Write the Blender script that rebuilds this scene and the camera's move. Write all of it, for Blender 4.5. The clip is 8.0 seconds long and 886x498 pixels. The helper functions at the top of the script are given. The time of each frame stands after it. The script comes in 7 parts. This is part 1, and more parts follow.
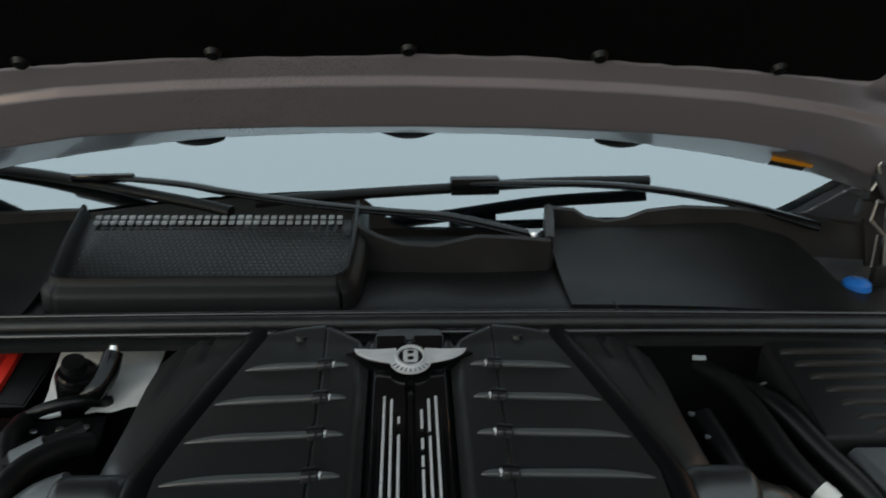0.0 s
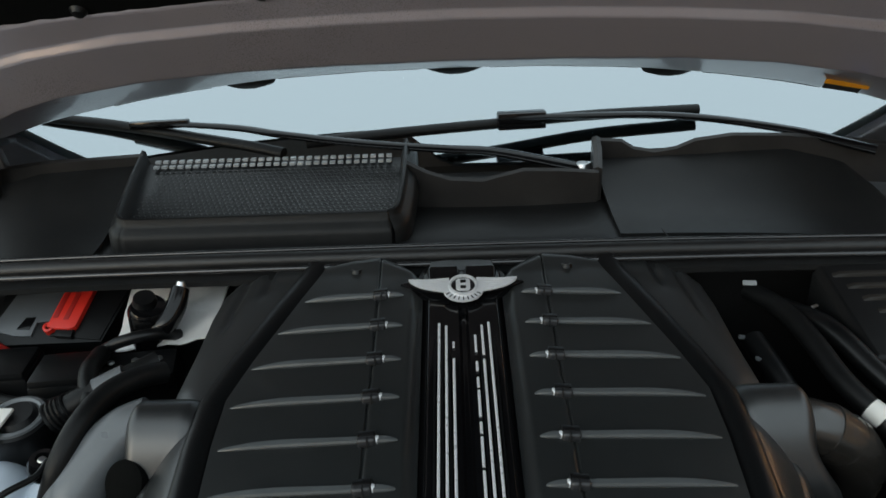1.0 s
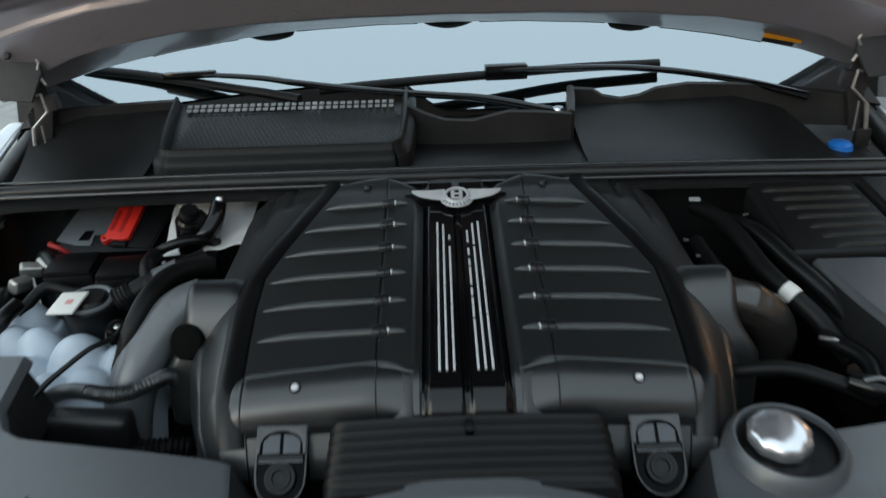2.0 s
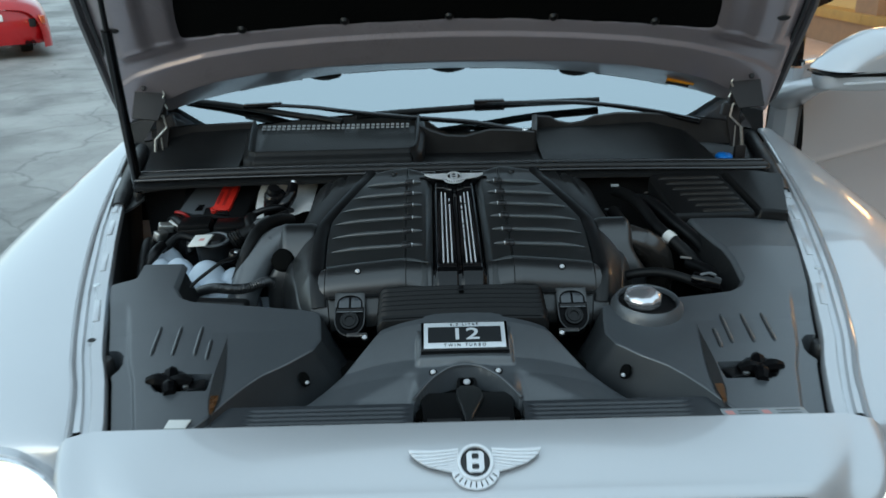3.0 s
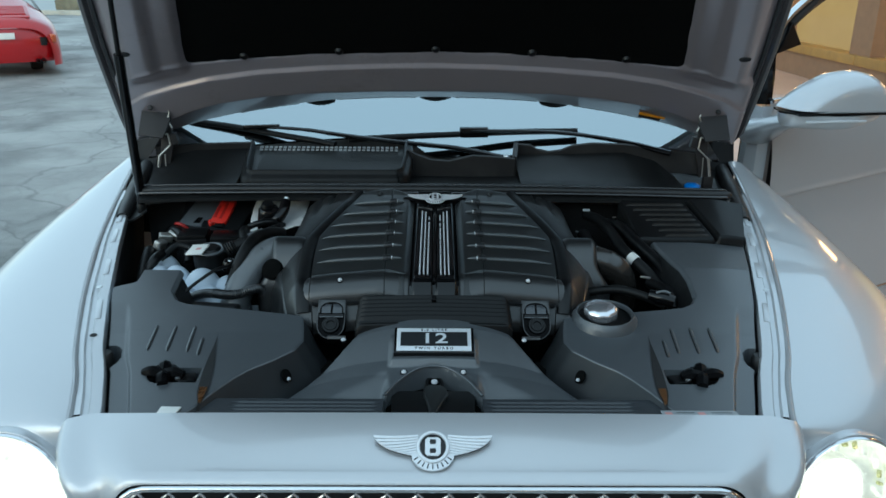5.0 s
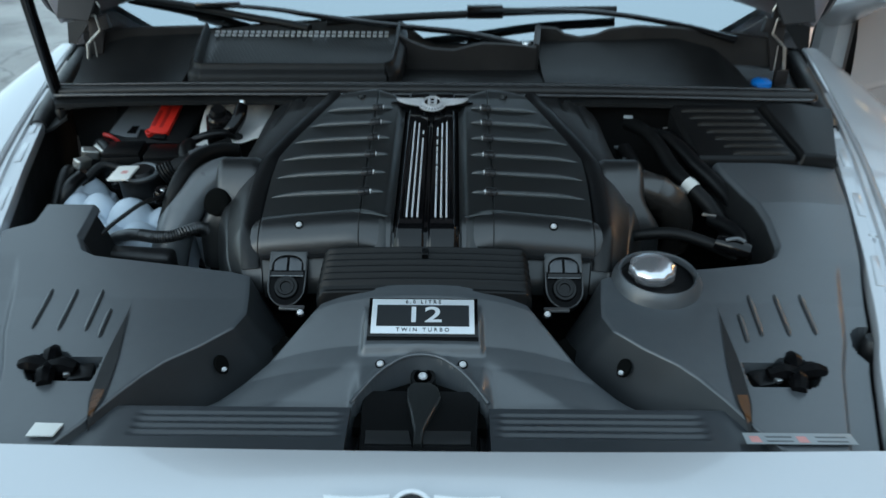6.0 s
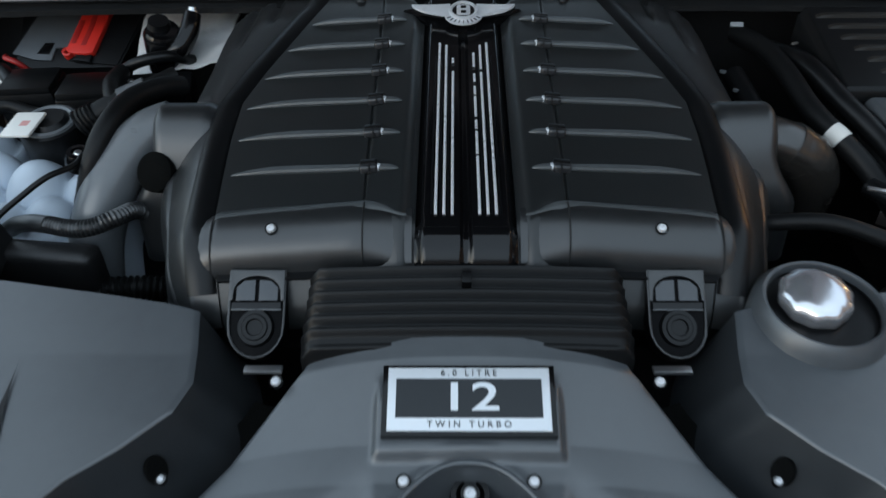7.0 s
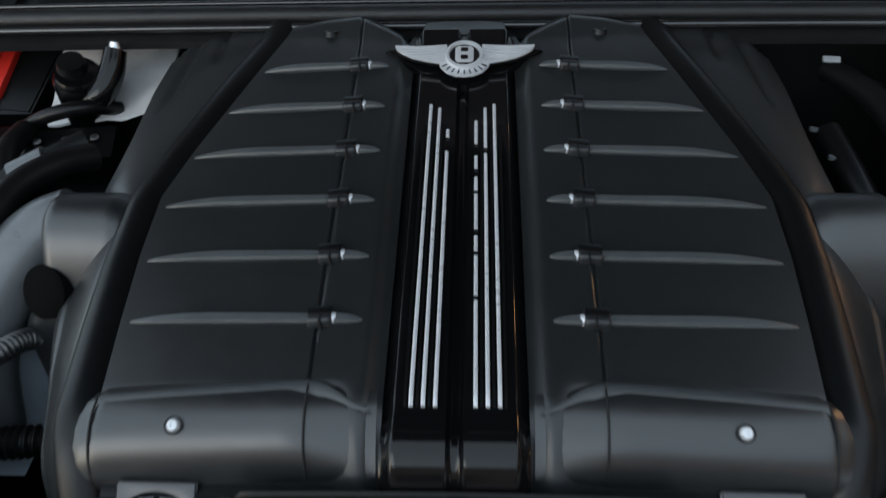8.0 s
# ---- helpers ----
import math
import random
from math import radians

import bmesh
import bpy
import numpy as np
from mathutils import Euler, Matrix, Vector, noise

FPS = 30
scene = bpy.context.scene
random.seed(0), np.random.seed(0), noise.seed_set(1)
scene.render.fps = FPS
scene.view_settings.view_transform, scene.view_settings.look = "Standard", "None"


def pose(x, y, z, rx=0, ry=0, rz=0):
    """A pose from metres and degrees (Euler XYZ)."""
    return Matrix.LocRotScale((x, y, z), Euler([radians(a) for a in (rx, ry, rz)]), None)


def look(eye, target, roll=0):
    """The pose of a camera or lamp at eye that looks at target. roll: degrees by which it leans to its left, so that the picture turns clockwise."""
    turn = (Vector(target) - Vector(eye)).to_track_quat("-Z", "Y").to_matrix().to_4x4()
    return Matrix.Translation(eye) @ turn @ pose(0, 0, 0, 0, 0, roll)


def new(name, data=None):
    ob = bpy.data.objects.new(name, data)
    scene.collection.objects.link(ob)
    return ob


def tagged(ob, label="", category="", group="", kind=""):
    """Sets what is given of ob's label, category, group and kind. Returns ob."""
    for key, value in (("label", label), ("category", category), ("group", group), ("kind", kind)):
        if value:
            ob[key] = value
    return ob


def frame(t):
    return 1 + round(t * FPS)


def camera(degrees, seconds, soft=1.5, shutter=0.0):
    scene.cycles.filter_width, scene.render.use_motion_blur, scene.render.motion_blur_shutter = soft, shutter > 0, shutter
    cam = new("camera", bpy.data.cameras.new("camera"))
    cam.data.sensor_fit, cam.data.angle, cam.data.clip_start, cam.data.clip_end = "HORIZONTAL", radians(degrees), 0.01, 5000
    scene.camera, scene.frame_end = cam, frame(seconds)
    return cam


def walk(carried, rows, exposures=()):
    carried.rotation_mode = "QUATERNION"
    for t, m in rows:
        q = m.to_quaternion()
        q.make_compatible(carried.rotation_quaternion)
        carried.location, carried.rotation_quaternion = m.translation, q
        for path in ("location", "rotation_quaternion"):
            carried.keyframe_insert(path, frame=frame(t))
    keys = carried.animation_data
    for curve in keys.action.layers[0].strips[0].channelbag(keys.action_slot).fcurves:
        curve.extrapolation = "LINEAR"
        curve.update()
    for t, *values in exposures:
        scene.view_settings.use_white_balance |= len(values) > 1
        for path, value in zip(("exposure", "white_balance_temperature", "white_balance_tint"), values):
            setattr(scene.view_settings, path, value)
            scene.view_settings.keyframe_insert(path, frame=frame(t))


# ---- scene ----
cam = camera(59.4, 8.0, shutter=0.4)
PATH = [
    (0, (-0.004, 0.018, 1.659), (0.091, 1.872, 0.916), 0.9),
    (0.5, (-0.016, 0.027, 1.651), (-0.023, 1.846, 0.819), -0.9),
    (1, (-0.009, -0.009, 1.651), (-0.037, 1.792, 0.782), -2.1),
    (1.5, (-0.018, -0.061, 1.647), (-0.037, 1.726, 0.749), -2.5),
    (2, (-0.023, -0.244, 1.64), (-0.021, 1.547, 0.749), -1.7),
    (3.5, (-0.051, -1.113, 1.725), (-0.022, 0.777, 1.071), -0.7),
    (4, (-0.046, -1.196, 1.733), (-0.005, 0.705, 1.112), -0.0),
    (5.5, (0.025, -0.801, 1.69), (0.033, 1.038, 0.904), 0.7),
    (6, (0.034, -0.575, 1.653), (0.019, 1.178, 0.691), 0.2),
    (6.5, (-0.01, -0.342, 1.613), (-0.026, 1.314, 0.493), -0.3),
    (7, (-0.013, -0.144, 1.584), (-0.038, 1.414, 0.331), -0.6),
    (7.5, (0.012, 0.024, 1.569), (-0.046, 1.522, 0.245), -1.1),
    (8, (0.015, 0.161, 1.564), (-0.076, 1.626, 0.205), -2.2),
]
walk(cam, [(t, look(eye, target, roll)) for t, eye, target, roll in PATH],
     exposures=[(0.0, 1.24, 7250, 8), (0.5, 1.54, 7250, 8), (1.0, 1.57, 7150, 9), (1.5, 1.54, 7000, 4), (2.0, 1.56, 6850, 8), (3.5, 1.27, 5950, 0), (4.0, 1.22, 5900, 0), (5.5, 1.34, 5850, -2), (6.0, 1.5, 6000, 2), (6.35, 1.70, 6100, 5), (6.55, 1.52, 6200, 8), (6.9, 1.48, 6300, 10), (8.0, 1.62, 6550, 11)])

# ---- world and light ----
world = bpy.data.worlds.new("dusk_sky")
scene.world = world
world.use_nodes = True
wn = world.node_tree.nodes
sky = wn.new("ShaderNodeTexSky")
sky.sky_type, sky.sun_disc = "NISHITA", False
SUN_UP, SUN_TURN = 9.0, 215.0
sky.sun_elevation, sky.sun_rotation = radians(SUN_UP), radians(SUN_TURN)
sky.air_density, sky.dust_density, sky.ozone_density = 1.0, 1.2, 1.5
veil = wn.new("ShaderNodeMix")
veil.data_type = "RGBA"
veil.inputs[0].default_value = 0.55
veil.inputs[7].default_value = (4.6, 5.5, 6.1, 1)     # thin even cloud
world.node_tree.links.new(sky.outputs[0], veil.inputs[6])
wn["Background"].inputs["Strength"].default_value = 0.12
world.node_tree.links.new(veil.outputs[2], wn["Background"].inputs[0])
sun = new("sun", bpy.data.lights.new("sun", "SUN"))
sun.data.energy, sun.data.angle, sun.data.color = 0.42, radians(55), (0.84, 0.94, 1.0)
a = radians(SUN_TURN)
sun.matrix_world = look((0, 0, 0), (-math.sin(a), -math.cos(a), -math.tan(radians(SUN_UP))))


# ---- materials ----
def material(name, colour, rough=0.5, metal=0.0, coat=0.0, vary=0.12, scale=60.0, bump=0.0, grain=400.0,
             emit=None, power=0.0, coarse=4.0, spec=0.5, dust=0.0):
    m = bpy.data.materials.new(name)
    m.use_nodes = True
    t = m.node_tree
    n, ln = t.nodes, t.links
    b = n["Principled BSDF"]
    b.inputs["Roughness"].default_value, b.inputs["Metallic"].default_value = rough, metal
    b.inputs["Coat Weight"].default_value, b.inputs["Coat Roughness"].default_value = coat, 0.04
    b.inputs["Specular IOR Level"].default_value = spec
    tc = n.new("ShaderNodeTexCoord")
    fine, wide = n.new("ShaderNodeTexNoise"), n.new("ShaderNodeTexNoise")
    fine.inputs["Scale"].default_value, wide.inputs["Scale"].default_value = scale, coarse
    fine.inputs["Detail"].default_value, wide.inputs["Detail"].default_value = 5, 4
    for x in (fine, wide):
        ln.new(tc.outputs["Object"], x.inputs["Vector"])
    mix = n.new("ShaderNodeMath")
    mix.operation = "ADD"
    ln.new(fine.outputs["Fac"], mix.inputs[0])
    ln.new(wide.outputs["Fac"], mix.inputs[1])
    ramp = n.new("ShaderNodeMapRange")
    ramp.inputs[1].default_value, ramp.inputs[2].default_value = 0.6, 1.4
    ramp.inputs[3].default_value, ramp.inputs[4].default_value = 1 - vary, 1 + vary
    ln.new(mix.outputs[0], ramp.inputs[0])
    col = n.new("ShaderNodeMix")
    col.data_type, col.blend_type = "RGBA", "MULTIPLY"
    col.inputs[0].default_value = 1.0
    col.inputs[6].default_value = (*colour, 1)
    ln.new(ramp.outputs[0], col.inputs[7])
    out = col.outputs[2]
    if dust:
        dn = n.new("ShaderNodeTexNoise")
        dn.inputs["Scale"].default_value, dn.inputs["Detail"].default_value = 14, 8
        ln.new(tc.outputs["Object"], dn.inputs["Vector"])
        dr = n.new("ShaderNodeMapRange")
        dr.inputs[1].default_value, dr.inputs[2].default_value = 0.45, 0.8
        dr.inputs[3].default_value, dr.inputs[4].default_value = 0.0, dust
        ln.new(dn.outputs["Fac"], dr.inputs[0])
        dm = n.new("ShaderNodeMix")
        dm.data_type = "RGBA"
        ln.new(dr.outputs[0], dm.inputs[0])
        ln.new(out, dm.inputs[6])
        dm.inputs[7].default_value = (0.16, 0.15, 0.14, 1)
        out = dm.outputs[2]
    ln.new(out, b.inputs["Base Color"])
    rr = n.new("ShaderNodeMapRange")
    rr.inputs[1].default_value, rr.inputs[2].default_value = 0.6, 1.4
    rr.inputs[3].default_value, rr.inputs[4].default_value = max(0.0, rough * 0.85), min(1.0, rough * 1.15)
    ln.new(mix.outputs[0], rr.inputs[0])
    ln.new(rr.outputs[0], b.inputs["Roughness"])
    if bump:
        g = n.new("ShaderNodeTexNoise")
        g.inputs["Scale"].default_value, g.inputs["Detail"].default_value = grain, 3
        ln.new(tc.outputs["Object"], g.inputs["Vector"])
        bp = n.new("ShaderNodeBump")
        bp.inputs["Strength"].default_value, bp.inputs["Distance"].default_value = bump, 0.002
        ln.new(g.outputs["Fac"], bp.inputs["Height"])
        ln.new(bp.outputs[0], b.inputs["Normal"])
    if emit:
        b.inputs["Emission Color"].default_value = (*emit, 1)
        b.inputs["Emission Strength"].default_value = power
    return m


PAINT = material("silver_paint", (0.530, 0.540, 0.560), 0.36, 0.42, 1.0, 0.03, 900, coarse=3)
INNER = material("inner_paint", (0.284, 0.248, 0.263), 0.30, 0.35, 0.3, 0.05, 700, coarse=3, dust=0.06)
# paler than the lock: reflected sky is put into the base colour
COVERL = material("lock_window_sheen", (0.050, 0.055, 0.062), 0.14, 0, 0, 0.1, 60, spec=0.6)
COVERD = material("dark_lid_plastic", (0.006, 0.0063, 0.0067), 0.32, 0, 0, 0.10, 80, 0.03, 700, dust=0.012, spec=0.2)
# darker red for shade in the cover's recesses; also the cable's own colour
DARKRED = material("shaded_and_cable_red", (0.30, 0.010, 0.008), 0.45, 0, 0, 0.1, 60)
LOCKM = material("black_lock_plastic", (0.004, 0.004, 0.0045), 0.30, 0, 0, 0.1, 60, spec=0.05)
COVER = material("grained_grey_plastic", (0.060, 0.0668, 0.0735), 0.35, 0, 0, 0.10, 80, 0.06, 900, dust=0.02, spec=1.0)
ENGINE = material("engine_black_plastic", (0.0148, 0.0163, 0.0168), 0.33, 0, 0, 0.14, 70, 0.035, 700, dust=0.012, spec=0.55)
# paler than the cover: the ribs' bright sheen is put into the base
RIBMAT = material("pale_sheen_rib_plastic", (0.075, 0.082, 0.085), 0.33, 0, 0, 0.12, 70, 0.1, 700)
BAND = material("smooth_black_plastic", (0.0042, 0.0045, 0.005), 0.35, 0, 0, 0.15, 50, 0.05, 500, spec=0.3)
GLOSS = material("gloss_black", (0.004, 0.004, 0.0045), 0.12, 0, 0.0, 0.1, 50, spec=0.35)
RUBBER = material("rubber", (0.009, 0.009, 0.0095), 0.45, 0, 0, 0.2, 60, 0.2, 300, dust=0.05)
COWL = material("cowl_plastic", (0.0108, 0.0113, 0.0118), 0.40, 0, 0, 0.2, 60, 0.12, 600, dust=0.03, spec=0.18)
SCUTTLE = material("dusty_scuttle_plastic", (0.017, 0.0158, 0.0155), 0.42, 0, 0, 0.2, 60, 0.1, 600, dust=0.08, spec=0.3)
# near black: shade of bay depths, slots and holes put into colour; also dark print
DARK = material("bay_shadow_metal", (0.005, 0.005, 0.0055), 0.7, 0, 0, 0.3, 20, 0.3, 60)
# the bonnet pad's felt, also used to paint shade in gaps and holes
FELT_AND_SHADE = material("felt_and_shade_black", (0.004, 0.0042, 0.004), 0.95, 0, 0, 0.3, 90, 0.6, 500, spec=0.05)
CHROME = material("chrome", (0.75, 0.76, 0.78), 0.12, 1.0, 0, 0.08, 60)
SATIN = material("satin_metal", (0.62, 0.63, 0.64), 0.32, 1.0, 0, 0.12, 200)
STEEL = material("zinc_steel", (0.50, 0.49, 0.46), 0.42, 0.9, 0, 0.2, 80, 0.2, 150)
EDGE = material("hemmed_edge_paint", (0.10, 0.095, 0.10), 0.35, 0.3, 0.3, 0.06, 300)
HINGE = material("dark_hinge_steel", (0.016, 0.0135, 0.0135), 0.5, 0.2, 0, 0.2, 80, 0.2, 150)
SHIELD = material("foil_heat_shield", (0.80, 0.79, 0.78), 0.42, 0.25, 0, 0.12, 40, 0.5, 60)
TANK = material("milky_tank_plastic", (0.54, 0.61, 0.69), 0.35, 0, 0, 0.12, 14)
HOSE = material("rubber_hose", (0.006, 0.0063, 0.0066), 0.45, 0, 0, 0.2, 50, 0.15, 250, spec=0.2)
FRONTP = material("satin_engine_front", (0.0150, 0.0158, 0.0166), 0.31, 0, 0, 0.12, 60, 0.02, 700, spec=0.85)
NET = material("mesh_plastic", (0.050, 0.053, 0.054), 0.35, 0, 0, 0.15, 60)
SLOTS = material("slot_plastic", (0.38, 0.40, 0.41), 0.4, 0.2, 0, 0.25, 40)
FACET = material("reflector_facet", (0.42, 0.42, 0.22), 0.25, 0.8, 0, 0.3, 60, emit=(0.9, 0.92, 0.5), power=0.05)
SEALG = material("glossy_seal", (0.012, 0.012, 0.013), 0.18, 0, 0, 0.1, 60, spec=0.9)
# brown, lighter base puts the ribs' warm sheen into their colour
RIBBOX = material("brown_lit_rib_plastic", (0.018, 0.016, 0.0142), 0.45, 0, 0, 0.15, 60, 0.1, 500, dust=0.06, spec=0.25)
CAPM = material("brushed_cap_metal", (0.74, 0.74, 0.77), 0.20, 0.85, 0, 0.2, 60, 0.06, 200)
FLANK = material("satin_grey_plastic", (0.0135, 0.0145, 0.0155), 0.36, 0, 0, 0.10, 60, 0.03, 500, spec=0.95)
SHOULDER = material("black_shoulder_plastic", (0.0165, 0.0176, 0.0184), 0.34, 0, 0, 0.12, 60, 0.035, 600, dust=0.012, spec=0.75)
CLIPM = material("grey_clip_plastic", (0.022, 0.023, 0.025), 0.34, 0, 0, 0.12, 60, spec=0.5)
LIPM = material("dark_grooved_plastic", (0.033, 0.037, 0.042), 0.36, 0, 0, 0.10, 80, 0.08, 900, dust=0.03, spec=0.6)
# darker copy of the grey cover plastic, carrying the channel's shade
CHANNEL = material("shaded_wall_plastic", (0.021, 0.0235, 0.026), 0.44, 0, 0, 0.10, 60, 0.03, 700, dust=0.012, spec=0.35)
# pale base puts the crease's sky highlight into its colour
CREASE = material("crease_highlight_plastic", (0.058, 0.063, 0.065), 0.38, 0, 0, 0.12, 70, 0.03, 700, spec=0.4)
BADGED = material("badge_black", (0.010, 0.010, 0.011), 0.2, 0, 0, 0.1, 50, spec=0.4)
LITWIN = material("lit_window", (0.12, 0.10, 0.06), 0.12, 0, 0, 0.35, 1.2, emit=(1.0, 0.66, 0.18), power=0.13, coarse=0.6)
# glow added to plain panes to warm reflections on the car's right side
LITHALL = material("added_amber_glow_pane", (0.10, 0.09, 0.05), 0.06, 0, 0, 0.3, 1.2, emit=(1.0, 0.60, 0.20), power=0.20, coarse=0.6)
# dark brown base holds the right pipe's shade and warm reflection
PIPED = material("brown_tinted_pipe", (0.018, 0.0165, 0.015), 0.25, 0, 0, 0.2, 40, 0.03, 300, dust=0.05, spec=0.9)
DUCT = material("grey_duct", (0.105, 0.114, 0.122), 0.30, 0, 0.1, 0.12, 50, 0.06, 400, spec=0.65)
RED = material("red_plastic", (0.62, 0.025, 0.015), 0.38, 0, 0, 0.1, 60)
BLUE = material("blue_cap", (0.01, 0.16, 0.55), 0.4, 0, 0, 0.1, 60)
ORANGE = material("orange_sticker", (0.75, 0.30, 0.01), 0.5, 0, 0, 0.1, 60)
# colour of a painted orange reflection
AMBER = material("amber_glint_paint", (0.085, 0.032, 0.006), 0.3, 0, 0, 0.5, 90)
STICK = material("worn_sticker", (0.30, 0.32, 0.33), 0.4, 0, 0, 0.2, 40)
FADED = material("faded_red_print", (0.60, 0.28, 0.26), 0.5, 0, 0, 0.15, 60)
LABEL = material("white_label", (0.75, 0.74, 0.70), 0.5, 0, 0, 0.06, 40)
PLATE = material("plate_dark", (0.03, 0.033, 0.036), 0.35, 0.5, 0, 0.05, 80)
PLATES = material("plate_silver", (0.72, 0.75, 0.78), 0.32, 0.3, 0, 0.03, 300)
STRIPE = material("silver_stripe", (0.74, 0.75, 0.77), 0.3, 0.3, 0, 0.08, 150)
LAMP = material("headlamp_reflector", (0.80, 0.80, 0.74), 0.22, 0.6, 0, 0.3, 60, emit=(1.0, 1.0, 0.86), power=0.15)
BULB = material("headlamp_light", (0.9, 0.9, 0.85), 0.3, 0, 0, 0.02, 60, emit=(1.0, 0.98, 0.88), power=0.9)
TYRE = material("tyre_rubber", (0.02, 0.02, 0.02), 0.75, 0, 0, 0.2, 60, 0.3, 100)
LEATHER = material("cabin_trim", (0.03, 0.025, 0.022), 0.7, 0, 0, 0.2, 40)
REDPAINT = material("red_paint", (0.40, 0.004, 0.008), 0.3, 0.0, 0.5, 0.05, 300)
GREYPAINT = material("grey_paint", (0.45, 0.46, 0.47), 0.25, 0.3, 1.0, 0.05, 300)
TAIL = material("tail_lamp", (0.55, 0.10, 0.03), 0.15, 0, 0.5, 0.2, 40)
ROCK = material("boulder_stone", (0.15, 0.135, 0.09), 0.85, 0, 0, 0.35, 3, 1.0, 12, coarse=1)
BARK = material("bark", (0.05, 0.042, 0.035), 0.9, 0, 0, 0.3, 6, 0.6, 20)
LEAF = material("dark_foliage", (0.035, 0.042, 0.025), 0.8, 0, 0, 0.5, 2, coarse=0.4)
GALV = material("galvanised_rail", (0.45, 0.47, 0.48), 0.45, 0.6, 0, 0.15, 3)
WALL = material("tan_stucco", (0.44, 0.325, 0.27), 0.85, 0, 0, 0.15, 6, 0.4, 60, coarse=0.5)
BROWN = material("red_brown_brick", (0.29, 0.165, 0.095), 0.85, 0, 0, 0.2, 8, 0.4, 60, coarse=0.6)
HONEY = material("honey_wood", (0.42, 0.23, 0.05), 0.5, 0, 0, 0.25, 5, 0.2, 40)
TRIMW = material("brown_trim", (0.12, 0.07, 0.045), 0.6, 0, 0, 0.2, 6)
WARM = material("warm_lamp_glass", (0.9, 0.7, 0.4), 0.4, 0, 0, 0.02, 5, emit=(1.0, 0.66, 0.34), power=2.0)
WARMI = material("warm_porch_lamp", (0.9, 0.7, 0.4), 0.4, 0, 0, 0.02, 5, emit=(1.0, 0.52, 0.20), power=8.0)
GRASS = material("winter_grass", (0.12, 0.10, 0.055), 0.95, 0, 0, 0.4, 1.5, 0.5, 30, coarse=0.2)


def glass(name, tint, shine, rough=0.01, coat=(1.0, 1.0, 1.0)):
    """Coated glazing: part mirror, part clear."""
    m = bpy.data.materials.new(name)
    m.use_nodes = True
    n, ln = m.node_tree.nodes, m.node_tree.links
    n.remove(n["Principled BSDF"])
    clear, gloss, mix = n.new("ShaderNodeBsdfTransparent"), n.new("ShaderNodeBsdfGlossy"), n.new("ShaderNodeMixShader")
    clear.inputs[0].default_value = (*tint, 1)
    gloss.inputs["Roughness"].default_value = rough
    gloss.inputs["Color"].default_value = (*coat, 1)
    fres, add = n.new("ShaderNodeFresnel"), n.new("ShaderNodeMath")
    fres.inputs[0].default_value = 1.5
    add.inputs[1].default_value = shine
    add.use_clamp = True
    ln.new(fres.outputs[0], add.inputs[0])
    ln.new(add.outputs[0], mix.inputs[0])
    ln.new(clear.outputs[0], mix.inputs[1])
    ln.new(gloss.outputs[0], mix.inputs[2])
    ln.new(mix.outputs[0], n["Material Output"].inputs[0])
    return m


SCREEN = glass("coated_windscreen", (0.5, 0.55, 0.56), 0.42, coat=(0.90, 1.0, 1.05))
WINDOW = glass("side_window_glass", (0.80, 0.82, 0.82), 0.10)
LENS = glass("clear_lens", (0.95, 0.95, 0.95), 0.03)


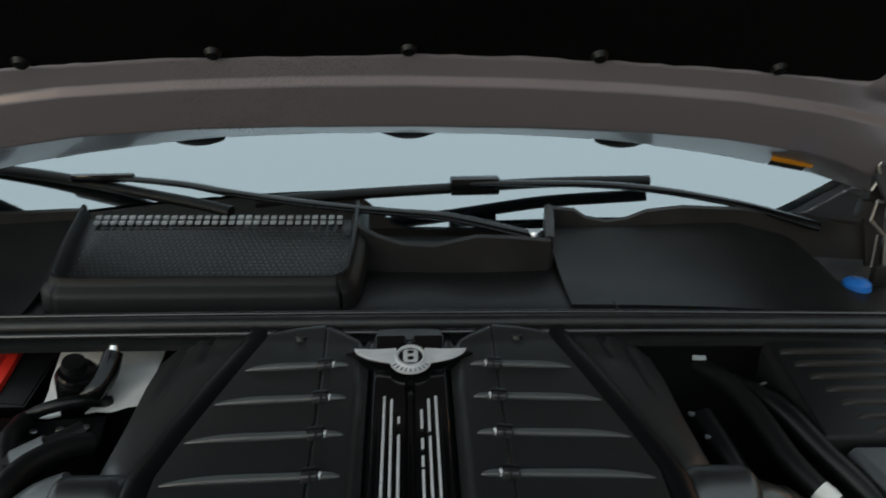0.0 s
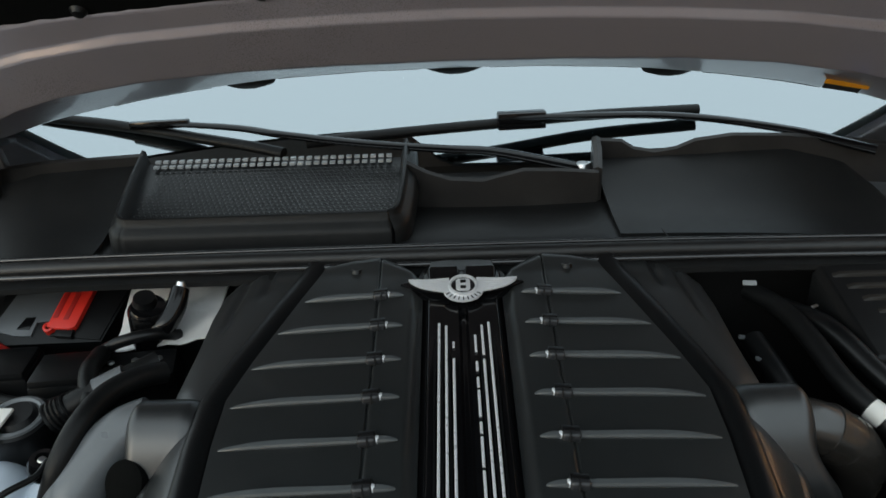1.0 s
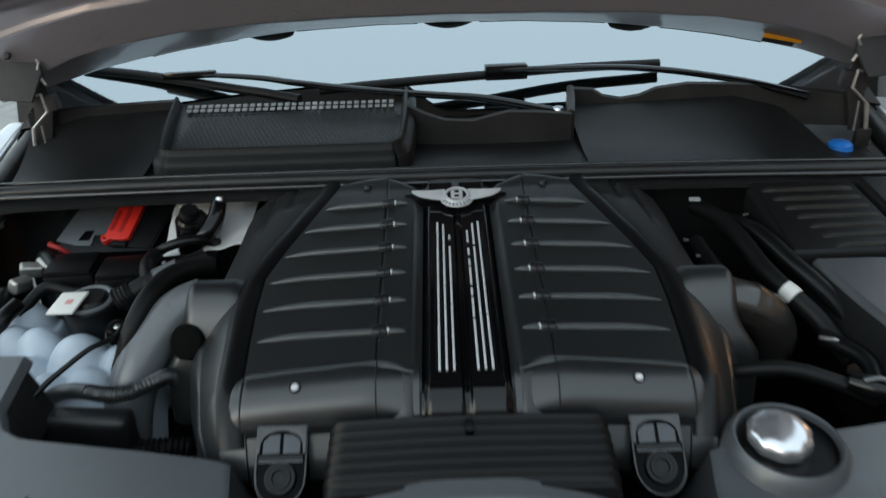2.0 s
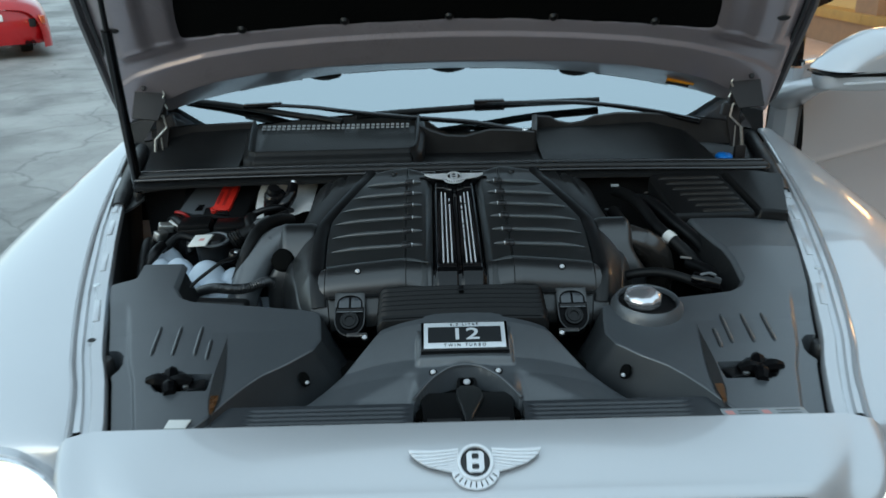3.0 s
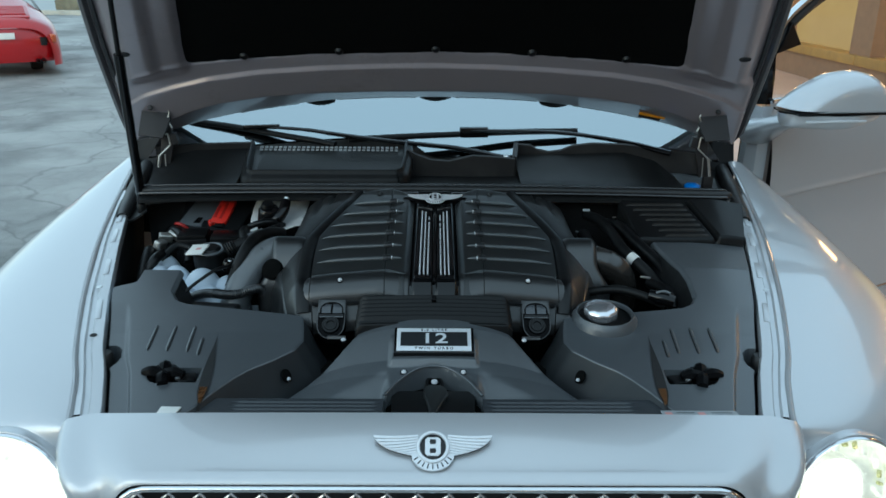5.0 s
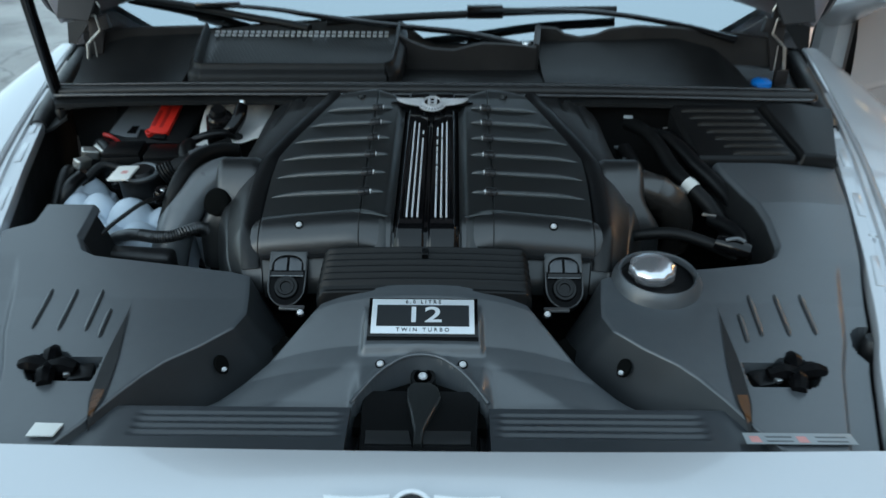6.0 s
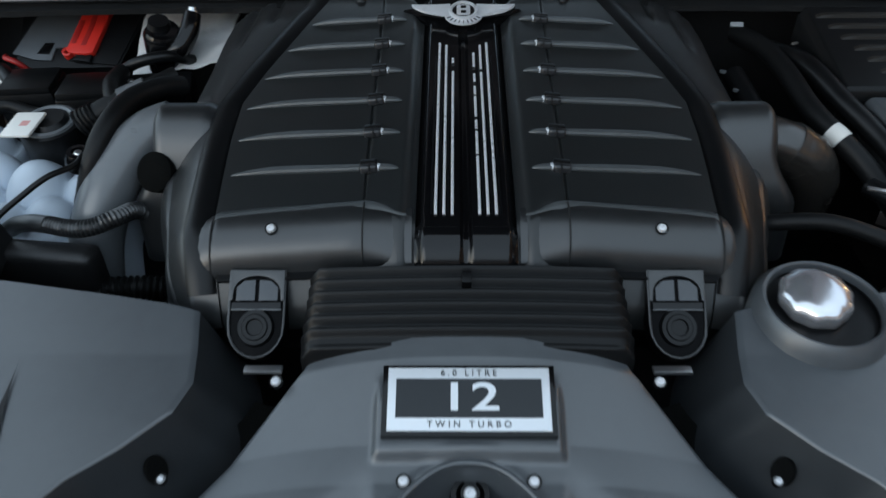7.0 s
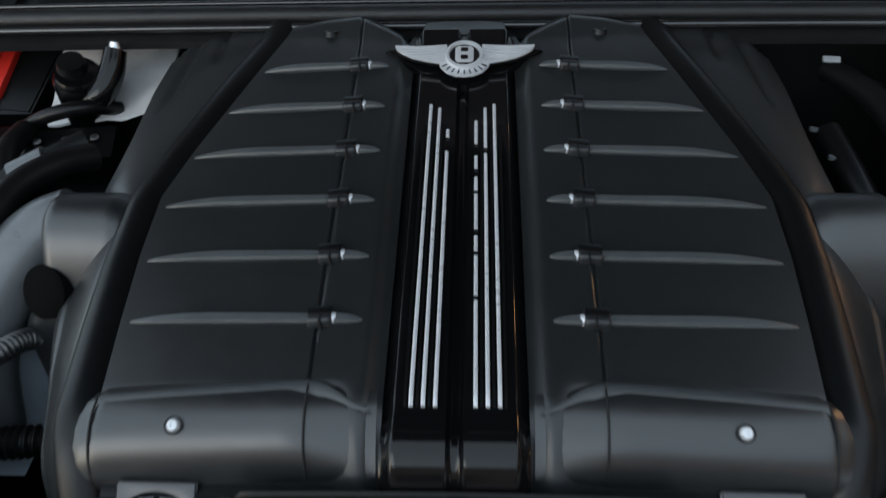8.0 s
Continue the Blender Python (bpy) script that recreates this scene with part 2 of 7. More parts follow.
def asphalt():
    m = bpy.data.materials.new("cracked_asphalt")
    m.use_nodes = True
    n, ln = m.node_tree.nodes, m.node_tree.links
    b = n["Principled BSDF"]
    tc = n.new("ShaderNodeTexCoord")
    big_rough = 0.55
    warp, big, fine = n.new("ShaderNodeTexNoise"), n.new("ShaderNodeTexNoise"), n.new("ShaderNodeTexNoise")
    for x, s, d in ((warp, 1.6, 4), (big, 0.45, 6), (fine, 90, 4)):
        x.inputs["Scale"].default_value, x.inputs["Detail"].default_value = s, d
        ln.new(tc.outputs["Object"], x.inputs["Vector"])
    big.inputs["Roughness"].default_value = big_rough
    big.inputs["Detail"].default_value = 12
    off = n.new("ShaderNodeVectorMath")
    off.operation = "MULTIPLY_ADD"
    off.inputs[1].default_value = (0.9, 0.9, 0)
    ln.new(warp.outputs["Color"], off.inputs[0])
    ln.new(tc.outputs["Object"], off.inputs[2])
    vor = n.new("ShaderNodeTexVoronoi")
    vor.feature, vor.inputs["Scale"].default_value = "DISTANCE_TO_EDGE", 0.75
    ln.new(off.outputs[0], vor.inputs["Vector"])
    crack = n.new("ShaderNodeMapRange")
    crack.inputs[1].default_value, crack.inputs[2].default_value = 0.002, 0.022
    crack.inputs[3].default_value, crack.inputs[4].default_value = 0.68, 1.0
    ln.new(vor.outputs["Distance"], crack.inputs[0])
    # finer net of old cracks in worn areas, and pale scuffed patches
    net, worn, both = n.new("ShaderNodeTexVoronoi"), n.new("ShaderNodeMapRange"), n.new("ShaderNodeMath")
    net.feature, net.inputs["Scale"].default_value = "DISTANCE_TO_EDGE", 2.3
    ln.new(off.outputs[0], net.inputs["Vector"])
    worn.inputs[1].default_value, worn.inputs[2].default_value = 0.0, 0.05
    worn.inputs[3].default_value, worn.inputs[4].default_value = 0.88, 1.0
    ln.new(net.outputs["Distance"], worn.inputs[0])
    both.operation = "MULTIPLY"
    ln.new(crack.outputs[0], both.inputs[0])
    ln.new(worn.outputs[0], both.inputs[1])
    scuff, pale = n.new("ShaderNodeTexNoise"), n.new("ShaderNodeMapRange")
    scuff.inputs["Scale"].default_value, scuff.inputs["Detail"].default_value, scuff.inputs["Roughness"].default_value = 1.3, 5, 0.55
    ln.new(tc.outputs["Object"], scuff.inputs["Vector"])
    pale.inputs[1].default_value, pale.inputs[2].default_value = 0.44, 0.60
    pale.inputs[3].default_value, pale.inputs[4].default_value = 0.90, 1.14
    ln.new(scuff.outputs["Fac"], pale.inputs[0])
    patch = n.new("ShaderNodeMath")
    patch.operation = "MULTIPLY"
    ln.new(both.outputs[0], patch.inputs[0])
    ln.new(pale.outputs[0], patch.inputs[1])
    tone = n.new("ShaderNodeValToRGB")
    tone.color_ramp.elements[0].color, tone.color_ramp.elements[0].position = (0.185, 0.183, 0.172, 1), 0.40
    tone.color_ramp.elements[1].color, tone.color_ramp.elements[1].position = (0.305, 0.300, 0.284, 1), 0.56
    ln.new(big.outputs["Fac"], tone.inputs[0])
    mul = n.new("ShaderNodeMix")
    mul.data_type, mul.blend_type = "RGBA", "MULTIPLY"
    mul.inputs[0].default_value = 1
    ln.new(tone.outputs[0], mul.inputs[6])
    ln.new(patch.outputs[0], mul.inputs[7])
    ln.new(mul.outputs[2], b.inputs["Base Color"])
    rr = n.new("ShaderNodeMapRange")
    rr.inputs[1].default_value, rr.inputs[2].default_value = 0.3, 0.7
    rr.inputs[3].default_value, rr.inputs[4].default_value = 0.75, 0.45
    ln.new(big.outputs["Fac"], rr.inputs[0])
    ln.new(rr.outputs[0], b.inputs["Roughness"])
    hs = n.new("ShaderNodeMath")
    ln.new(fine.outputs["Fac"], hs.inputs[0])
    ln.new(crack.outputs[0], hs.inputs[1])
    bp = n.new("ShaderNodeBump")
    bp.inputs["Strength"].default_value, bp.inputs["Distance"].default_value = 0.5, 0.01
    ln.new(hs.outputs[0], bp.inputs["Height"])
    ln.new(bp.outputs[0], b.inputs["Normal"])
    return m


GRILLE = material("bright_grille_metal", (0.66, 0.67, 0.68), 0.22, 0.75, 0, 0.06, 150)
EMBLEM = material("satin_emblem", (0.72, 0.73, 0.75), 0.32, 0.35, 0, 0.06, 150)
ASPHALT = asphalt()
PALE = material("pale_grey_road", (0.34, 0.35, 0.34), 0.6, 0, 0, 0.15, 1.0, 0.1, 40, coarse=0.1)


# ---- mesh helpers ----
def part(name, bm, mat, parent=None, label="", smooth=True, angle=40):
    """Link a bmesh as one mesh object under a thing or a part."""
    me = bpy.data.meshes.new(name)
    bmesh.ops.recalc_face_normals(bm, faces=bm.faces)
    bm.to_mesh(me)
    bm.free()
    if smooth:
        me.polygons.foreach_set("use_smooth", [True] * len(me.polygons))
        me.set_sharp_from_angle(angle=radians(angle))
    me.materials.append(mat)
    ob = new(name, me)
    ob.parent = parent
    if label:
        tagged(ob, label)
    return ob


def thing(name, label, category, at=(0, 0, 0), group="", kind=""):
    ob = new(name)
    ob.location = at
    ob.empty_display_size = 0.2
    return tagged(ob, label, category, group, kind)


def box(bm, c, s, turn=(0, 0, 0), bevel=0.0, seg=2):
    r = bmesh.ops.create_cube(bm, size=1.0)
    v = r["verts"]
    if bevel:
        for x in v:
            x.co = Vector((x.co.x * s[0], x.co.y * s[1], x.co.z * s[2]))
        e = list({e for x in v for e in x.link_edges})
        out = bmesh.ops.bevel(bm, geom=e, offset=bevel, segments=seg, profile=0.6, affect="EDGES")
        v = list({w for f in out["faces"] for w in f.verts} | {x for x in v if x.is_valid})
        grown, todo = set(v), list(v)
        while todo:
            x = todo.pop()
            for e in x.link_edges:
                w = e.other_vert(x)
                if w not in grown:
                    grown.add(w)
                    todo.append(w)
        v = list(grown)
        bmesh.ops.transform(bm, matrix=pose(*c, *turn), verts=v)
    else:
        bmesh.ops.transform(bm, matrix=pose(*c, *turn) @ Matrix.Diagonal((*s, 1)), verts=v)
    return v


def one_box(c, s, turn=(0, 0, 0), bevel=0.0, seg=2):
    bm = bmesh.new()
    box(bm, c, s, turn, bevel, seg)
    return bm


def lathe(bm, profile, m=Matrix(), n=28, squash=1.0):
    """Turn a list of (radius, height) round the local z axis of m."""
    rings = []
    for r, h in profile:
        if r < 1e-6:
            rings.append([bm.verts.new(m @ Vector((0, 0, h)))])
        else:
            rings.append([bm.verts.new(m @ Vector((r * math.cos(2 * math.pi * k / n), squash * r * math.sin(2 * math.pi * k / n), h))) for k in range(n)])
    for p, q in zip(rings, rings[1:]):
        for k in range(n):
            l = (k + 1) % n
            if len(p) == 1 and len(q) == 1:
                break
            if len(p) == 1:
                bm.faces.new((p[0], q[k], q[l]))
            elif len(q) == 1:
                bm.faces.new((p[k], p[l], q[0]))
            else:
                bm.faces.new((p[k], p[l], q[l], q[k]))
    return bm


def turned(profile, m=Matrix(), n=28, squash=1.0):
    return lathe(bmesh.new(), profile, m, n, squash)


def spline(points, n=8):
    """Catmull-Rom through points."""
    p = [Vector(q) for q in points]
    p = [2 * p[0] - p[1]] + p + [2 * p[-1] - p[-2]]
    out = []
    for i in range(1, len(p) - 2):
        for k in range(n):
            t = k / n
            a0, b0, c0, d0 = p[i - 1], p[i], p[i + 1], p[i + 2]
            out.append(0.5 * (2 * b0 + (c0 - a0) * t + (2 * a0 - 5 * b0 + 4 * c0 - d0) * t * t + (3 * b0 - a0 - 3 * c0 + d0) * t ** 3))
    return out + [p[-2]]


def tube(bm, points, radius, sides=12, n=8, smooth_path=True, rings=0.0, pitch=0.012, flat=1.0):
    """A hose along points; radius may be a list at the points; rings makes it corrugated."""
    path = spline(points, n) if smooth_path else [Vector(q) for q in points]
    rad = radius if isinstance(radius, (list, tuple)) else [radius] * len(points)
    last, run = None, 0.0
    for i, c in enumerate(path):
        d = (path[min(i + 1, len(path) - 1)] - path[max(i - 1, 0)]).normalized()
        side = d.cross(Vector((0, 0, 1)))
        side = side.normalized() if side.length > 1e-3 else Vector((1, 0, 0))
        up = side.cross(d).normalized()
        u = i / (len(path) - 1) * (len(rad) - 1)
        k = min(int(u), len(rad) - 2) if len(rad) > 1 else 0
        r = rad[k] + (rad[min(k + 1, len(rad) - 1)] - rad[k]) * (u - k)
        if i:
            run += (c - path[i - 1]).length
        if rings:
            r += rings * math.sin(2 * math.pi * run / pitch)
        ring = [bm.verts.new(c + r * (math.cos(2 * math.pi * j / sides) * side + flat * math.sin(2 * math.pi * j / sides) * up)) for j in range(sides)]
        if last:
            for j in range(sides):
                bm.faces.new((last[j], last[(j + 1) % sides], ring[(j + 1) % sides], ring[j]))
        else:
            bm.faces.new(ring)
        last = ring
    bm.faces.new(last[::-1])
    return bm


def hose(points, radius, **k):
    return tube(bmesh.new(), points, radius, **k)


def sheet(f, nu, nv, thick=0.0, closed=False):
    """A grid surface from f(u, v), u and v from 0 to 1, with its thickness below."""
    bm = bmesh.new()
    g = [[bm.verts.new(f(i / nu, j / nv)) for j in range(nv + 1)] for i in range(nu + 1)]
    for i in range(nu):
        for j in range(nv):
            bm.faces.new((g[i][j], g[i + 1][j], g[i + 1][j + 1], g[i][j + 1]))
    if thick:
        h = [[bm.verts.new(g[i][j].co - Vector((0, 0, thick))) for j in range(nv + 1)] for i in range(nu + 1)]
        for i in range(nu):
            for j in range(nv):
                bm.faces.new((h[i][j], h[i][j + 1], h[i + 1][j + 1], h[i + 1][j]))
        for i in range(nu):
            bm.faces.new((g[i][0], h[i][0], h[i + 1][0], g[i + 1][0]))
            bm.faces.new((g[i + 1][nv], h[i + 1][nv], h[i][nv], g[i][nv]))
        for j in range(nv):
            bm.faces.new((g[0][j + 1], h[0][j + 1], h[0][j], g[0][j]))
            bm.faces.new((g[nu][j], h[nu][j], h[nu][j + 1], g[nu][j + 1]))
    return bm


def slab(outline, z0, z1, bevel=0.0, m=Matrix()):
    """A flat plate with the outline (x, y), from z0 to z1, in the frame m."""
    bm = bmesh.new()
    top = [bm.verts.new((x, y, z1)) for x, y in outline]
    face = bm.faces.new(top)
    low = bmesh.ops.extrude_face_region(bm, geom=[face])
    for v in low["geom"]:
        if isinstance(v, bmesh.types.BMVert):
            v.co.z = z0
    if bevel:
        bmesh.ops.bevel(bm, geom=[e for e in bm.edges if all(abs(v.co.z - z1) < 1e-6 for v in e.verts)], offset=bevel, segments=2, profile=0.6, affect="EDGES")
    bmesh.ops.transform(bm, matrix=m, verts=bm.verts)
    return bm


def smooth(a0, b0, t):
    t = max(0.0, min(1.0, (t - a0) / (b0 - a0)))
    return t * t * (3 - 2 * t)


def curve(xs, ys):
    return lambda t: float(np.interp(t, xs, ys))


def frame_at(p, normal, up=(0, 0, 1)):
    """A frame at p whose z axis is the normal and whose y axis lies towards up."""
    z = Vector(normal).normalized()
    x = Vector(up).cross(z).normalized()
    y = z.cross(x)
    return Matrix.Translation(p) @ Matrix((x, y, z)).transposed().to_4x4()


def mirror(points):
    return [(-x, *rest) for x, *rest in points]


# ---- ground ----
bm = bmesh.new()
box(bm, (0, 0, -0.5), (900, 900, 1.0))
tagged(part("ground", bm, ASPHALT, smooth=False), "grey cracked and patched asphalt of a parking lot", "ground", kind="structure")
# pavement made wide and extra pink to reflect warmth onto the door
walk_bm = one_box((4.35, 8.6, 0.04), (3.5, 15.2, 0.16), bevel=0.015)
tagged(part("pavement", walk_bm, material("pink_concrete", (0.58, 0.42, 0.34), 0.7, 0, 0, 0.15, 4, 0.3, 40, coarse=0.6)), "pinkish concrete pavement in front of the inn", "pavement", kind="structure")
KERB_AT = pose(-14, 30.3, 0, 0, 0, -3)
bm = one_box((0, 0, 0.05), (70, 0.3, 0.22), bevel=0.02)
kerb = part("kerb", bm, material("kerb_concrete", (0.42, 0.41, 0.36), 0.8, 0, 0, 0.2, 3, 0.3, 20))
kerb.matrix_world = KERB_AT
tagged(kerb, "pale concrete kerb along the lot", "kerb", kind="structure")
road = part("road", one_box((0, 27, -0.03), (160, 52, 0.08)), PALE, smooth=False)
road.matrix_world = KERB_AT
tagged(road, "pale road behind the kerb", "road", kind="structure")
bank = part("grass_bank", sheet(lambda u, v: (-80 + 160 * u, 53.5 + 12 * v, 0.02 + 1.4 * v + 0.25 * noise.noise((u * 40, v * 5, 0))), 60, 8), GRASS)
bank.matrix_world = KERB_AT
tagged(bank, "brown winter grass bank behind the road", "bank", kind="structure")

# ---- the car ----
car = thing("car", "silver luxury off-road car with raised bonnet and lit headlights", "car")
gap_x = curve((0.07, 0.14, 0.27, 0.5, 0.8, 1.2, 1.45), (0.577, 0.60, 0.652, 0.73, 0.815, 0.905, 0.955))
gap_z = curve((0.07, 0.32, 0.7, 1.1, 1.5), (1.045, 1.075, 1.10, 1.125, 1.145))
rail_x = curve((0.09, 0.22, 0.275, 0.47, 0.74, 1.03), (0.53, 0.575, 0.60, 0.665, 0.745, 0.825))

# outer outline of the wing at its widest, from beside the grille round to the door
WING_G = spline([(0.578, 0.055, 1.036), (0.592, 0.11, 1.048), (0.615, 0.18, 1.06), (0.652, 0.27, 1.07), (0.73, 0.5, 1.088), (0.815, 0.8, 1.107), (0.905, 1.2, 1.13), (0.955, 1.45, 1.145)], 16)
WING_Q = spline([(0.548, 0.045, 0.50), (0.76, 0.055, 0.52), (0.91, 0.14, 0.56), (1.01, 0.28, 0.64), (1.055, 0.48, 0.76), (1.068, 0.8, 0.85), (1.06, 1.2, 0.88), (1.035, 1.45, 0.88)], 16)


HEAD, SIDE = (0.669, 0.056, 0.918), (0.848, 0.148, 0.966)


def wing_point(u, v):
    n = len(WING_G) - 1
    k = min(int(u * n), n - 1)
    g, q = WING_G[k].lerp(WING_G[k + 1], u * n - k), WING_Q[k].lerp(WING_Q[k + 1], u * n - k)
    a = v * math.pi / 2
    s, c = max(0.0, math.sin(a)) ** 0.66, max(0.0, math.cos(a)) ** 0.52
    return Vector((g.x + (q.x - g.x) * s, g.y + (q.y - g.y) * s, q.z + (g.z - q.z) * c))


def wing_normal(at):
    """The wing's outward direction at the point nearest to at."""
    u, v = min(((i / 60, j / 40) for i in range(1, 40) for j in range(1, 39)), key=lambda q: (wing_point(*q) - Vector(at)).length)
    n = (wing_point(u + 0.02, v) - wing_point(u - 0.02, v)).cross(wing_point(u, v + 0.03) - wing_point(u, v - 0.03)).normalized()
    return n if n.y < 0 else -n


def wing(side):
    n = len(WING_G) - 1

    def f(u, v):
        p = wing_point(u, v)
        return (side * p.x, p.y, p.z)
    bm = sheet(f, n, 64)
    for at, r in ((HEAD, 0.100), (SIDE, 0.072)):
        c = Vector((side * at[0], at[1], at[2]))
        bmesh.ops.delete(bm, geom=[x for x in bm.faces if (x.calc_center_median() - c).length < r], context="FACES")
    low = []
    for i in range(n + 1):
        q = WING_Q[i]
        arch = 0.84 - 0.42 * max(0.0, 1 - ((q.y - 0.86) / 0.42) ** 2) ** 0.5 if abs(q.y - 0.86) < 0.42 else 0.0
        top = q.z
        bottom = 0.30 if not arch else max(0.30, 0.36 + (0.84 - arch))
        low.append((Vector((side * q.x, q.y, top)), Vector((side * (q.x - 0.01), q.y + 0.0, min(bottom, top - 0.03)))))
    vs = [(bm.verts.new(a0), bm.verts.new(b0)) for a0, b0 in low]
    for (a0, b0), (c0, d0) in zip(vs, vs[1:]):
        bm.faces.new((a0, c0, d0, b0))
    edge = [f(0, k / 24) for k in range(25)]
    vs = [(bm.verts.new(p), bm.verts.new((p[0] * 0.97, p[1] + 0.06, p[2]))) for p in edge]
    for (a0, b0), (c0, d0) in zip(vs, vs[1:]):
        bm.faces.new((a0, c0, d0, b0))
    bmesh.ops.remove_doubles(bm, verts=bm.verts, dist=0.0005)
    fender = part("fender", bm, PAINT, car, "silver painted front wing", angle=60)
    # shut line edge rolled down along the bonnet opening
    bm = bmesh.new()
    tube(bm, [(side * (p.x - 0.003), p.y, p.z - 0.006) for p in WING_G], 0.006, 8, smooth_path=False)
    part("rolled_edge", bm, PAINT, fender)
    return fender


def rail(side):
    """The painted ledge under the bonnet's edge, with its stepped pressing."""
    ys = [0.085 + 0.03 * k for k in range(35)]

    def f(u, v):
        y = 0.085 + 1.05 * u
        xi, xo = rail_x(y), gap_x(y)
        prof = ((0, -0.024), (0.01, -0.012), (0.06, -0.006), (0.40, -0.005), (0.46, -0.010), (0.62, -0.010), (0.68, -0.004), (0.86, -0.005), (0.89, -0.035), (0.985, -0.035))
        s, d = prof[round(v * 9)]
        return (side * (xi + (xo - xi) * s), y, gap_z(y) + d)
    r = part("inner_rail", sheet(f, 35, 9), PAINT, car, "pale painted ledge with pressed steps and holes", angle=30)
    bm = bmesh.new()
    tube(bm, [(side * (gap_x(y) - 0.0045), y, gap_z(y) - 0.016) for y in ys], 0.0035, 8, smooth_path=False)
    part("edge_seal", bm, RUBBER, r)
    part("corner_seal", hose([(side * (gap_x(y) - 0.034), y, gap_z(y) - 0.014) for y in (0.94, 1.0, 1.1, 1.2, 1.3, 1.42)], [0.016, 0.020, 0.020, 0.020, 0.020, 0.018], sides=12), RUBBER, r, "black rubber seal along the wing")
    # near-black sheet below the ledge, its colour standing for bay shade
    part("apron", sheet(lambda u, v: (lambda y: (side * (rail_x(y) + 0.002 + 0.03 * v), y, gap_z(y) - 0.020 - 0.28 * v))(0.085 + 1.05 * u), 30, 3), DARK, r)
    # the front disc is near black to draw a hole's shade
    for y, s in ((0.317, 0.4), (0.52, 0.45)):
        x = rail_x(y) + (gap_x(y) - rail_x(y)) * s
        if side < 0 or y > 0.4:
            part("hole", turned(((0, 0.0015), (0.006, 0.0015), (0.007, 0)), pose(side * x, y, gap_z(y) - 0.0055), 16, 1.0), DARK if y < 0.4 else SATIN, r)
    for y in (0.42, 0.62, 0.80, 0.93):
        x = rail_x(y) + (gap_x(y) - rail_x(y)) * 0.32
        yaw = -side * math.degrees(math.atan2(gap_x(y + 0.05) - gap_x(y - 0.05), 0.1))
        part("pressed_boss", one_box((side * x, y, gap_z(y) - 0.0075), (0.012, 0.085, 0.007), (3, 0, yaw), 0.002), PAINT, r)
    return r


for side in (-1, 1):
    wing(side)
    rail(side)


# nose with the grille surround
def nose_outline(t, corner, half, top, low, crown):
    """Front view outline from the lower left over the top to the lower right, t from 0 to 1."""
    up, flat, arc = top - corner - low, 2 * (half - corner), corner * math.pi / 2
    total = 2 * up + 2 * arc + flat
    d = t * total
    if d < up:
        x, z = -half, low + d
    elif d < up + arc:
        a = (d - up) / corner
        x, z = -half + corner - corner * math.cos(a), top - corner + corner * math.sin(a)
    elif d < up + arc + flat:
        x, z = -half + corner + d - up - arc, top
    elif d < up + 2 * arc + flat:
        a = (d - up - arc - flat) / corner
        x, z = half - corner + corner * math.sin(a), top - corner + corner * math.cos(a)
    else:
        x, z = half, top - corner - (d - up - 2 * arc - flat)
    return x, z + crown * (1 - (x / half) ** 2)


# camera position that the nose is scaled about to fit the view
VIEW_EYE = Vector((0, -1.13, 1.727))


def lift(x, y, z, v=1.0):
    """Scales the nose about a point at the camera to fit its view, so that its rear edge arches up and forward towards
    the middle.
    """
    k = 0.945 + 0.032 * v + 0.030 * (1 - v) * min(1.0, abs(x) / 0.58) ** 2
    return VIEW_EYE + k * (Vector((x, y, z)) - VIEW_EYE)


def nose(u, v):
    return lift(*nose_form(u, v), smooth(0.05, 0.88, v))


def nose_form(u, v):
    xo, zo = nose_outline(u, 0.012, 0.590, 1.040, 0.42, 0.006)
    xo *= 1 - min(0.035, 0.20 * max(0.0, 1.02 - zo))
    xm, zm = nose_outline(u, 0.06, 0.482, 1.034, 0.44, 0.0)
    xi, zi = nose_outline(u, 0.05, 0.463, 1.022, 0.46, 0.0)
    k = max(0.0, min(1.0, (abs(xo) - 0.55) / 0.04))
    yo = 0.095 * (1 - k) + 0.075 * k
    lean = -0.06 * max(0.0, 1.0 - zo)
    if v < 0.08:
        return (xo * (1 - 0.015 * (1 - v / 0.08)), yo + 0.006 * (1 - v / 0.08) + lean, zo - 0.035 * (1 - v / 0.08) * (1 - k))
    if v < 0.88:
        a = (v - 0.08) / 0.80 * math.pi / 2
        s, c = 0.5 * math.sin(a) + 0.5 * a / (math.pi / 2), 0.5 * math.cos(a) + 0.5 - 0.5 * a / (math.pi / 2)
        bow = 0.030 * math.sin(2 * a) * k
        return (xo + (xm - xo) * (1 - c), yo + (-0.052 - yo) * s + lean - bow, zo + (zm - zo) * (1 - c))
    t = (v - 0.88) / 0.12
    return (xm + (xi - xm) * t, -0.052 - 0.012 * math.sin(t * math.pi / 2) + lean, zm + (zi - zm) * t)


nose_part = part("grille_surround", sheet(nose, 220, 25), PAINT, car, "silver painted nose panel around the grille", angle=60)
bm = bmesh.new()
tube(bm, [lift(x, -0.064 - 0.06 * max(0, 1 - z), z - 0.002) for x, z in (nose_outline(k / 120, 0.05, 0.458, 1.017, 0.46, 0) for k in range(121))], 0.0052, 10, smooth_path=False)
part("chrome_trim", bm, CHROME, nose_part, "bright chrome grille frame")
# bumper below
part("bumper", sheet(lambda u, v: (lambda x: (x, -0.115 + 0.30 * (abs(x) / 1.0) ** 3.0 - 0.04 * math.sin(v * math.pi), 0.24 + 0.44 * v))(-0.98 + 1.96 * u), 40, 10), PAINT, car, "silver front bumper")

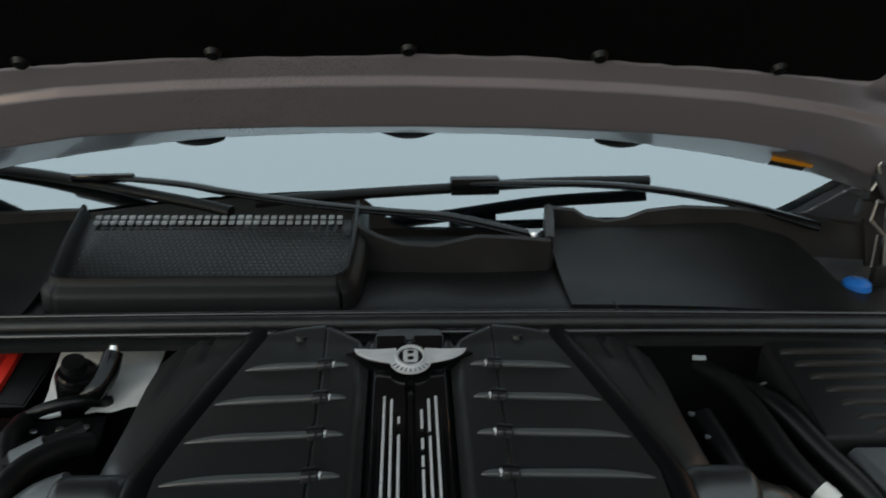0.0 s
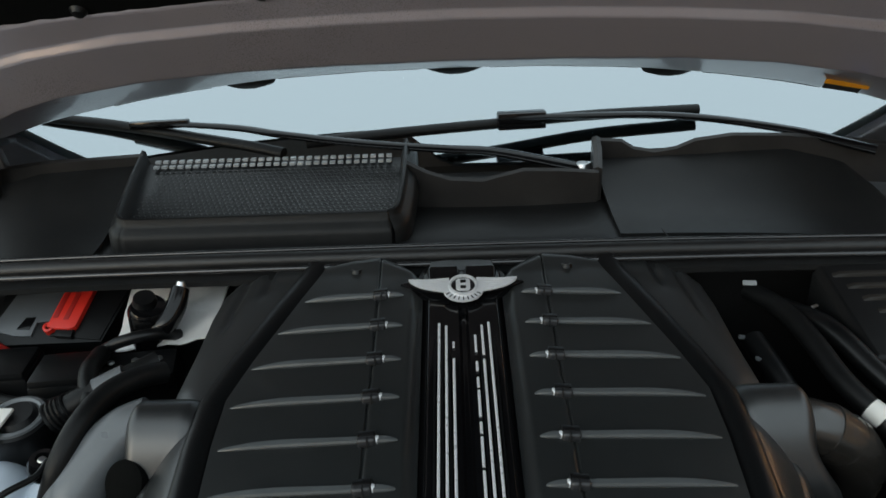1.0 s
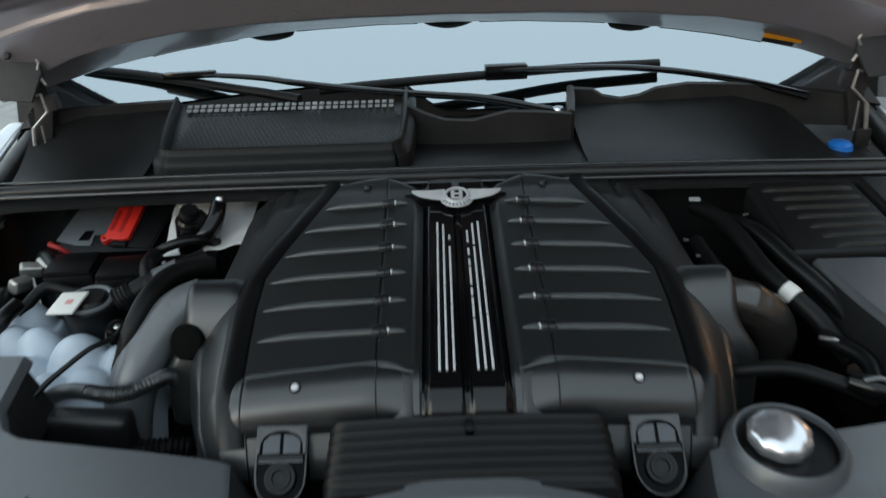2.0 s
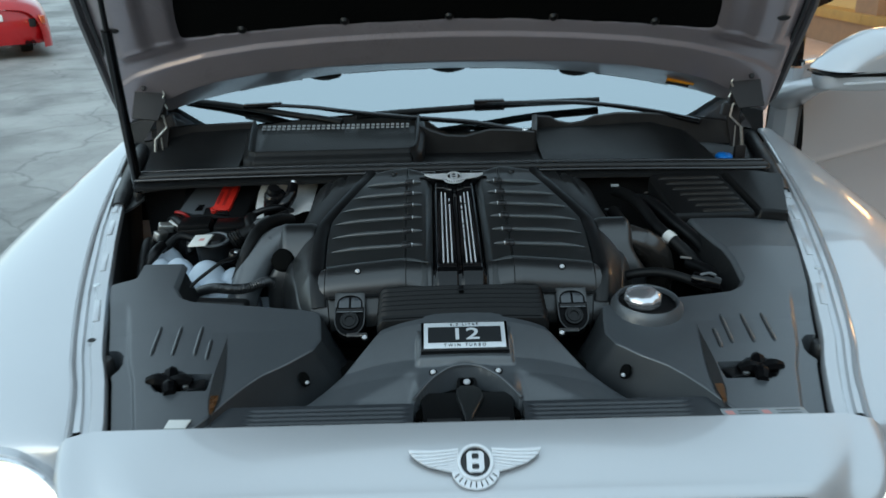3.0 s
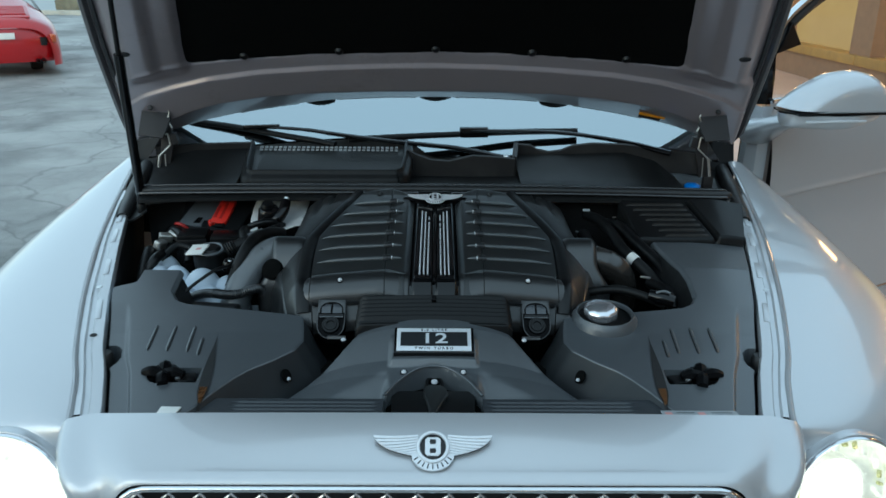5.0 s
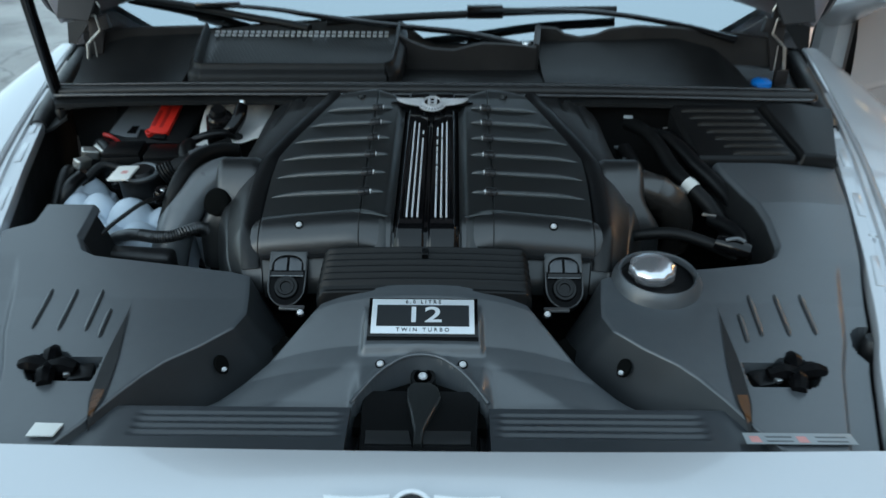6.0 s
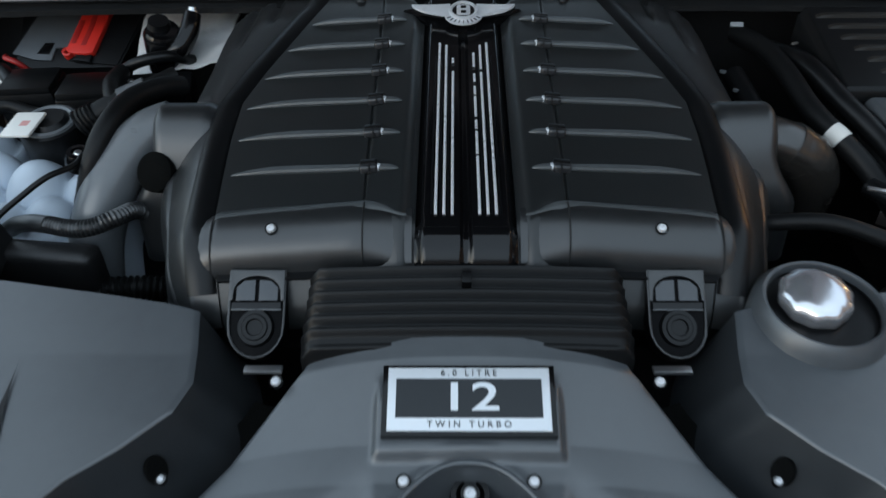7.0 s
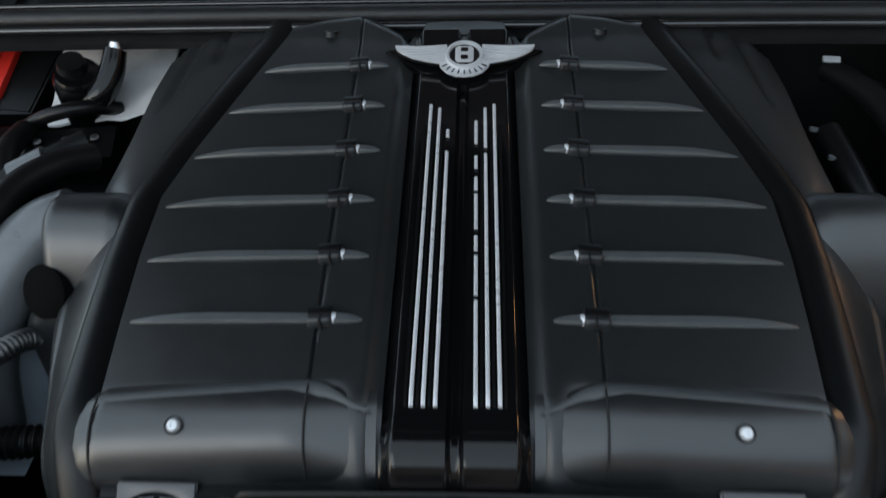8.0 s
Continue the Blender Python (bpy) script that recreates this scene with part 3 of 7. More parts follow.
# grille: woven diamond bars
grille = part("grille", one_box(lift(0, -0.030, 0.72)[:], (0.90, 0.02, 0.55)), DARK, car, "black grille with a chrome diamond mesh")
PITCH, RISE, GY = 0.0445, 0.0400, -0.070
for fam in (-1, 1):
    for k in range(-24, 25):
        x0 = k * PITCH
        pts = []
        for j in range(0, 110):
            z = 0.47 + j * 0.005
            ph = (z - 0.99) / RISE
            x = x0 + fam * PITCH * (ph + 0.016 * math.sin(4 * math.pi * ph))
            if abs(x) < 0.456 and z < 1.014:
                pts.append((x, GY - 0.06 * (1 - z) + fam * 0.0022 * math.cos(2 * math.pi * ph), z))
        if len(pts) > 2:
            bm = bmesh.new()
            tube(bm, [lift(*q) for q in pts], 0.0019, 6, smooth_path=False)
            part("mesh_bar", bm, GRILLE, grille)
part("centre_bar", one_box(lift(0, GY - 0.016, 0.73)[:], (0.007, 0.012, 0.53), (-3.4, 0, 0), 0.002), CHROME, grille)


def winged_badge(at, normal, span, name, parent, mat, up, flat=1.0):
    """Two spread wings of feather blades, a ringed disc with a barred shield, and a short fan tail."""
    m = frame_at(at, normal, up) @ Matrix.Diagonal((1.0, flat, 1.0, 1.0))
    up_y = lambda q: (q[0] * span, q[1] * span)
    root = part(name, turned(((0, 0.0042), (0.21 * span, 0.0042), (0.22 * span, 0.0035), (0.23 * span, 0)), m @ Matrix.Diagonal((1.0, 1.06, 1.0, 1.0)), 32), BADGED, parent, "silver winged badge")
    part("badge_ring", turned(((0.215 * span, 0.0035), (0.225 * span, 0.0062), (0.245 * span, 0.0066), (0.268 * span, 0.0060), (0.28 * span, 0.001)), m @ Matrix.Diagonal((1.0, 1.06, 1.0, 1.0)), 40), mat, root)
    shield = part("badge_emblem", slab([up_y(q) for q in ((-0.09, -0.165), (0.09, -0.165), (0.13, -0.12), (0.13, 0.12), (0.09, 0.165), (-0.09, 0.165), (-0.13, 0.12), (-0.13, -0.12))], 0.0042, 0.0058, 0.0005, m), mat, root)
    for y0 in (-0.078, 0.083):
        part("badge_slot", slab([up_y((0.055 * q[0], y0 + 0.042 * q[1])) for q in ((-0.8, -1), (0.8, -1), (1, 0), (0.8, 1), (-0.8, 1), (-1, 0))], 0.0058, 0.0063, 0, m), BADGED, shield)
    fan = part("badge_tail", slab([up_y(q) for q in ((-0.36, -0.12), (-0.335, -0.22), (-0.25, -0.33), (-0.13, -0.395), (0.0, -0.415), (0.13, -0.395), (0.25, -0.33), (0.335, -0.22), (0.36, -0.12), (0.26, -0.10), (0.2, -0.2), (0.0, -0.27), (-0.2, -0.2), (-0.26, -0.10))], 0.0, 0.0026, 0.0006, m), mat, root)
    for k in range(9):
        a0 = radians(-90 + 13.5 * (k - 4))
        c, s0 = math.cos(a0), math.sin(a0)
        part("tail_groove", slab([up_y((c * r - s0 * w, s0 * r + c * w)) for r, w in ((0.30, -0.008), (0.385, -0.010), (0.385, 0.010), (0.30, 0.008))], 0.0026, 0.0031, 0, m), BADGED, fan)
    tips = curve((0, 0.15, 0.32, 0.5, 0.7, 0.85, 1.0), (1.0, 0.97, 0.88, 0.75, 0.58, 0.46, 0.34)), curve((0, 0.15, 0.32, 0.5, 0.7, 0.85, 1.0), (0.215, 0.135, 0.05, -0.03, -0.09, -0.12, -0.145))

    def edge(t, j, s):
        ry, q = 0.225 - 0.37 * t, j / 5
        return (s * (0.25 + (tips[0](t) - 0.25) * q) * span, (ry + (tips[1](t) - ry) * q - 0.022 * math.sin(math.pi * q) * (1 - t)) * span)
    for s in (-1, 1):
        n = 8
        base = [edge(0.0, j, s) for j in range(6)] + [edge(k / 6, 5, s) for k in range(1, 7)] + [edge(1.0, 0, s)]
        part("badge_wing", slab(base if s < 0 else base[::-1], -0.002, 0.0012, 0, m), BADGED, root)
        for k in range(n):
            o = [edge(k / n, j, s) for j in range(6)] + [edge((k + 0.84) / n, j, s) for j in range(5, -1, -1)]
            part("badge_feather", slab(o if s < 0 else o[::-1], 0.0010, 0.0044 - 0.0002 * k, 0.0004, m), mat, root)
    return root


winged_badge((0.0, -0.046, 1.0705), (0, -0.50, 0.866), 0.086, "badge", nose_part, EMBLEM, (0, 0.4, 1))


# headlights
def headlight(side, at, normal, r, name):
    m = frame_at(Vector(at) + (0.014 if name == "headlight" else 0.006) * Vector(normal), normal)
    h = part(name, turned(((0, -0.05), (0.5 * r, -0.048), (0.85 * r, -0.028), (0.95 * r, 0.0)), m, 40), LAMP, car, "lit round headlight with a chrome ring")
    part("ring", turned(((0.945 * r, -0.002), (0.955 * r, 0.007), (0.98 * r, 0.009), (1.0 * r, 0.006), (1.01 * r, -0.012)), m, 56), CHROME, h)
    part("gasket", turned(((1.005 * r, 0.003), (1.03 * r, 0.0035), (1.04 * r, -0.002), (1.05 * r, -0.012), (1.055 * r, -0.08)), m, 56), PAINT if name == "headlight" else GREYPAINT, h)
    part("lens", turned(((0, 0.022), (0.4 * r, 0.020), (0.75 * r, 0.012), (0.95 * r, 0.004)), m, 40), LENS, h).visible_shadow = False
    if name == "headlight":
        part("projector", turned(((0, 0.004), (0.25 * r, 0.002), (0.44 * r, -0.010), (0.50 * r, -0.03)), m @ pose(0.10 * r * -side, -0.02 * r, -0.012), 32), BULB, h)
        part("projector_shroud", turned(((0.50 * r, -0.034), (0.53 * r, -0.012), (0.57 * r, -0.010), (0.60 * r, -0.036)), m @ pose(0.10 * r * -side, -0.02 * r, -0.012), 36), LAMP, h)
        part("marker_lamp", turned(((0, 0.002), (0.10 * r, 0.001), (0.13 * r, -0.010)), m @ pose(0.52 * r * -side, 0.30 * r, -0.026), 16), BULB, h)
        for k in range(26):
            b = 2 * math.pi * k / 26
            w = 0.06 + 0.05 * ((k * 7) % 5) / 4
            part("facet", one_box((m @ Vector((0.78 * r * math.cos(b), 0.78 * r * math.sin(b), -0.030)))[:], ((0.16 + 0.10 * ((k * 5) % 3) / 2) * r, w * r, 0.008), [math.degrees(q) for q in (m @ pose(0, 0, 0, 0, 25 + 8 * ((k * 3) % 4), math.degrees(b) + 12 * ((k * 11) % 5 - 2))).to_euler()], 0.003), FACET if (k * 7) % 13 in (0, 3, 7, 9) else LAMP, h)
    else:
        part("light_ring", turned(((0.66 * r, 0.0), (0.70 * r, 0.008), (0.88 * r, 0.008), (0.92 * r, 0.0)), m, 40), BULB, h)
        part("inner_lens", turned(((0, -0.01), (0.62 * r, -0.006), (0.66 * r, 0.002)), m, 36), GREYPAINT, h)
    return h


HN = Vector((0.17, -0.96, 0.17)).normalized()
SN = (wing_normal(SIDE) + Vector((0.1, -0.15, 0.05))).normalized()
for side in (-1, 1):
    headlight(side, (side * HEAD[0], HEAD[1], HEAD[2]), (side * HN.x, HN.y, HN.z), 0.105, "headlight")
    headlight(side, (side * SIDE[0], SIDE[1], SIDE[2]), (side * SN.x, SN.y, SN.z), 0.081, "side_light")

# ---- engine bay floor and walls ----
# floor and walls take the bay's shade in their base colour
tub = part("bay_floor", one_box((0, 0.55, 0.62), (1.5, 1.0, 0.06)), DARK, car, "engine bay floor and walls, coloured near black for shade", smooth=False)
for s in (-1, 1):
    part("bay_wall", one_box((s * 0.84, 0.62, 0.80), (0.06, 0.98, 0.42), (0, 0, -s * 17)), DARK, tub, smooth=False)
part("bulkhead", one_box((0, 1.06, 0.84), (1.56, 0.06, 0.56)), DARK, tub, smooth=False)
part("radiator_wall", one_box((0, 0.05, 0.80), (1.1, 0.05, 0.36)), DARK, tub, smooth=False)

panel_z = curve((0.08, 0.2, 0.28, 0.35, 0.45, 0.6, 0.9), (1.032, 1.045, 1.055, 1.062, 1.080, 1.102, 1.108))
mid_x = curve((0.09, 0.12, 0.148, 0.187, 0.224, 0.261, 0.30, 0.334, 0.40), (0.40, 0.345, 0.320, 0.296, 0.267, 0.229, 0.194, 0.164, 0.150))
shoulder_x = curve((0.09, 0.12, 0.165, 0.20, 0.225, 0.253, 0.288, 0.32, 0.36, 0.414, 0.45), (0.41, 0.39, 0.366, 0.344, 0.323, 0.287, 0.252, 0.241, 0.246, 0.255, 0.257))
left_x = curve((0.400, 0.408, 0.42, 0.442, 0.456, 0.492, 0.54, 0.60), (0.258, 0.280, 0.350, 0.492, 0.518, 0.539, 0.542, 0.546))
right_x = curve((0.400, 0.408, 0.424, 0.436, 0.452, 0.480, 0.552, 0.60, 0.639, 0.70, 0.776, 0.90), (0.258, 0.284, 0.42, 0.495, 0.522, 0.538, 0.545, 0.542, 0.535, 0.528, 0.518, 0.515))
mid_z = curve((0.09, 0.13, 0.18, 0.228, 0.26, 0.325, 0.41), (1.033, 1.031, 1.034, 1.041, 1.051, 1.086, 1.112))


def arch_y(x):
    return 0.243 - 0.078 * min(1.2, abs(x) / 0.083) ** 2.3


def centre_cover(u, v):
    y = 0.052 + 0.292 * u
    xm = mid_x(y)
    s = -1 + 2 * v
    x = xm * s
    z = mid_z(y) - 0.034 * abs(s) ** 2.6 - 0.040 * smooth(0.86, 1.0, abs(s)) ** 1.5 * smooth(0.190, 0.25, y) - 0.010 * smooth(0.10, 0.30, abs(x))
    # front face falling away below the soft crease that runs out from the arch
    d = 0.238 - 0.62 * max(0.0, abs(x) - 0.085) - y
    z -= 0.40 * (math.sqrt(d * d + 0.00004) + d) * 0.5 * smooth(0.075, 0.095, abs(x)) * smooth(0.26, 0.17, abs(x))
    z -= 0.010 * smooth(0.172, 0.156, y)
    # the arched latch recess with its rolled lip
    d = arch_y(x) - y
    z += 0.0018 * smooth(-0.016, -0.003, d) * smooth(0.110, 0.088, abs(x)) - 0.058 * smooth(-0.002, 0.006, d) * smooth(0.090, 0.083, abs(x))
    # raised pad below the plate
    z += 0.010 * smooth(0.083, 0.075, abs(x)) * smooth(0.242, 0.251, y) * smooth(0.316, 0.282, y)
    return (x, y, z)


centre = part("intake_cover", sheet(centre_cover, 170, 190, 0.006), COVER, car, "dark grey moulded intake cover across the front", angle=50)


def front_lip(side):
    """Flat grooved strip between the intake cover's foot and the nose."""
    def f(u, v):
        y = 0.062 + 0.100 * v
        x = 0.084 + 0.34 * u
        groove = smooth(0.094, 0.097, x) * smooth(0.338, 0.330, x) * smooth(0.104, 0.106, y) * smooth(0.153, 0.151, y)
        z = 1.0300 - 0.0022 * groove * (0.5 - 0.5 * math.cos((y - 0.105) / 0.0115 * 2 * math.pi)) - 0.003 * smooth(0.158, 0.162, y) - 0.006 * smooth(0.36, 0.424, x)
        return (side * x, y, z)
    part("front_lip", sheet(f, 60, 110, 0.010), LIPM, car, "flat grooved dark grey lip behind the nose", angle=40)


for s in (-1, 1):
    front_lip(s)


def ribbed(u, v):
    y = 0.336 + 0.084 * u
    x = -0.150 + 0.300 * v
    z = 1.093 + 0.16 * (y - 0.336) + 0.004 * math.cos(u * 2 * math.pi * 6.0) - 0.012 * smooth(0.140, 0.150, abs(x)) - 0.004 * (x / 0.15) ** 2
    if u < 0.08:
        z -= 0.012 * (1 - u / 0.08)
    return (x, y, z)


part("ribbed_panel", sheet(ribbed, 84, 30, 0.03), COVERD, car, "black ribbed panel behind the number plate badge", angle=60)

# maker's plate with the cylinder count
tilt = math.degrees(math.atan2(0.022, 0.054))
PM = pose(0.0005, 0.287, 1.0815, tilt, 0, 0)
plate = part("plate", slab([(-0.073, -0.036), (0.073, -0.036), (0.073, 0.026), (-0.073, 0.026)], -0.014, 0.0, 0.003, PM), GLOSS, car, "silver framed plate reading 12")
part("plate_face", slab([(-0.068, -0.032), (0.068, -0.032), (0.068, 0.0225), (-0.068, 0.0225)], 0.0005, 0.002, 0.0008, PM), PLATES, plate)
part("plate_field", slab([(-0.061, -0.021), (0.061, -0.021), (0.061, 0.0125), (-0.061, 0.0125)], 0.002, 0.0026, 0, PM), PLATE, plate)


def lettering(text, size, at, m, mat, parent, depth=0.0004, name="lettering", stretch=1.0, bold=0.0):
    cu = bpy.data.curves.new("text", "FONT")
    cu.body, cu.size, cu.align_x, cu.align_y, cu.extrude = text, size, "CENTER", "CENTER", depth
    cu.space_character, cu.offset = stretch, bold
    ob = bpy.data.objects.new("text", cu)
    me = bpy.data.meshes.new_from_object(ob)
    bpy.data.objects.remove(ob)
    bpy.data.curves.remove(cu)
    me.materials.clear()
    me.materials.append(mat)
    o = new(name, me)
    o.parent = parent
    o.matrix_local = m @ Matrix.Translation(at)
    return o


lettering("12", 0.034, (0.0005, -0.0045, 0.0032), PM @ Matrix.Diagonal((1.45, 1.0, 1.0, 1.0)), PLATES, plate, name="number", stretch=1.05, bold=0.0004)
lettering("6.0 LITRE", 0.0075, (0, 0.0175, 0.0023), PM, GLOSS, plate, stretch=1.6)
lettering("TWIN TURBO", 0.0078, (0, -0.0266, 0.0023), PM, GLOSS, plate, stretch=1.6)


def screw(at, r, parent, normal=(0, -0.3, 1), name="screw"):
    m = frame_at(at, normal, (0, 1, 0))
    s = part(name, turned(((r * 1.18, -0.003), (r * 1.15, 0.0005), (r * 0.95, 0.0005), (r * 0.90, -0.001)), m, 20), GLOSS, parent)
    part("screw_head", turned(((0, 0.0015), (r * 0.25, 0.0015), (r * 0.30, 0.0028), (r * 0.60, 0.0026), (r * 0.82, 0.001), (r * 0.86, -0.002)), m, 20), EMBLEM, s)
    return s


for s in (-1, 1):
    screw((s * 0.053, 0.228, 1.0435), 0.0055, centre)
    screw((s * 0.170, 0.318, 1.062), 0.0055, centre)
    # black disc behind the screw paints the shade of a hole
    part("screw_hole", turned(((0, 0.0), (0.0095, 0.0), (0.0105, -0.004)), frame_at((s * 0.266, 0.254, 1.0215), (-s * 0.72, -0.40, 0.62), (0, 0.4, 1)), 24, 1.25), FELT_AND_SHADE, centre)
    screw((s * 0.262, 0.247, 1.0175), 0.0042, centre)

# bonnet latch in its arched recess
latch = part("bonnet_latch", one_box((0, 0.125, 0.985), (0.15, 0.10, 0.02), bevel=0.005), BAND, car, "black bonnet latch in an arched recess")
# solid slab, coloured near black for the shade in the gap
part("latch_back", slab([(-0.082, 0.15), (0.082, 0.15), (0.080, 0.185), (0.055, 0.216), (0.0, 0.243), (-0.055, 0.216), (-0.080, 0.185)], 0.99, 1.006, 0.0), FELT_AND_SHADE, latch, "near-black slab drawn for the gap above the latch plate")
part("latch_plate", slab([(-0.066, 0.06), (0.066, 0.06), (0.074, 0.205), (-0.074, 0.205)], 1.0, 1.019, 0.003), COVERD, latch, "flat black latch plate")
part("latch_ledge", slab([(-0.062, 0.104), (-0.008, 0.104), (-0.012, 0.127), (-0.063, 0.127)], 1.017, 1.023, 0.002), FLANK, latch)
part("latch_ledge", slab([(0.006, 0.104), (0.061, 0.104), (0.062, 0.127), (0.004, 0.127)], 1.017, 1.023, 0.002), FLANK, latch)
screw((0.0015, 0.231, 1.022), 0.0070, latch)
part("screw_tab", turned(((0.008, -0.012), (0.012, 0.0), (0.016, 0.0), (0.017, -0.012)), frame_at((0.0015, 0.231, 1.021), (0, -0.3, 1), (0, 1, 0)), 20), BAND, latch)
part("latch_hook", slab([(-0.010, 0.213), (0.012, 0.213), (0.022, 0.203), (0.026, 0.184), (0.015, 0.152), (0.0065, 0.128), (0.0045, 0.100), (-0.0055, 0.100), (-0.0060, 0.128), (-0.0105, 0.152), (-0.017, 0.184), (-0.017, 0.203)][::-1], 1.018, 1.027, 0.004), ENGINE, latch, "flat black latch paddle")
part("arch_rim", hose([(x, arch_y(x), mid_z(arch_y(x)) - 0.034 * abs(x / mid_x(arch_y(x))) ** 2.6 + 0.002) for x in [-0.084 + 0.0056 * k for k in range(31)]], 0.0026, n=2), COVER, latch)


# side cover panels
def side_panel(side):
    tuck = curve((0.28, 0.30, 0.33, 0.36, 0.385, 0.405, 0.43), (0.217, 0.206, 0.196, 0.202, 0.210, 0.220, 0.235))

    def inner(y):
        return mid_x(y) + 0.002 + 0.010 * smooth(0.222, 0.275, y) if y < 0.29 else tuck(y)

    def edge_x(y):
        if y < 0.400:
            return max(inner(y), shoulder_x(y) + 0.004)
        return left_x(y) if side < 0 else right_x(y)

    y1 = 0.578 if side < 0 else 0.762

    def wall(x, y):
        """The steep drop from the flat panel into the channel beside the intake cover."""
        sh = edge_x(y)
        q = max(0.0, min(1.0, (sh - x) / max(0.012, sh - inner(y))))
        return 0.088 * q ** 1.05 * smooth(0.085, 0.15, y)

    def f(u, v):
        y = 0.055 + (y1 - 0.055) * u
        xi = edge_x(y)
        xo = rail_x(y) - 0.006
        if side < 0 and y > 0.447:
            xo = 0.628 + (rail_x(y) - 0.006 - 0.628) * (1 - smooth(0.50, 0.53, y))
        x = xi + (xo - xi) * v
        z = panel_z(y) - 0.0018 * (1 - min(1.0, (x - xi) / 0.004)) ** 2 - 0.006 * smooth(0.008, 0.0, x - xi) * smooth(0.40, 0.42, y)
        if side > 0:
            z -= 0.018 * smooth(0.60, 0.85, x)
        z -= 0.005 * smooth(xo - 0.036, xo - 0.031, x) * smooth(0.45, 0.39, y)
        # cut-out for the lamp adjuster
        if (0.410 < x < 0.47 and abs(y - 0.210) < 0.020) or math.hypot(x - 0.474, y - 0.213) < 0.027:
            z -= 0.035
        # opening at the outer edge
        if math.hypot((x - 0.596) / 0.026, (y - 0.265) / 0.040) < 1:
            z -= 0.04
        return (side * x, y, z)
    p = part("side_cover", sheet(f, 170 if side < 0 else 230, 110, 0.005), COVER, car, "dark grey grained cover panel with drawn slots", angle=50)

    # the cover's own drop, with its shade put into a darker colour
    def channel(u, v):
        y = 0.070 + 0.344 * u
        xa, xb = edge_x(y), inner(y)
        x = xa + (xb - xa) * v
        return (side * x, y, panel_z(y) - 0.0025 - 0.006 * smooth(0.395, 0.410, y) - wall(x, y) - 0.004 * math.sin(v * math.pi))
    part("channel_wall", sheet(channel, 70, 16), CHANNEL, p, "wall of the channel beside the intake cover, darkened for shade", angle=50)

    # edge of the grey cover in near-black plastic, standing for its shade
    def pocket(u, v):
        y = 0.409 + (y1 - 0.016 - 0.409) * u
        lead = 0.022 * smooth(0.42, 0.47, y)
        return (side * (edge_x(y) + 0.001 - lead * v), y + 0.014 * v * smooth(0.47, 0.42, y), panel_z(y) - 0.008 - 0.060 * v ** 1.2)
    part("pocket_wall", sheet(pocket, 90, 10), COWL, p, "turned-down wall of the cover's pocket, coloured dark for shade", angle=50)

    def ground_z(x, y):
        return panel_z(y) - (wall(x, y) if y < 0.39 else 0.0)

    # strips laid on the flat panel, dark for the shade inside slots
    for xs, ya, yb in ((0.450, 0.278, 0.366), (0.487, 0.279, 0.367), (0.523, 0.282, 0.367), (0.428, 0.266, 0.325)):
        def slot(u, v, xs=xs, ya=ya, yb=yb):
            y = ya + (yb - ya) * u
            w = 0.0015 * (1 - (2 * u - 1) ** 8)
            x = xs + 0.09 * (y - 0.28) + w * (2 * v - 1)
            return (side * x, y, ground_z(x, y) + 0.0006)
        sl = part("slot", sheet(slot, 16, 2), DARK, p, "flat dark strip drawn for a slot's shade")

        def lip(u, v, xs=xs, ya=ya, yb=yb):
            y = ya + (yb - ya) * u
            x = xs + 0.09 * (y - 0.28) + 0.0017 + 0.0050 * v * (1 - (2 * u - 1) ** 8)
            return (side * x, y, ground_z(x, y) + 0.0003 + 0.0024 * math.sin(v ** 0.6 * math.pi))
        part("slot_lip", sheet(lip, 16, 4), COVER, sl)

    # sheet lying on the panel; its dark colour is the opening's shade
    def fin(u, v):
        y = 0.110 + 0.235 * u
        w = 0.009 * smooth(0.345, 0.20, y) * smooth(0.108, 0.165, y)
        x = 0.392 + 0.10 * (y - 0.17) + w * (2 * v - 1)
        return (side * x, y, ground_z(x, y) + 0.0022)
    part("fin_slot", sheet(fin, 30, 3), DARK, p, "long dark fin-shaped sheet drawn for an opening's shade")

    # coloured patch in place of an orange reflection in the slot
    def amber(u, v):
        q = fin(0.08 + 0.18 * u, 0.5 + 0.7 * (v - 0.5))
        return (q[0], q[1], q[2] + 0.0006)
    part("amber_glint", sheet(amber, 10, 3), AMBER, p, "amber patch painted for a glint of the lamp unit")
    kx, ky, kz = side * 0.474, 0.214, 1.030
    knob = part("adjuster", turned(((0, 0.024), (0.010, 0.023), (0.014, 0.014), (0.016, -0.02)), pose(kx, ky, kz), 14), LOCKM, p, "black headlamp adjuster")
    for a0 in (5, 80, 185, 255):
        b0 = radians(a0 if side > 0 else 180 - a0)
        part("adjuster_arm", hose([(kx, ky, kz + 0.014), (kx + 0.020 * math.cos(b0), ky + 0.020 * math.sin(b0), kz + 0.018), (kx + 0.036 * math.cos(b0), ky + 0.036 * math.sin(b0), kz + 0.014)], [0.010, 0.012, 0.009], sides=8), LOCKM, knob)
    part("adjuster_clip", one_box((kx - side * 0.042, ky - 0.004, kz + 0.004), (0.03, 0.03, 0.016), (0, 0, 15), 0.003), BAND, knob)
    part("adjuster_pin", one_box((kx - side * 0.028, ky - 0.012, kz + 0.014), (0.008, 0.012, 0.006), (0, 0, 25), 0.002), SATIN, knob)
    return p


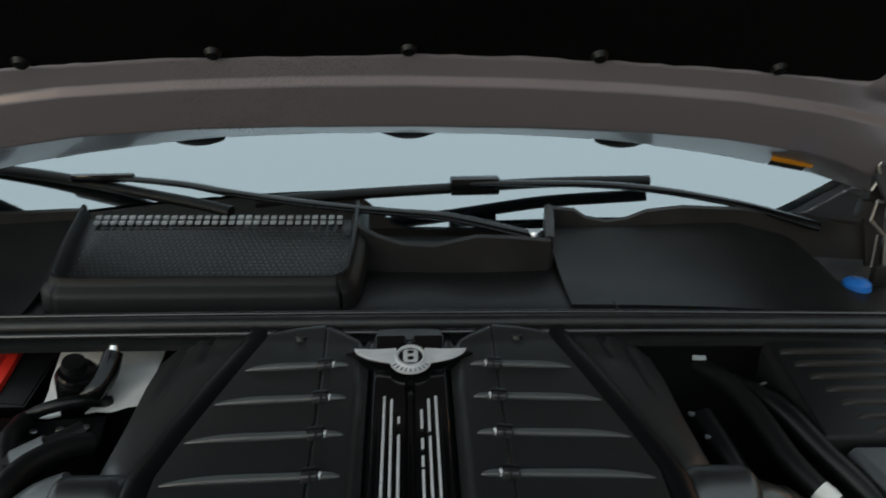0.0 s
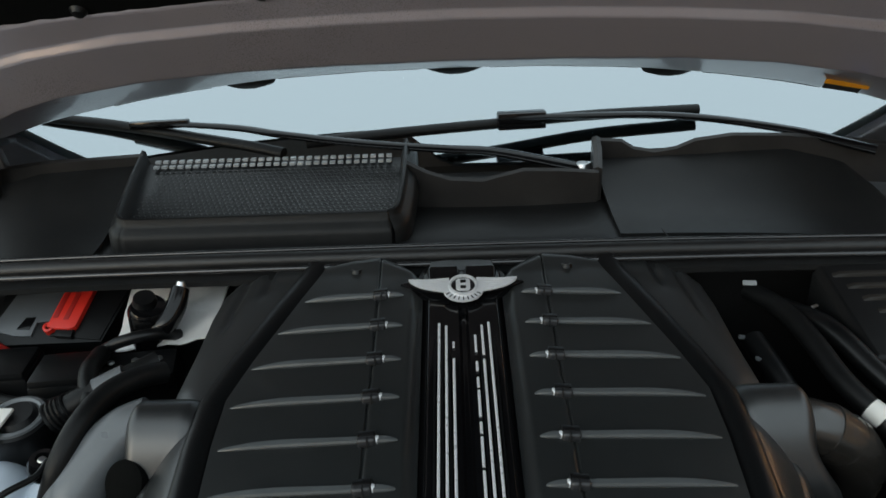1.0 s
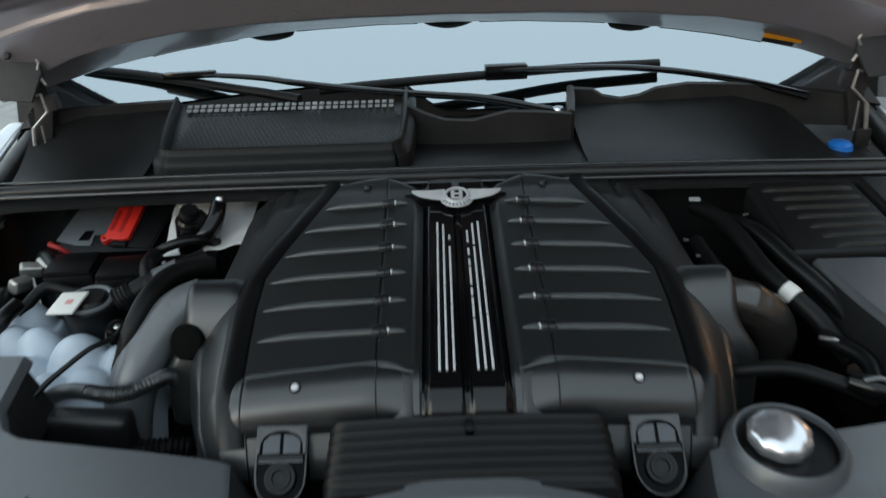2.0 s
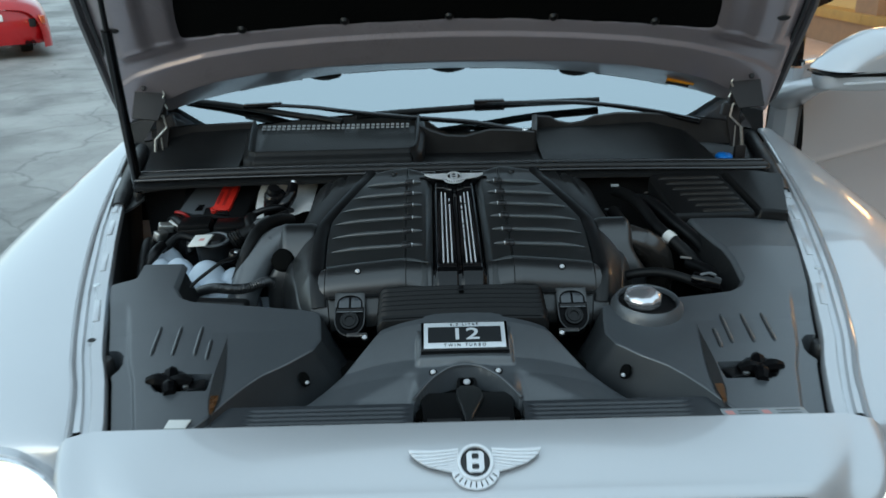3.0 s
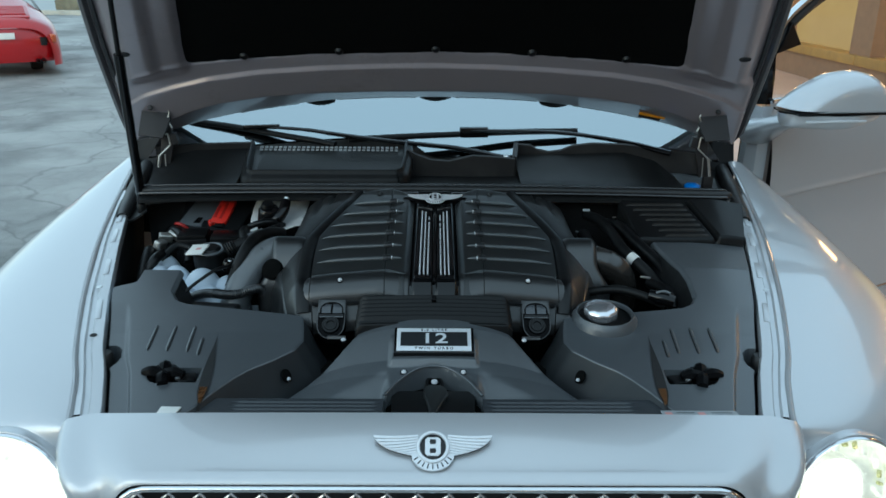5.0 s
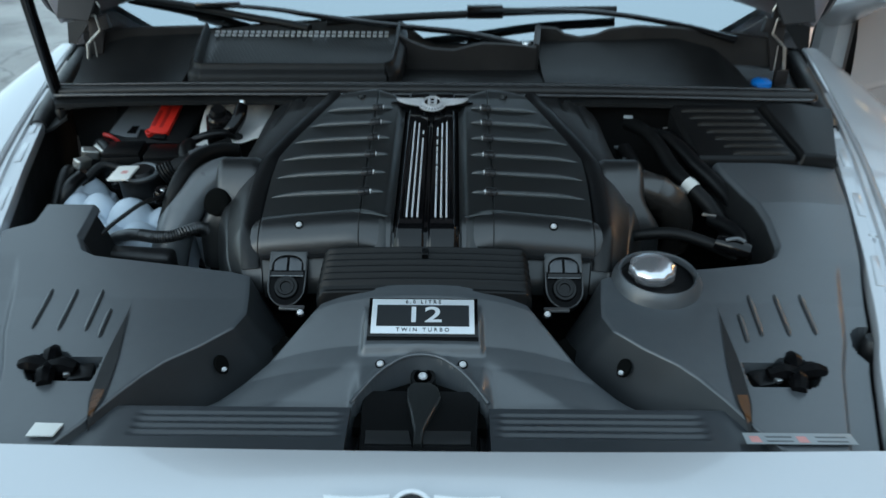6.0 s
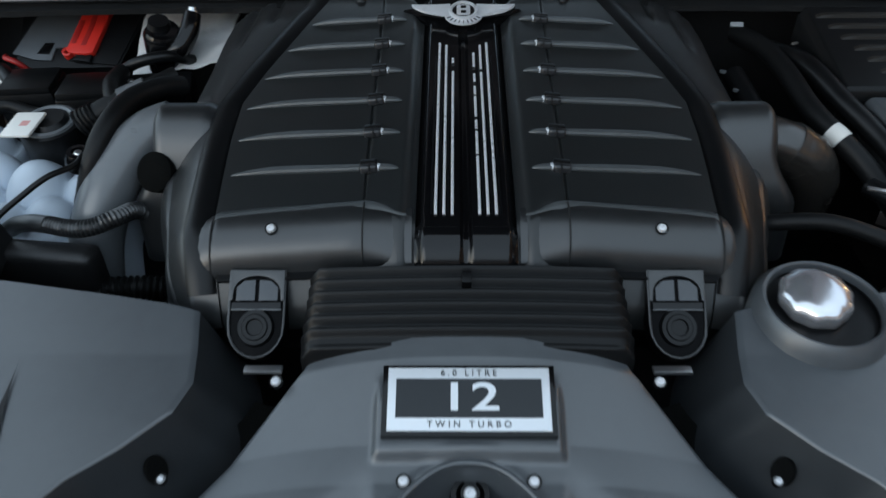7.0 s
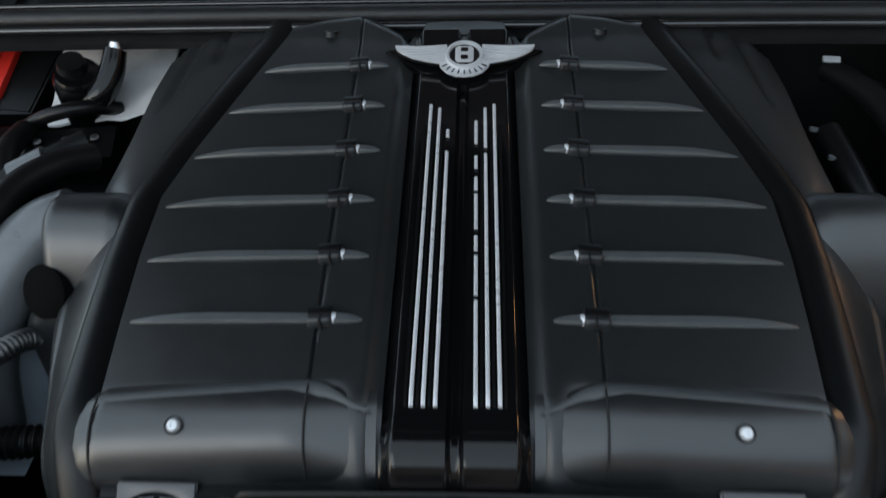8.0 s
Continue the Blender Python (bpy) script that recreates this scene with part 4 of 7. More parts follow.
panels = [side_panel(s) for s in (-1, 1)]
part("sticker", slab([(-0.447, 0.094), (-0.416, 0.094), (-0.413, 0.115), (-0.446, 0.116)], 1.0375, 1.0395, 0.0003), LABEL, panels[0], "small white sticker")
st = part("sticker", slab([(0.374, 0.094), (0.50, 0.094), (0.498, 0.112), (0.374, 0.112)], 1.0365, 1.0375, 0.0003), STICK, panels[1], "pale sticker with red marks")
for x in (0.386, 0.440):
    part("sticker_mark", slab([(x - 0.006, 0.096), (x + 0.006, 0.096), (x + 0.004, 0.106), (x - 0.007, 0.106)], 1.0376, 1.0380, 0), FADED, st)
for y in (0.097, 0.104):
    part("sticker_bar", slab([(0.398, y), (0.428, y), (0.428, y + 0.002), (0.398, y + 0.002)], 1.0376, 1.0380, 0), COVER, st)
    part("sticker_bar", slab([(0.455, y), (0.49, y), (0.49, y + 0.002), (0.455, y + 0.002)], 1.0376, 1.0380, 0), COVER, st)
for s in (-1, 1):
    # trough sheet between the centre cover and the panel, near black for shade
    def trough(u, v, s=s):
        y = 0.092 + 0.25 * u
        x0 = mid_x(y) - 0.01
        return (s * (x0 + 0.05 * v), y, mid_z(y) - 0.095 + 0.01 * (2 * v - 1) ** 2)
    part("trough", sheet(trough, 20, 6), FELT_AND_SHADE, car, "near-black sheet for the shaded channel beside the intake cover")
    part("bump_pad", turned(((0, 0.02), (0.012, 0.02), (0.016, 0.014), (0.017, -0.01)), pose(s * 0.606, 0.285, 1.03), 20), RUBBER, car, "black rubber bonnet stop")


# ---- engine cover ----
def engine_z(x, y):
    z = 1.142 + 0.125 * (y - 0.54) - 0.085 * (abs(x) - 0.096) - 0.15 * max(0.0, abs(x) - 0.2) ** 1.5
    if y < 0.478:
        z -= 0.050 * ((0.478 - y) / 0.06) ** 1.8
    # raised facet along the rear edge
    z += 0.15 * max(0.0, min(y, 0.926) - (0.876 + 0.22 * (min(abs(x), 0.17) - 0.06)))
    if y > 0.926:
        z -= 0.03 * ((y - 0.926) / 0.012) ** 2
    return z


band_x = curve((0.40, 0.477, 0.55, 0.615, 0.68, 0.74, 0.80, 0.853, 0.935), (0.240, 0.252, 0.258, 0.262, 0.262, 0.244, 0.222, 0.203, 0.172))
side_x = curve((0.41, 0.46, 0.54, 0.60, 0.66, 0.72, 0.78, 0.85, 0.92, 0.94), (0.282, 0.305, 0.325, 0.336, 0.336, 0.328, 0.322, 0.318, 0.308, 0.292))
engine = part("engine_cover", one_box((0, 0.66, 1.02), (0.50, 0.44, 0.10), bevel=0.02), BAND, car, "black ribbed engine cover with silver stripes")


rear_y = curve((0.048, 0.060, 0.080, 0.107, 0.14, 0.19), (0.884, 0.894, 0.912, 0.932, 0.933, 0.926))
shoulder_end = curve((0.18, 0.24, 0.28, 0.30, 0.315, 0.34), (0.936, 0.940, 0.932, 0.922, 0.905, 0.86))


def half_cover(side):
    def f(u, v):
        y = 0.412 + (rear_y(0.050 + 0.124 * v) - 0.412) * u
        xb = band_x(y)
        x = 0.050 + (xb - 0.050) * v
        z = engine_z(x, min(y, 0.926)) - 0.010 * smooth(0.066, 0.050, x) - 0.010 * smooth(0.97, 1.0, u)
        # step down under the rolled front edge
        z -= 0.007 * smooth(0.488, 0.478, y) * smooth(0.066, 0.092, x)
        # seam along the clips
        z -= 0.0026 * smooth(0.0018, 0.0006, abs(x - (0.102 + 0.010 * (y - 0.5))))
        return (side * x, y, z)
    p = part("valve_panel", sheet(f, 100, 110, 0.02), ENGINE, engine, angle=50)

    def g(u, v):
        y = 0.412 + 0.528 * u
        xb, xo = band_x(y), side_x(y)
        z0 = engine_z(xb, min(y, 0.926))
        xa = xb + 0.030
        low = smooth(0.72, 0.655, y)
        # rear part: a broad crowned top; front part: a flank that falls away
        top = 0.014 * (1 - low) + 0.038 * low
        if v < 0.2:
            t = v / 0.2
            return (side * (xb + 0.002 + 0.028 * t), y, z0 - 0.008 - 0.004 * t - 0.020 * smooth(0.97, 1.0, u))
        if v < 0.7:
            q = (v - 0.2) / 0.5
            x = xa + (xo - xa) * q
            z = z0 - 0.010 - top * q ** (2.2 - 0.7 * low)
            for xg, x1, y1 in ((0.284, 0.302, 0.80), (0.254, 0.262, 0.86)):
                c = xg + (x1 - xg) * (0.93 - y) / (0.93 - y1)
                z -= 0.0045 * math.exp(-((x - c) / 0.005) ** 2) * smooth(y1, y1 + 0.04, y)
        else:
            q = (v - 0.7) / 0.3 * math.pi / 2
            bulge = 0.014 + 0.018 * smooth(0.50, 0.60, y) * smooth(0.72, 0.66, y)
            x, z = xo + bulge * math.sin(q), z0 - 0.010 - top - 0.13 * (1 - math.cos(q))
        z -= 0.9 * max(0.0, y - shoulder_end(x) + 0.012) ** 1.0 * smooth(0.80, 0.88, y)
        return (side * x, y, z)
    part("shoulder", sheet(g, 80, 60, 0.01), SHOULDER, engine, "black curved shoulder of the engine cover", angle=60)
    bm = bmesh.new()
    tube(bm, [(side * (band_x(y) + 0.017), y, engine_z(band_x(y), min(y, 0.926)) - 0.006) for y in [0.425 + 0.0125 * k for k in range(41)]], 0.015, 8, smooth_path=False, flat=0.45)
    part("edge_band", bm, BAND, engine, "smooth black band")
    # ribs with their clips
    for k in range(6):
        y = 0.838 - 0.0597 * k
        xi, xo = 0.068 + 0.0008 * (5 - k), band_x(y) - 0.003 - 0.004 * (k == 0)
        xc = 0.0955 - 0.0003 * k

        def blade(x0, x1, h, w, taper):
            bm = bmesh.new()
            rows = []
            for i in range(13):
                t = i / 12
                x = x0 + (x1 - x0) * t
                s0 = (0.88 + 0.12 * smooth(0.0, 0.5, t)) * (1 - max(0.0, (t - 0.45) / 0.55) ** 2.4) ** 0.85 if taper > 0 else (1 - (1 - t) ** 2.2) ** 0.8
                hh, ww = h * s0, w * (0.15 + 0.85 * s0)
                yy = y + 0.055 * (x - xc)
                zb = engine_z(x, yy) - 0.001
                rows.append([bm.verts.new((side * x, yy + ww * d, zb + hh * e)) for d, e in ((-0.45, -0.4), (-1.0, 0.55), (-0.80, 0.92), (0.35, 1.0), (1, -0.3))])
            for p0, q0 in zip(rows, rows[1:]):
                for a1 in range(4):
                    bm.faces.new((p0[a1], p0[a1 + 1], q0[a1 + 1], q0[a1]))
            return bm
        # ribs coloured pale for the light along their tops
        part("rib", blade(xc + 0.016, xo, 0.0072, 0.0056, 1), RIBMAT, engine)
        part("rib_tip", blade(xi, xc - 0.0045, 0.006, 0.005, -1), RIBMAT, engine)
        zc = engine_z(xc, y)
        clip = part("clip", one_box((side * (xc + 0.0065), y + 0.0010, zc + 0.0012), (0.0195, 0.0165, 0.0105), (-6, side * 5.7, 0), 0.0042, 3), CLIPM, engine, "dark clip across the seam")
        part("clip_cap", one_box((side * (xc + 0.0065), y + 0.0035, zc + 0.0058), (0.0180, 0.0075, 0.004), (-4, side * 5.7, 0), 0.0015), BAND, clip)
        part("clip_groove", one_box((side * (xc + 0.0050), y - 0.001, zc + 0.0030), (0.0012, 0.0172, 0.0085), (-6, side * 5.7, 0)), DARK, clip)
        part("clip_pin", turned(((0, 0.0020), (0.0034, 0.0018), (0.0042, 0.0006), (0.0042, -0.0010), (0.003, -0.0022)), frame_at((side * (xc - 0.0042), y - 0.0005, zc + 0.0022), (-side, 0, 0.12)), 14), EMBLEM, clip, "bright metal pin")
    # rolled front edge with its flange
    PROF = ((0.498, -0.006), (0.489, 0.0010), (0.480, 0.0030), (0.470, 0.0020), (0.460, -0.0015), (0.450, -0.0085), (0.442, -0.018), (0.437, -0.029), (0.435, -0.040), (0.436, -0.050))

    def roll(u, v):
        x = 0.053 + 0.239 * u
        s0 = smooth(0.050, 0.118, x)
        y, d = PROF[round(v * 9)]
        y -= 0.018 * (1 - smooth(0.052, 0.095, x)) * (1 - v) ** 2
        end = max(0.0, (x - 0.250) / 0.042)
        y += 0.022 * end ** 2.2 * v
        flat = engine_z(x, y) - 0.004
        return (side * x, y, flat + (engine_z(x, 0.484) + d + 0.0012 - flat) * s0 - 0.026 * end ** 2.2 - 0.004 * smooth(0.246, 0.256, x) * (1 - v))
    part("front_roll", sheet(roll, 90, 9), FRONTP, engine, "satin rolled front edge", angle=60)
    part("roll_seam", hose([(side * 0.2515, y + 0.0005, engine_z(0.2515, 0.484) + d + 0.0010) for y, d in PROF[2:9]], 0.0010, sides=6, n=2), DARK, engine)

    # crease strip, coloured pale for the highlight on it
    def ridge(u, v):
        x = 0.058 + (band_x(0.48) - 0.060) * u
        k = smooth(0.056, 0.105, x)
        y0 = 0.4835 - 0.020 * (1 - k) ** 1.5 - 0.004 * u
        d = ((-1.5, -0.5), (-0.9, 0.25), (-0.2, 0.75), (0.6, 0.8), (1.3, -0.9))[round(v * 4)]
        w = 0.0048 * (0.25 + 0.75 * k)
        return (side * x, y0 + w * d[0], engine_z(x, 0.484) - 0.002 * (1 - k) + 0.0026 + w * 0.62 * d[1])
    part("front_ridge", sheet(ridge, 50, 4), CREASE, engine, "pale strip for the highlight along the rolled edge's crease", angle=60)
    part("front_flange", slab([(0.060, 0.426), (band_x(0.45) - 0.004, 0.426), (band_x(0.45), 0.445), (0.060, 0.445)][::side], -0.003, 0.0, 0.001, Matrix.Translation((0, 0, 1.098)) @ Matrix.Diagonal((side, 1, 1, 1)) @ pose(0, 0, 0, 0, 3, 0)), BAND, engine)
    part("front_seam", hose([(side * 0.1005, y, engine_z(0.1, 0.484) + d + 0.0018) for y, d in PROF[1:9]], 0.0008, sides=6, n=2), DARK, engine)
    screw((side * 0.190, 0.457, engine_z(0.19, 0.484) - 0.0005), 0.0055, engine, (0, -0.55, 1))
    part("rear_lug", turned(((0.003, 0.0), (0.004, 0.0012), (0.007, 0.0012), (0.008, -0.004)), frame_at((side * 0.138, 0.900, engine_z(0.138, 0.900) + 0.0003), (0, 0.3, 1), (0, 1, 0)), 16), BAND, engine)
    # inlet horn at the side: a rounded stub that runs down into the shoulder's flank
    PR = spline([(0, 0.714, 1.02), (0, 0.713, 1.08), (0, 0.708, 1.115), (0, 0.695, 1.136), (0, 0.674, 1.143), (0, 0.654, 1.136), (0, 0.636, 1.116), (0, 0.620, 1.084), (0, 0.606, 1.045), (0, 0.595, 0.97)], 6)

    def horn(u, v):
        p = PR[round(v * (len(PR) - 1))]
        a0 = max(0.0, (u - 0.78) / 0.22) * math.pi / 2
        x = 0.284 + (0.070 * u / 0.78 if u < 0.78 else 0.070 + 0.016 * math.sin(a0)) * (1 + 0.34 * smooth(1.11, 1.04, p.z))
        k = 1 - math.cos(a0)
        return (side * x, p.y + (0.676 - p.y) * 0.35 * k, p.z - (0.030 * k + 0.016 * max(0.0, 1 - u / 0.25) ** 2) * smooth(1.0, 1.12, p.z))
    part("inlet_horn", sheet(horn, 32, len(PR) - 1), FLANK, engine, "dark grey stub of the inlet horn", angle=60)
    pm = frame_at((side * 0.363, 0.618, 1.087), (side * 0.30, -0.72, 0.55))
    # closed disc, its black standing for the shade inside a port
    if side < 0:
        part("horn_port", turned(((0, 0.004), (0.019, 0.0035), (0.024, 0.0), (0.025, -0.02)), pm, 24), FELT_AND_SHADE, engine, "black disc drawn for the shaded port in the inlet horn")


for s in (-1, 1):
    half_cover(s)

# spine between the two halves
part("spine", sheet(lambda u, v: (lambda x, y: (x, y, engine_z(0.05, max(y, 0.470)) - 0.052 * max(0.0, (0.446 - y) / 0.034) ** 2 - 0.004 - 0.012 * smooth(0.040, 0.050, abs(x)) - 0.006 * smooth(0.006, 0.003, abs(x)) + 0.002))(-0.050 + 0.100 * v, 0.412 + 0.48 * u), 60, 50, 0.02), GLOSS, engine, "gloss black centre spine", angle=50)
NOSE = ((0.456, -0.006), (0.450, -0.0035), (0.444, -0.006), (0.438, -0.013), (0.434, -0.023), (0.431, -0.036))
part("spine_nose", sheet(lambda u, v: (-0.046 + 0.092 * u, NOSE[round(v * 5)][0], engine_z(0.05, 0.470) + 0.0015 + NOSE[round(v * 5)][1] - 0.006 * smooth(0.007, 0.004, abs(-0.046 + 0.092 * u)) - 0.006 * smooth(0.040, 0.046, abs(-0.046 + 0.092 * u))), 46, 5), FRONTP, engine, "satin rolled end of the spine", angle=60)
part("spine_front", one_box((0, 0.424, 1.080), (0.080, 0.025, 0.03), (35, 0, 0), 0.010, 3), ENGINE, engine)
part("spine_notch", one_box((0, 0.404, 1.104), (0.009, 0.012, 0.02), (20, 0, 0), 0.001), BAND, engine)
for s in (-1, 1):
    for k in range(3):
        x = 0.0135 + 0.0082 * k
        y1 = (0.752, 0.770, 0.775)[k]

        def strip(u, v, x=x, y1=y1, s=s):
            y = 0.469 + (y1 - 0.469) * u
            xx = s * (x - 0.001 * u + 0.0028 * (v - 0.5))
            return (xx, y, engine_z(0.05, y) + 0.0012 - 0.0006 * abs(v - 0.5) * 2)
        worn = ((0.0, 0.30), (0.32, 0.45), (0.47, 0.52), (0.55, 0.68), (0.70, 0.75), (0.79, 0.84), (0.90, 1.0)) if (s, k) == (1, 0) else ((0.0, 0.34), (0.345, 0.80), (0.83, 1.0)) if (s, k) == (1, 1) else ((0.0, 0.86), (0.93, 0.96)) if (s, k) == (-1, 0) else ((0.0, 1.0),)
        for a1, b1 in worn:
            part("silver_stripe", sheet(lambda u, v, a1=a1, b1=b1: strip(a1 + (b1 - a1) * u, v), 30, 2, 0.002), STRIPE, engine)
        part("stripe_groove", sheet(lambda u, v, x=x, s=s: (lambda y: (s * (x + 0.0041 + 0.0022 * (v - 0.5)), y, engine_z(0.05, y) - 0.0006))(0.469 + 0.28 * u), 20, 1), BAND, engine)
part("spine_head", slab([(-0.053, -0.040), (0.053, -0.040), (0.048, 0.0), (0.0405, 0.034), (0.02, 0.0375), (-0.02, 0.0375), (-0.0405, 0.034), (-0.048, 0.0)], -0.03, 0.0, 0.004, pose(0, 0.884, 1.1835, 5, 0, 0)), ENGINE, engine)
for s in (-1, 1):
    part("spine_head_side", slab([(s * 0.0415, 0.036), (s * 0.0495, -0.002), (s * 0.057, -0.03), (s * 0.060, 0.0), (s * 0.050, 0.030)][::-s], -0.03, -0.009, 0.002, pose(0, 0.884, 1.1835, 5, 0, 0)), BAND, engine)
part("emblem_mount", slab([(-0.078, 0.018), (-0.05, -0.002), (-0.030, -0.03), (0.030, -0.03), (0.05, -0.002), (0.078, 0.018), (0.06, 0.022), (-0.06, 0.022)], -0.02, 0.0, 0.003, pose(0, 0.838, 1.183, 14, 0, 0)), GLOSS, engine)
winged_badge((0.001, 0.834, 1.1905), (0, -0.24, 1), 0.0675, "emblem", engine, EMBLEM, (0, 1, 0.2), 0.95)


# lock plates in front of the engine
def lock(side):
    m = pose(side * 0.203, 0.402, 1.066, 38, 0, 0) @ Matrix.Diagonal((0.92, 0.94, 1.0, 1.0))
    o = [(-0.030, 0.045), (0.030, 0.045), (0.030, -0.012)] + [(0.030 * math.cos(a0), -0.014 - 0.034 * math.sin(a0)) for a0 in [math.pi * k / 10 for k in range(1, 10)]] + [(-0.030, -0.012)]
    l = part("hold_down", slab(o[::-1], -0.02, 0.0, 0.004, m), LOCKM, car, "gloss black cover fastener")
    arch = [(0.0255 * math.cos(a0), 0.012 + 0.026 * abs(math.sin(a0)) ** 0.6) for a0 in [math.pi * k / 12 for k in range(13)]]
    part("top_frame", slab([(-0.029, 0.012), (-0.029, 0.044), (0.029, 0.044), (0.029, 0.012)] + arch, 0.0, 0.0035, 0.0006, m), FLANK, l, "grey top frame")
    for s in (-1, 1):
        part("window", slab([(s * 0.002, 0.012), (s * 0.022, 0.012), (s * 0.022, 0.026), (s * 0.014, 0.033), (s * 0.002, 0.034)][::-s], 0.001, 0.0025, 0.0005, m), COVERL, l)
    part("lock_rim", tube(bmesh.new(), [m @ Vector((x * 0.97, y * 0.97, 0.0005)) for x, y in o + o[:1]], 0.0014, 8, smooth_path=False), FLANK, l)
    part("cross_bar", slab([(-0.026, 0.003), (0.026, 0.003), (0.026, 0.010), (-0.026, 0.010)], 0.0005, 0.004, 0.001, m), GLOSS, l)
    part("bar_edge", tube(bmesh.new(), [m @ Vector((x, 0.0025, 0.0035)) for x in (-0.026, 0.026)], 0.0009, 6, smooth_path=False), DUCT, l)
    part("dial", turned(((0, 0.004), (0.008, 0.004), (0.009, 0.0065), (0.013, 0.0065), (0.014, 0.005), (0.018, 0.005), (0.020, 0.0)), m @ pose(0, -0.016, 0), 24), BAND, l)
    part("lug_bar", one_box((side * 0.185, 0.335, 1.058), (0.035, 0.008, 0.004), (0, 0, 0), 0.001), SATIN, l)


for s in (-1, 1):
    lock(s)

# coolant filler
fill = part("filler_collar", turned(((0.052, -0.03), (0.052, 0.014), (0.0535, 0.0165), (0.056, 0.017), (0.064, 0.006), (0.067, -0.03)), pose(0.337, 0.398, 1.068, 4, 0, 0), 40), COVER, car, "dark filler collar with a bright metal cap")
# black disc above the panel, painting the shade of a deep well
part("filler_well", turned(((0, 0.007), (0.0515, 0.007), (0.0518, 0.010)), pose(0.337, 0.398, 1.066, 4, 0, 0), 30), BAND, fill)
bm = bmesh.new()
m = pose(0.330, 0.404, 1.077, 6, 0, 0) @ Matrix.Scale(0.94, 4)
rings = []
for r, h in ((0.024, -0.03), (0.024, -0.004), (0.032, -0.003), (0.035, 0.001), (0.0355, 0.010), (0.0345, 0.015), (0.031, 0.0195), (0.024, 0.0225), (0.013, 0.0245), (0.0, 0.025)):
    if r:
        rings.append([bm.verts.new(m @ Vector((r * (1 + 0.032 * smooth(0.025, 0.034, r) * math.cos(10 * b) ** 3) * math.cos(b), r * (1 + 0.032 * smooth(0.025, 0.034, r) * math.cos(10 * b) ** 3) * math.sin(b), h))) for b in [2 * math.pi * k / 72 for k in range(72)]])
    else:
        rings.append([bm.verts.new(m @ Vector((0, 0, h)))])
for p0, q0 in zip(rings, rings[1:]):
    for k in range(72):
        if len(q0) == 1:
            bm.faces.new((p0[k], p0[(k + 1) % 72], q0[0]))
        else:
            bm.faces.new((p0[k], p0[(k + 1) % 72], q0[(k + 1) % 72], q0[k]))
part("filler_cap", bm, CAPM, fill, "ribbed silver coolant cap")

# ---- left side of the bay: tank, hoses, battery post ----
tank = part("washer_tank", one_box((-0.580, 0.690, 0.950), (0.20, 0.15, 0.10), (0, 0, 20), 0.035, 4), TANK, car, "milky translucent fluid tank")
LOBES = ((-0.661, 0.777, 0.050, 1.062), (-0.652, 0.718, 0.046, 1.055), (-0.605, 0.700, 0.044, 1.062), (-0.536, 0.670, 0.052, 1.066), (-0.603, 0.650, 0.044, 1.046), (-0.509, 0.622, 0.046, 1.044), (-0.556, 0.612, 0.042, 1.044), (-0.478, 0.668, 0.042, 1.050))


def tank_top(u, v):
    """Moulded bottle top: round lobes with soft valleys between them."""
    x, y = -0.725 + 0.300 * u, 0.550 + 0.290 * v
    z = 0.90
    for cx, cy, r, h in LOBES:
        q = math.hypot(x - cx, y - cy) / r
        z = max(z, 0.90 + 0.118 * smooth(1.5, 0.95, q), h - 0.075 + 0.075 * math.sqrt(max(0.0, 1 - 1.15 * q * q)) if q < 0.93 else 0.0)
    return (x, y, z)


part("tank_top", sheet(tank_top, 120, 110), TANK, tank, angle=70)
# block added to darken the gap and hide the tank's lower front
part("tank_gap_block", one_box((-0.505, 0.548, 0.995), (0.17, 0.035, 0.075), (0, 0, -6), 0.012, 3), RUBBER, tank, "black block added for the dark gap below the tank")
part("tank_seam", hose([(-0.645, 0.650, 1.015), (-0.61, 0.584, 1.010), (-0.545, 0.570, 1.008), (-0.480, 0.578, 1.010), (-0.43, 0.630, 1.015)], 0.0035, sides=8), TANK, tank)
neck = part("tank_neck", turned(((0, 0.024), (0.020, 0.025), (0.024, 0.019), (0.030, 0.020), (0.038, 0.017), (0.040, 0.008), (0.040, -0.03)), pose(-0.528, 0.728, 1.075, 8, 0, 0), 28), BAND, tank, "black tank cap with a white label")
part("cap_rim", turned(((0.026, 0.020), (0.029, 0.0225), (0.033, 0.0215), (0.034, 0.018)), pose(-0.528, 0.728, 1.075, 8, 0, 0), 28), DUCT, neck)
part("cap_label", one_box((-0.552, 0.708, 1.099), (0.042, 0.046, 0.004), (10, -6, -10), 0.0015), LABEL, neck)
part("cap_mark", one_box((-0.549, 0.708, 1.1012), (0.012, 0.010, 0.0006), (10, -6, -10)), FADED, neck)
plug = part("level_plug", turned(((0.0, 0.006), (0.006, 0.006), (0.008, 0.012), (0.014, 0.011), (0.017, 0.004), (0.018, -0.01)), pose(-0.465, 0.655, 1.082, 6, 10, 0), 20), GLOSS, tank)
part("plug_tip", turned(((0, 0.002), (0.004, 0.0015), (0.005, 0)), pose(-0.462, 0.650, 1.094, 6, 10, 0), 10), SATIN, plug)
part("sensor_lead", hose([(-0.455, 0.648, 1.094), (-0.460, 0.628, 1.090), (-0.480, 0.600, 1.092), (-0.502, 0.578, 1.082), (-0.528, 0.553, 1.066), (-0.545, 0.532, 1.045), (-0.545, 0.520, 1.0)], 0.0036), BAND, tank)
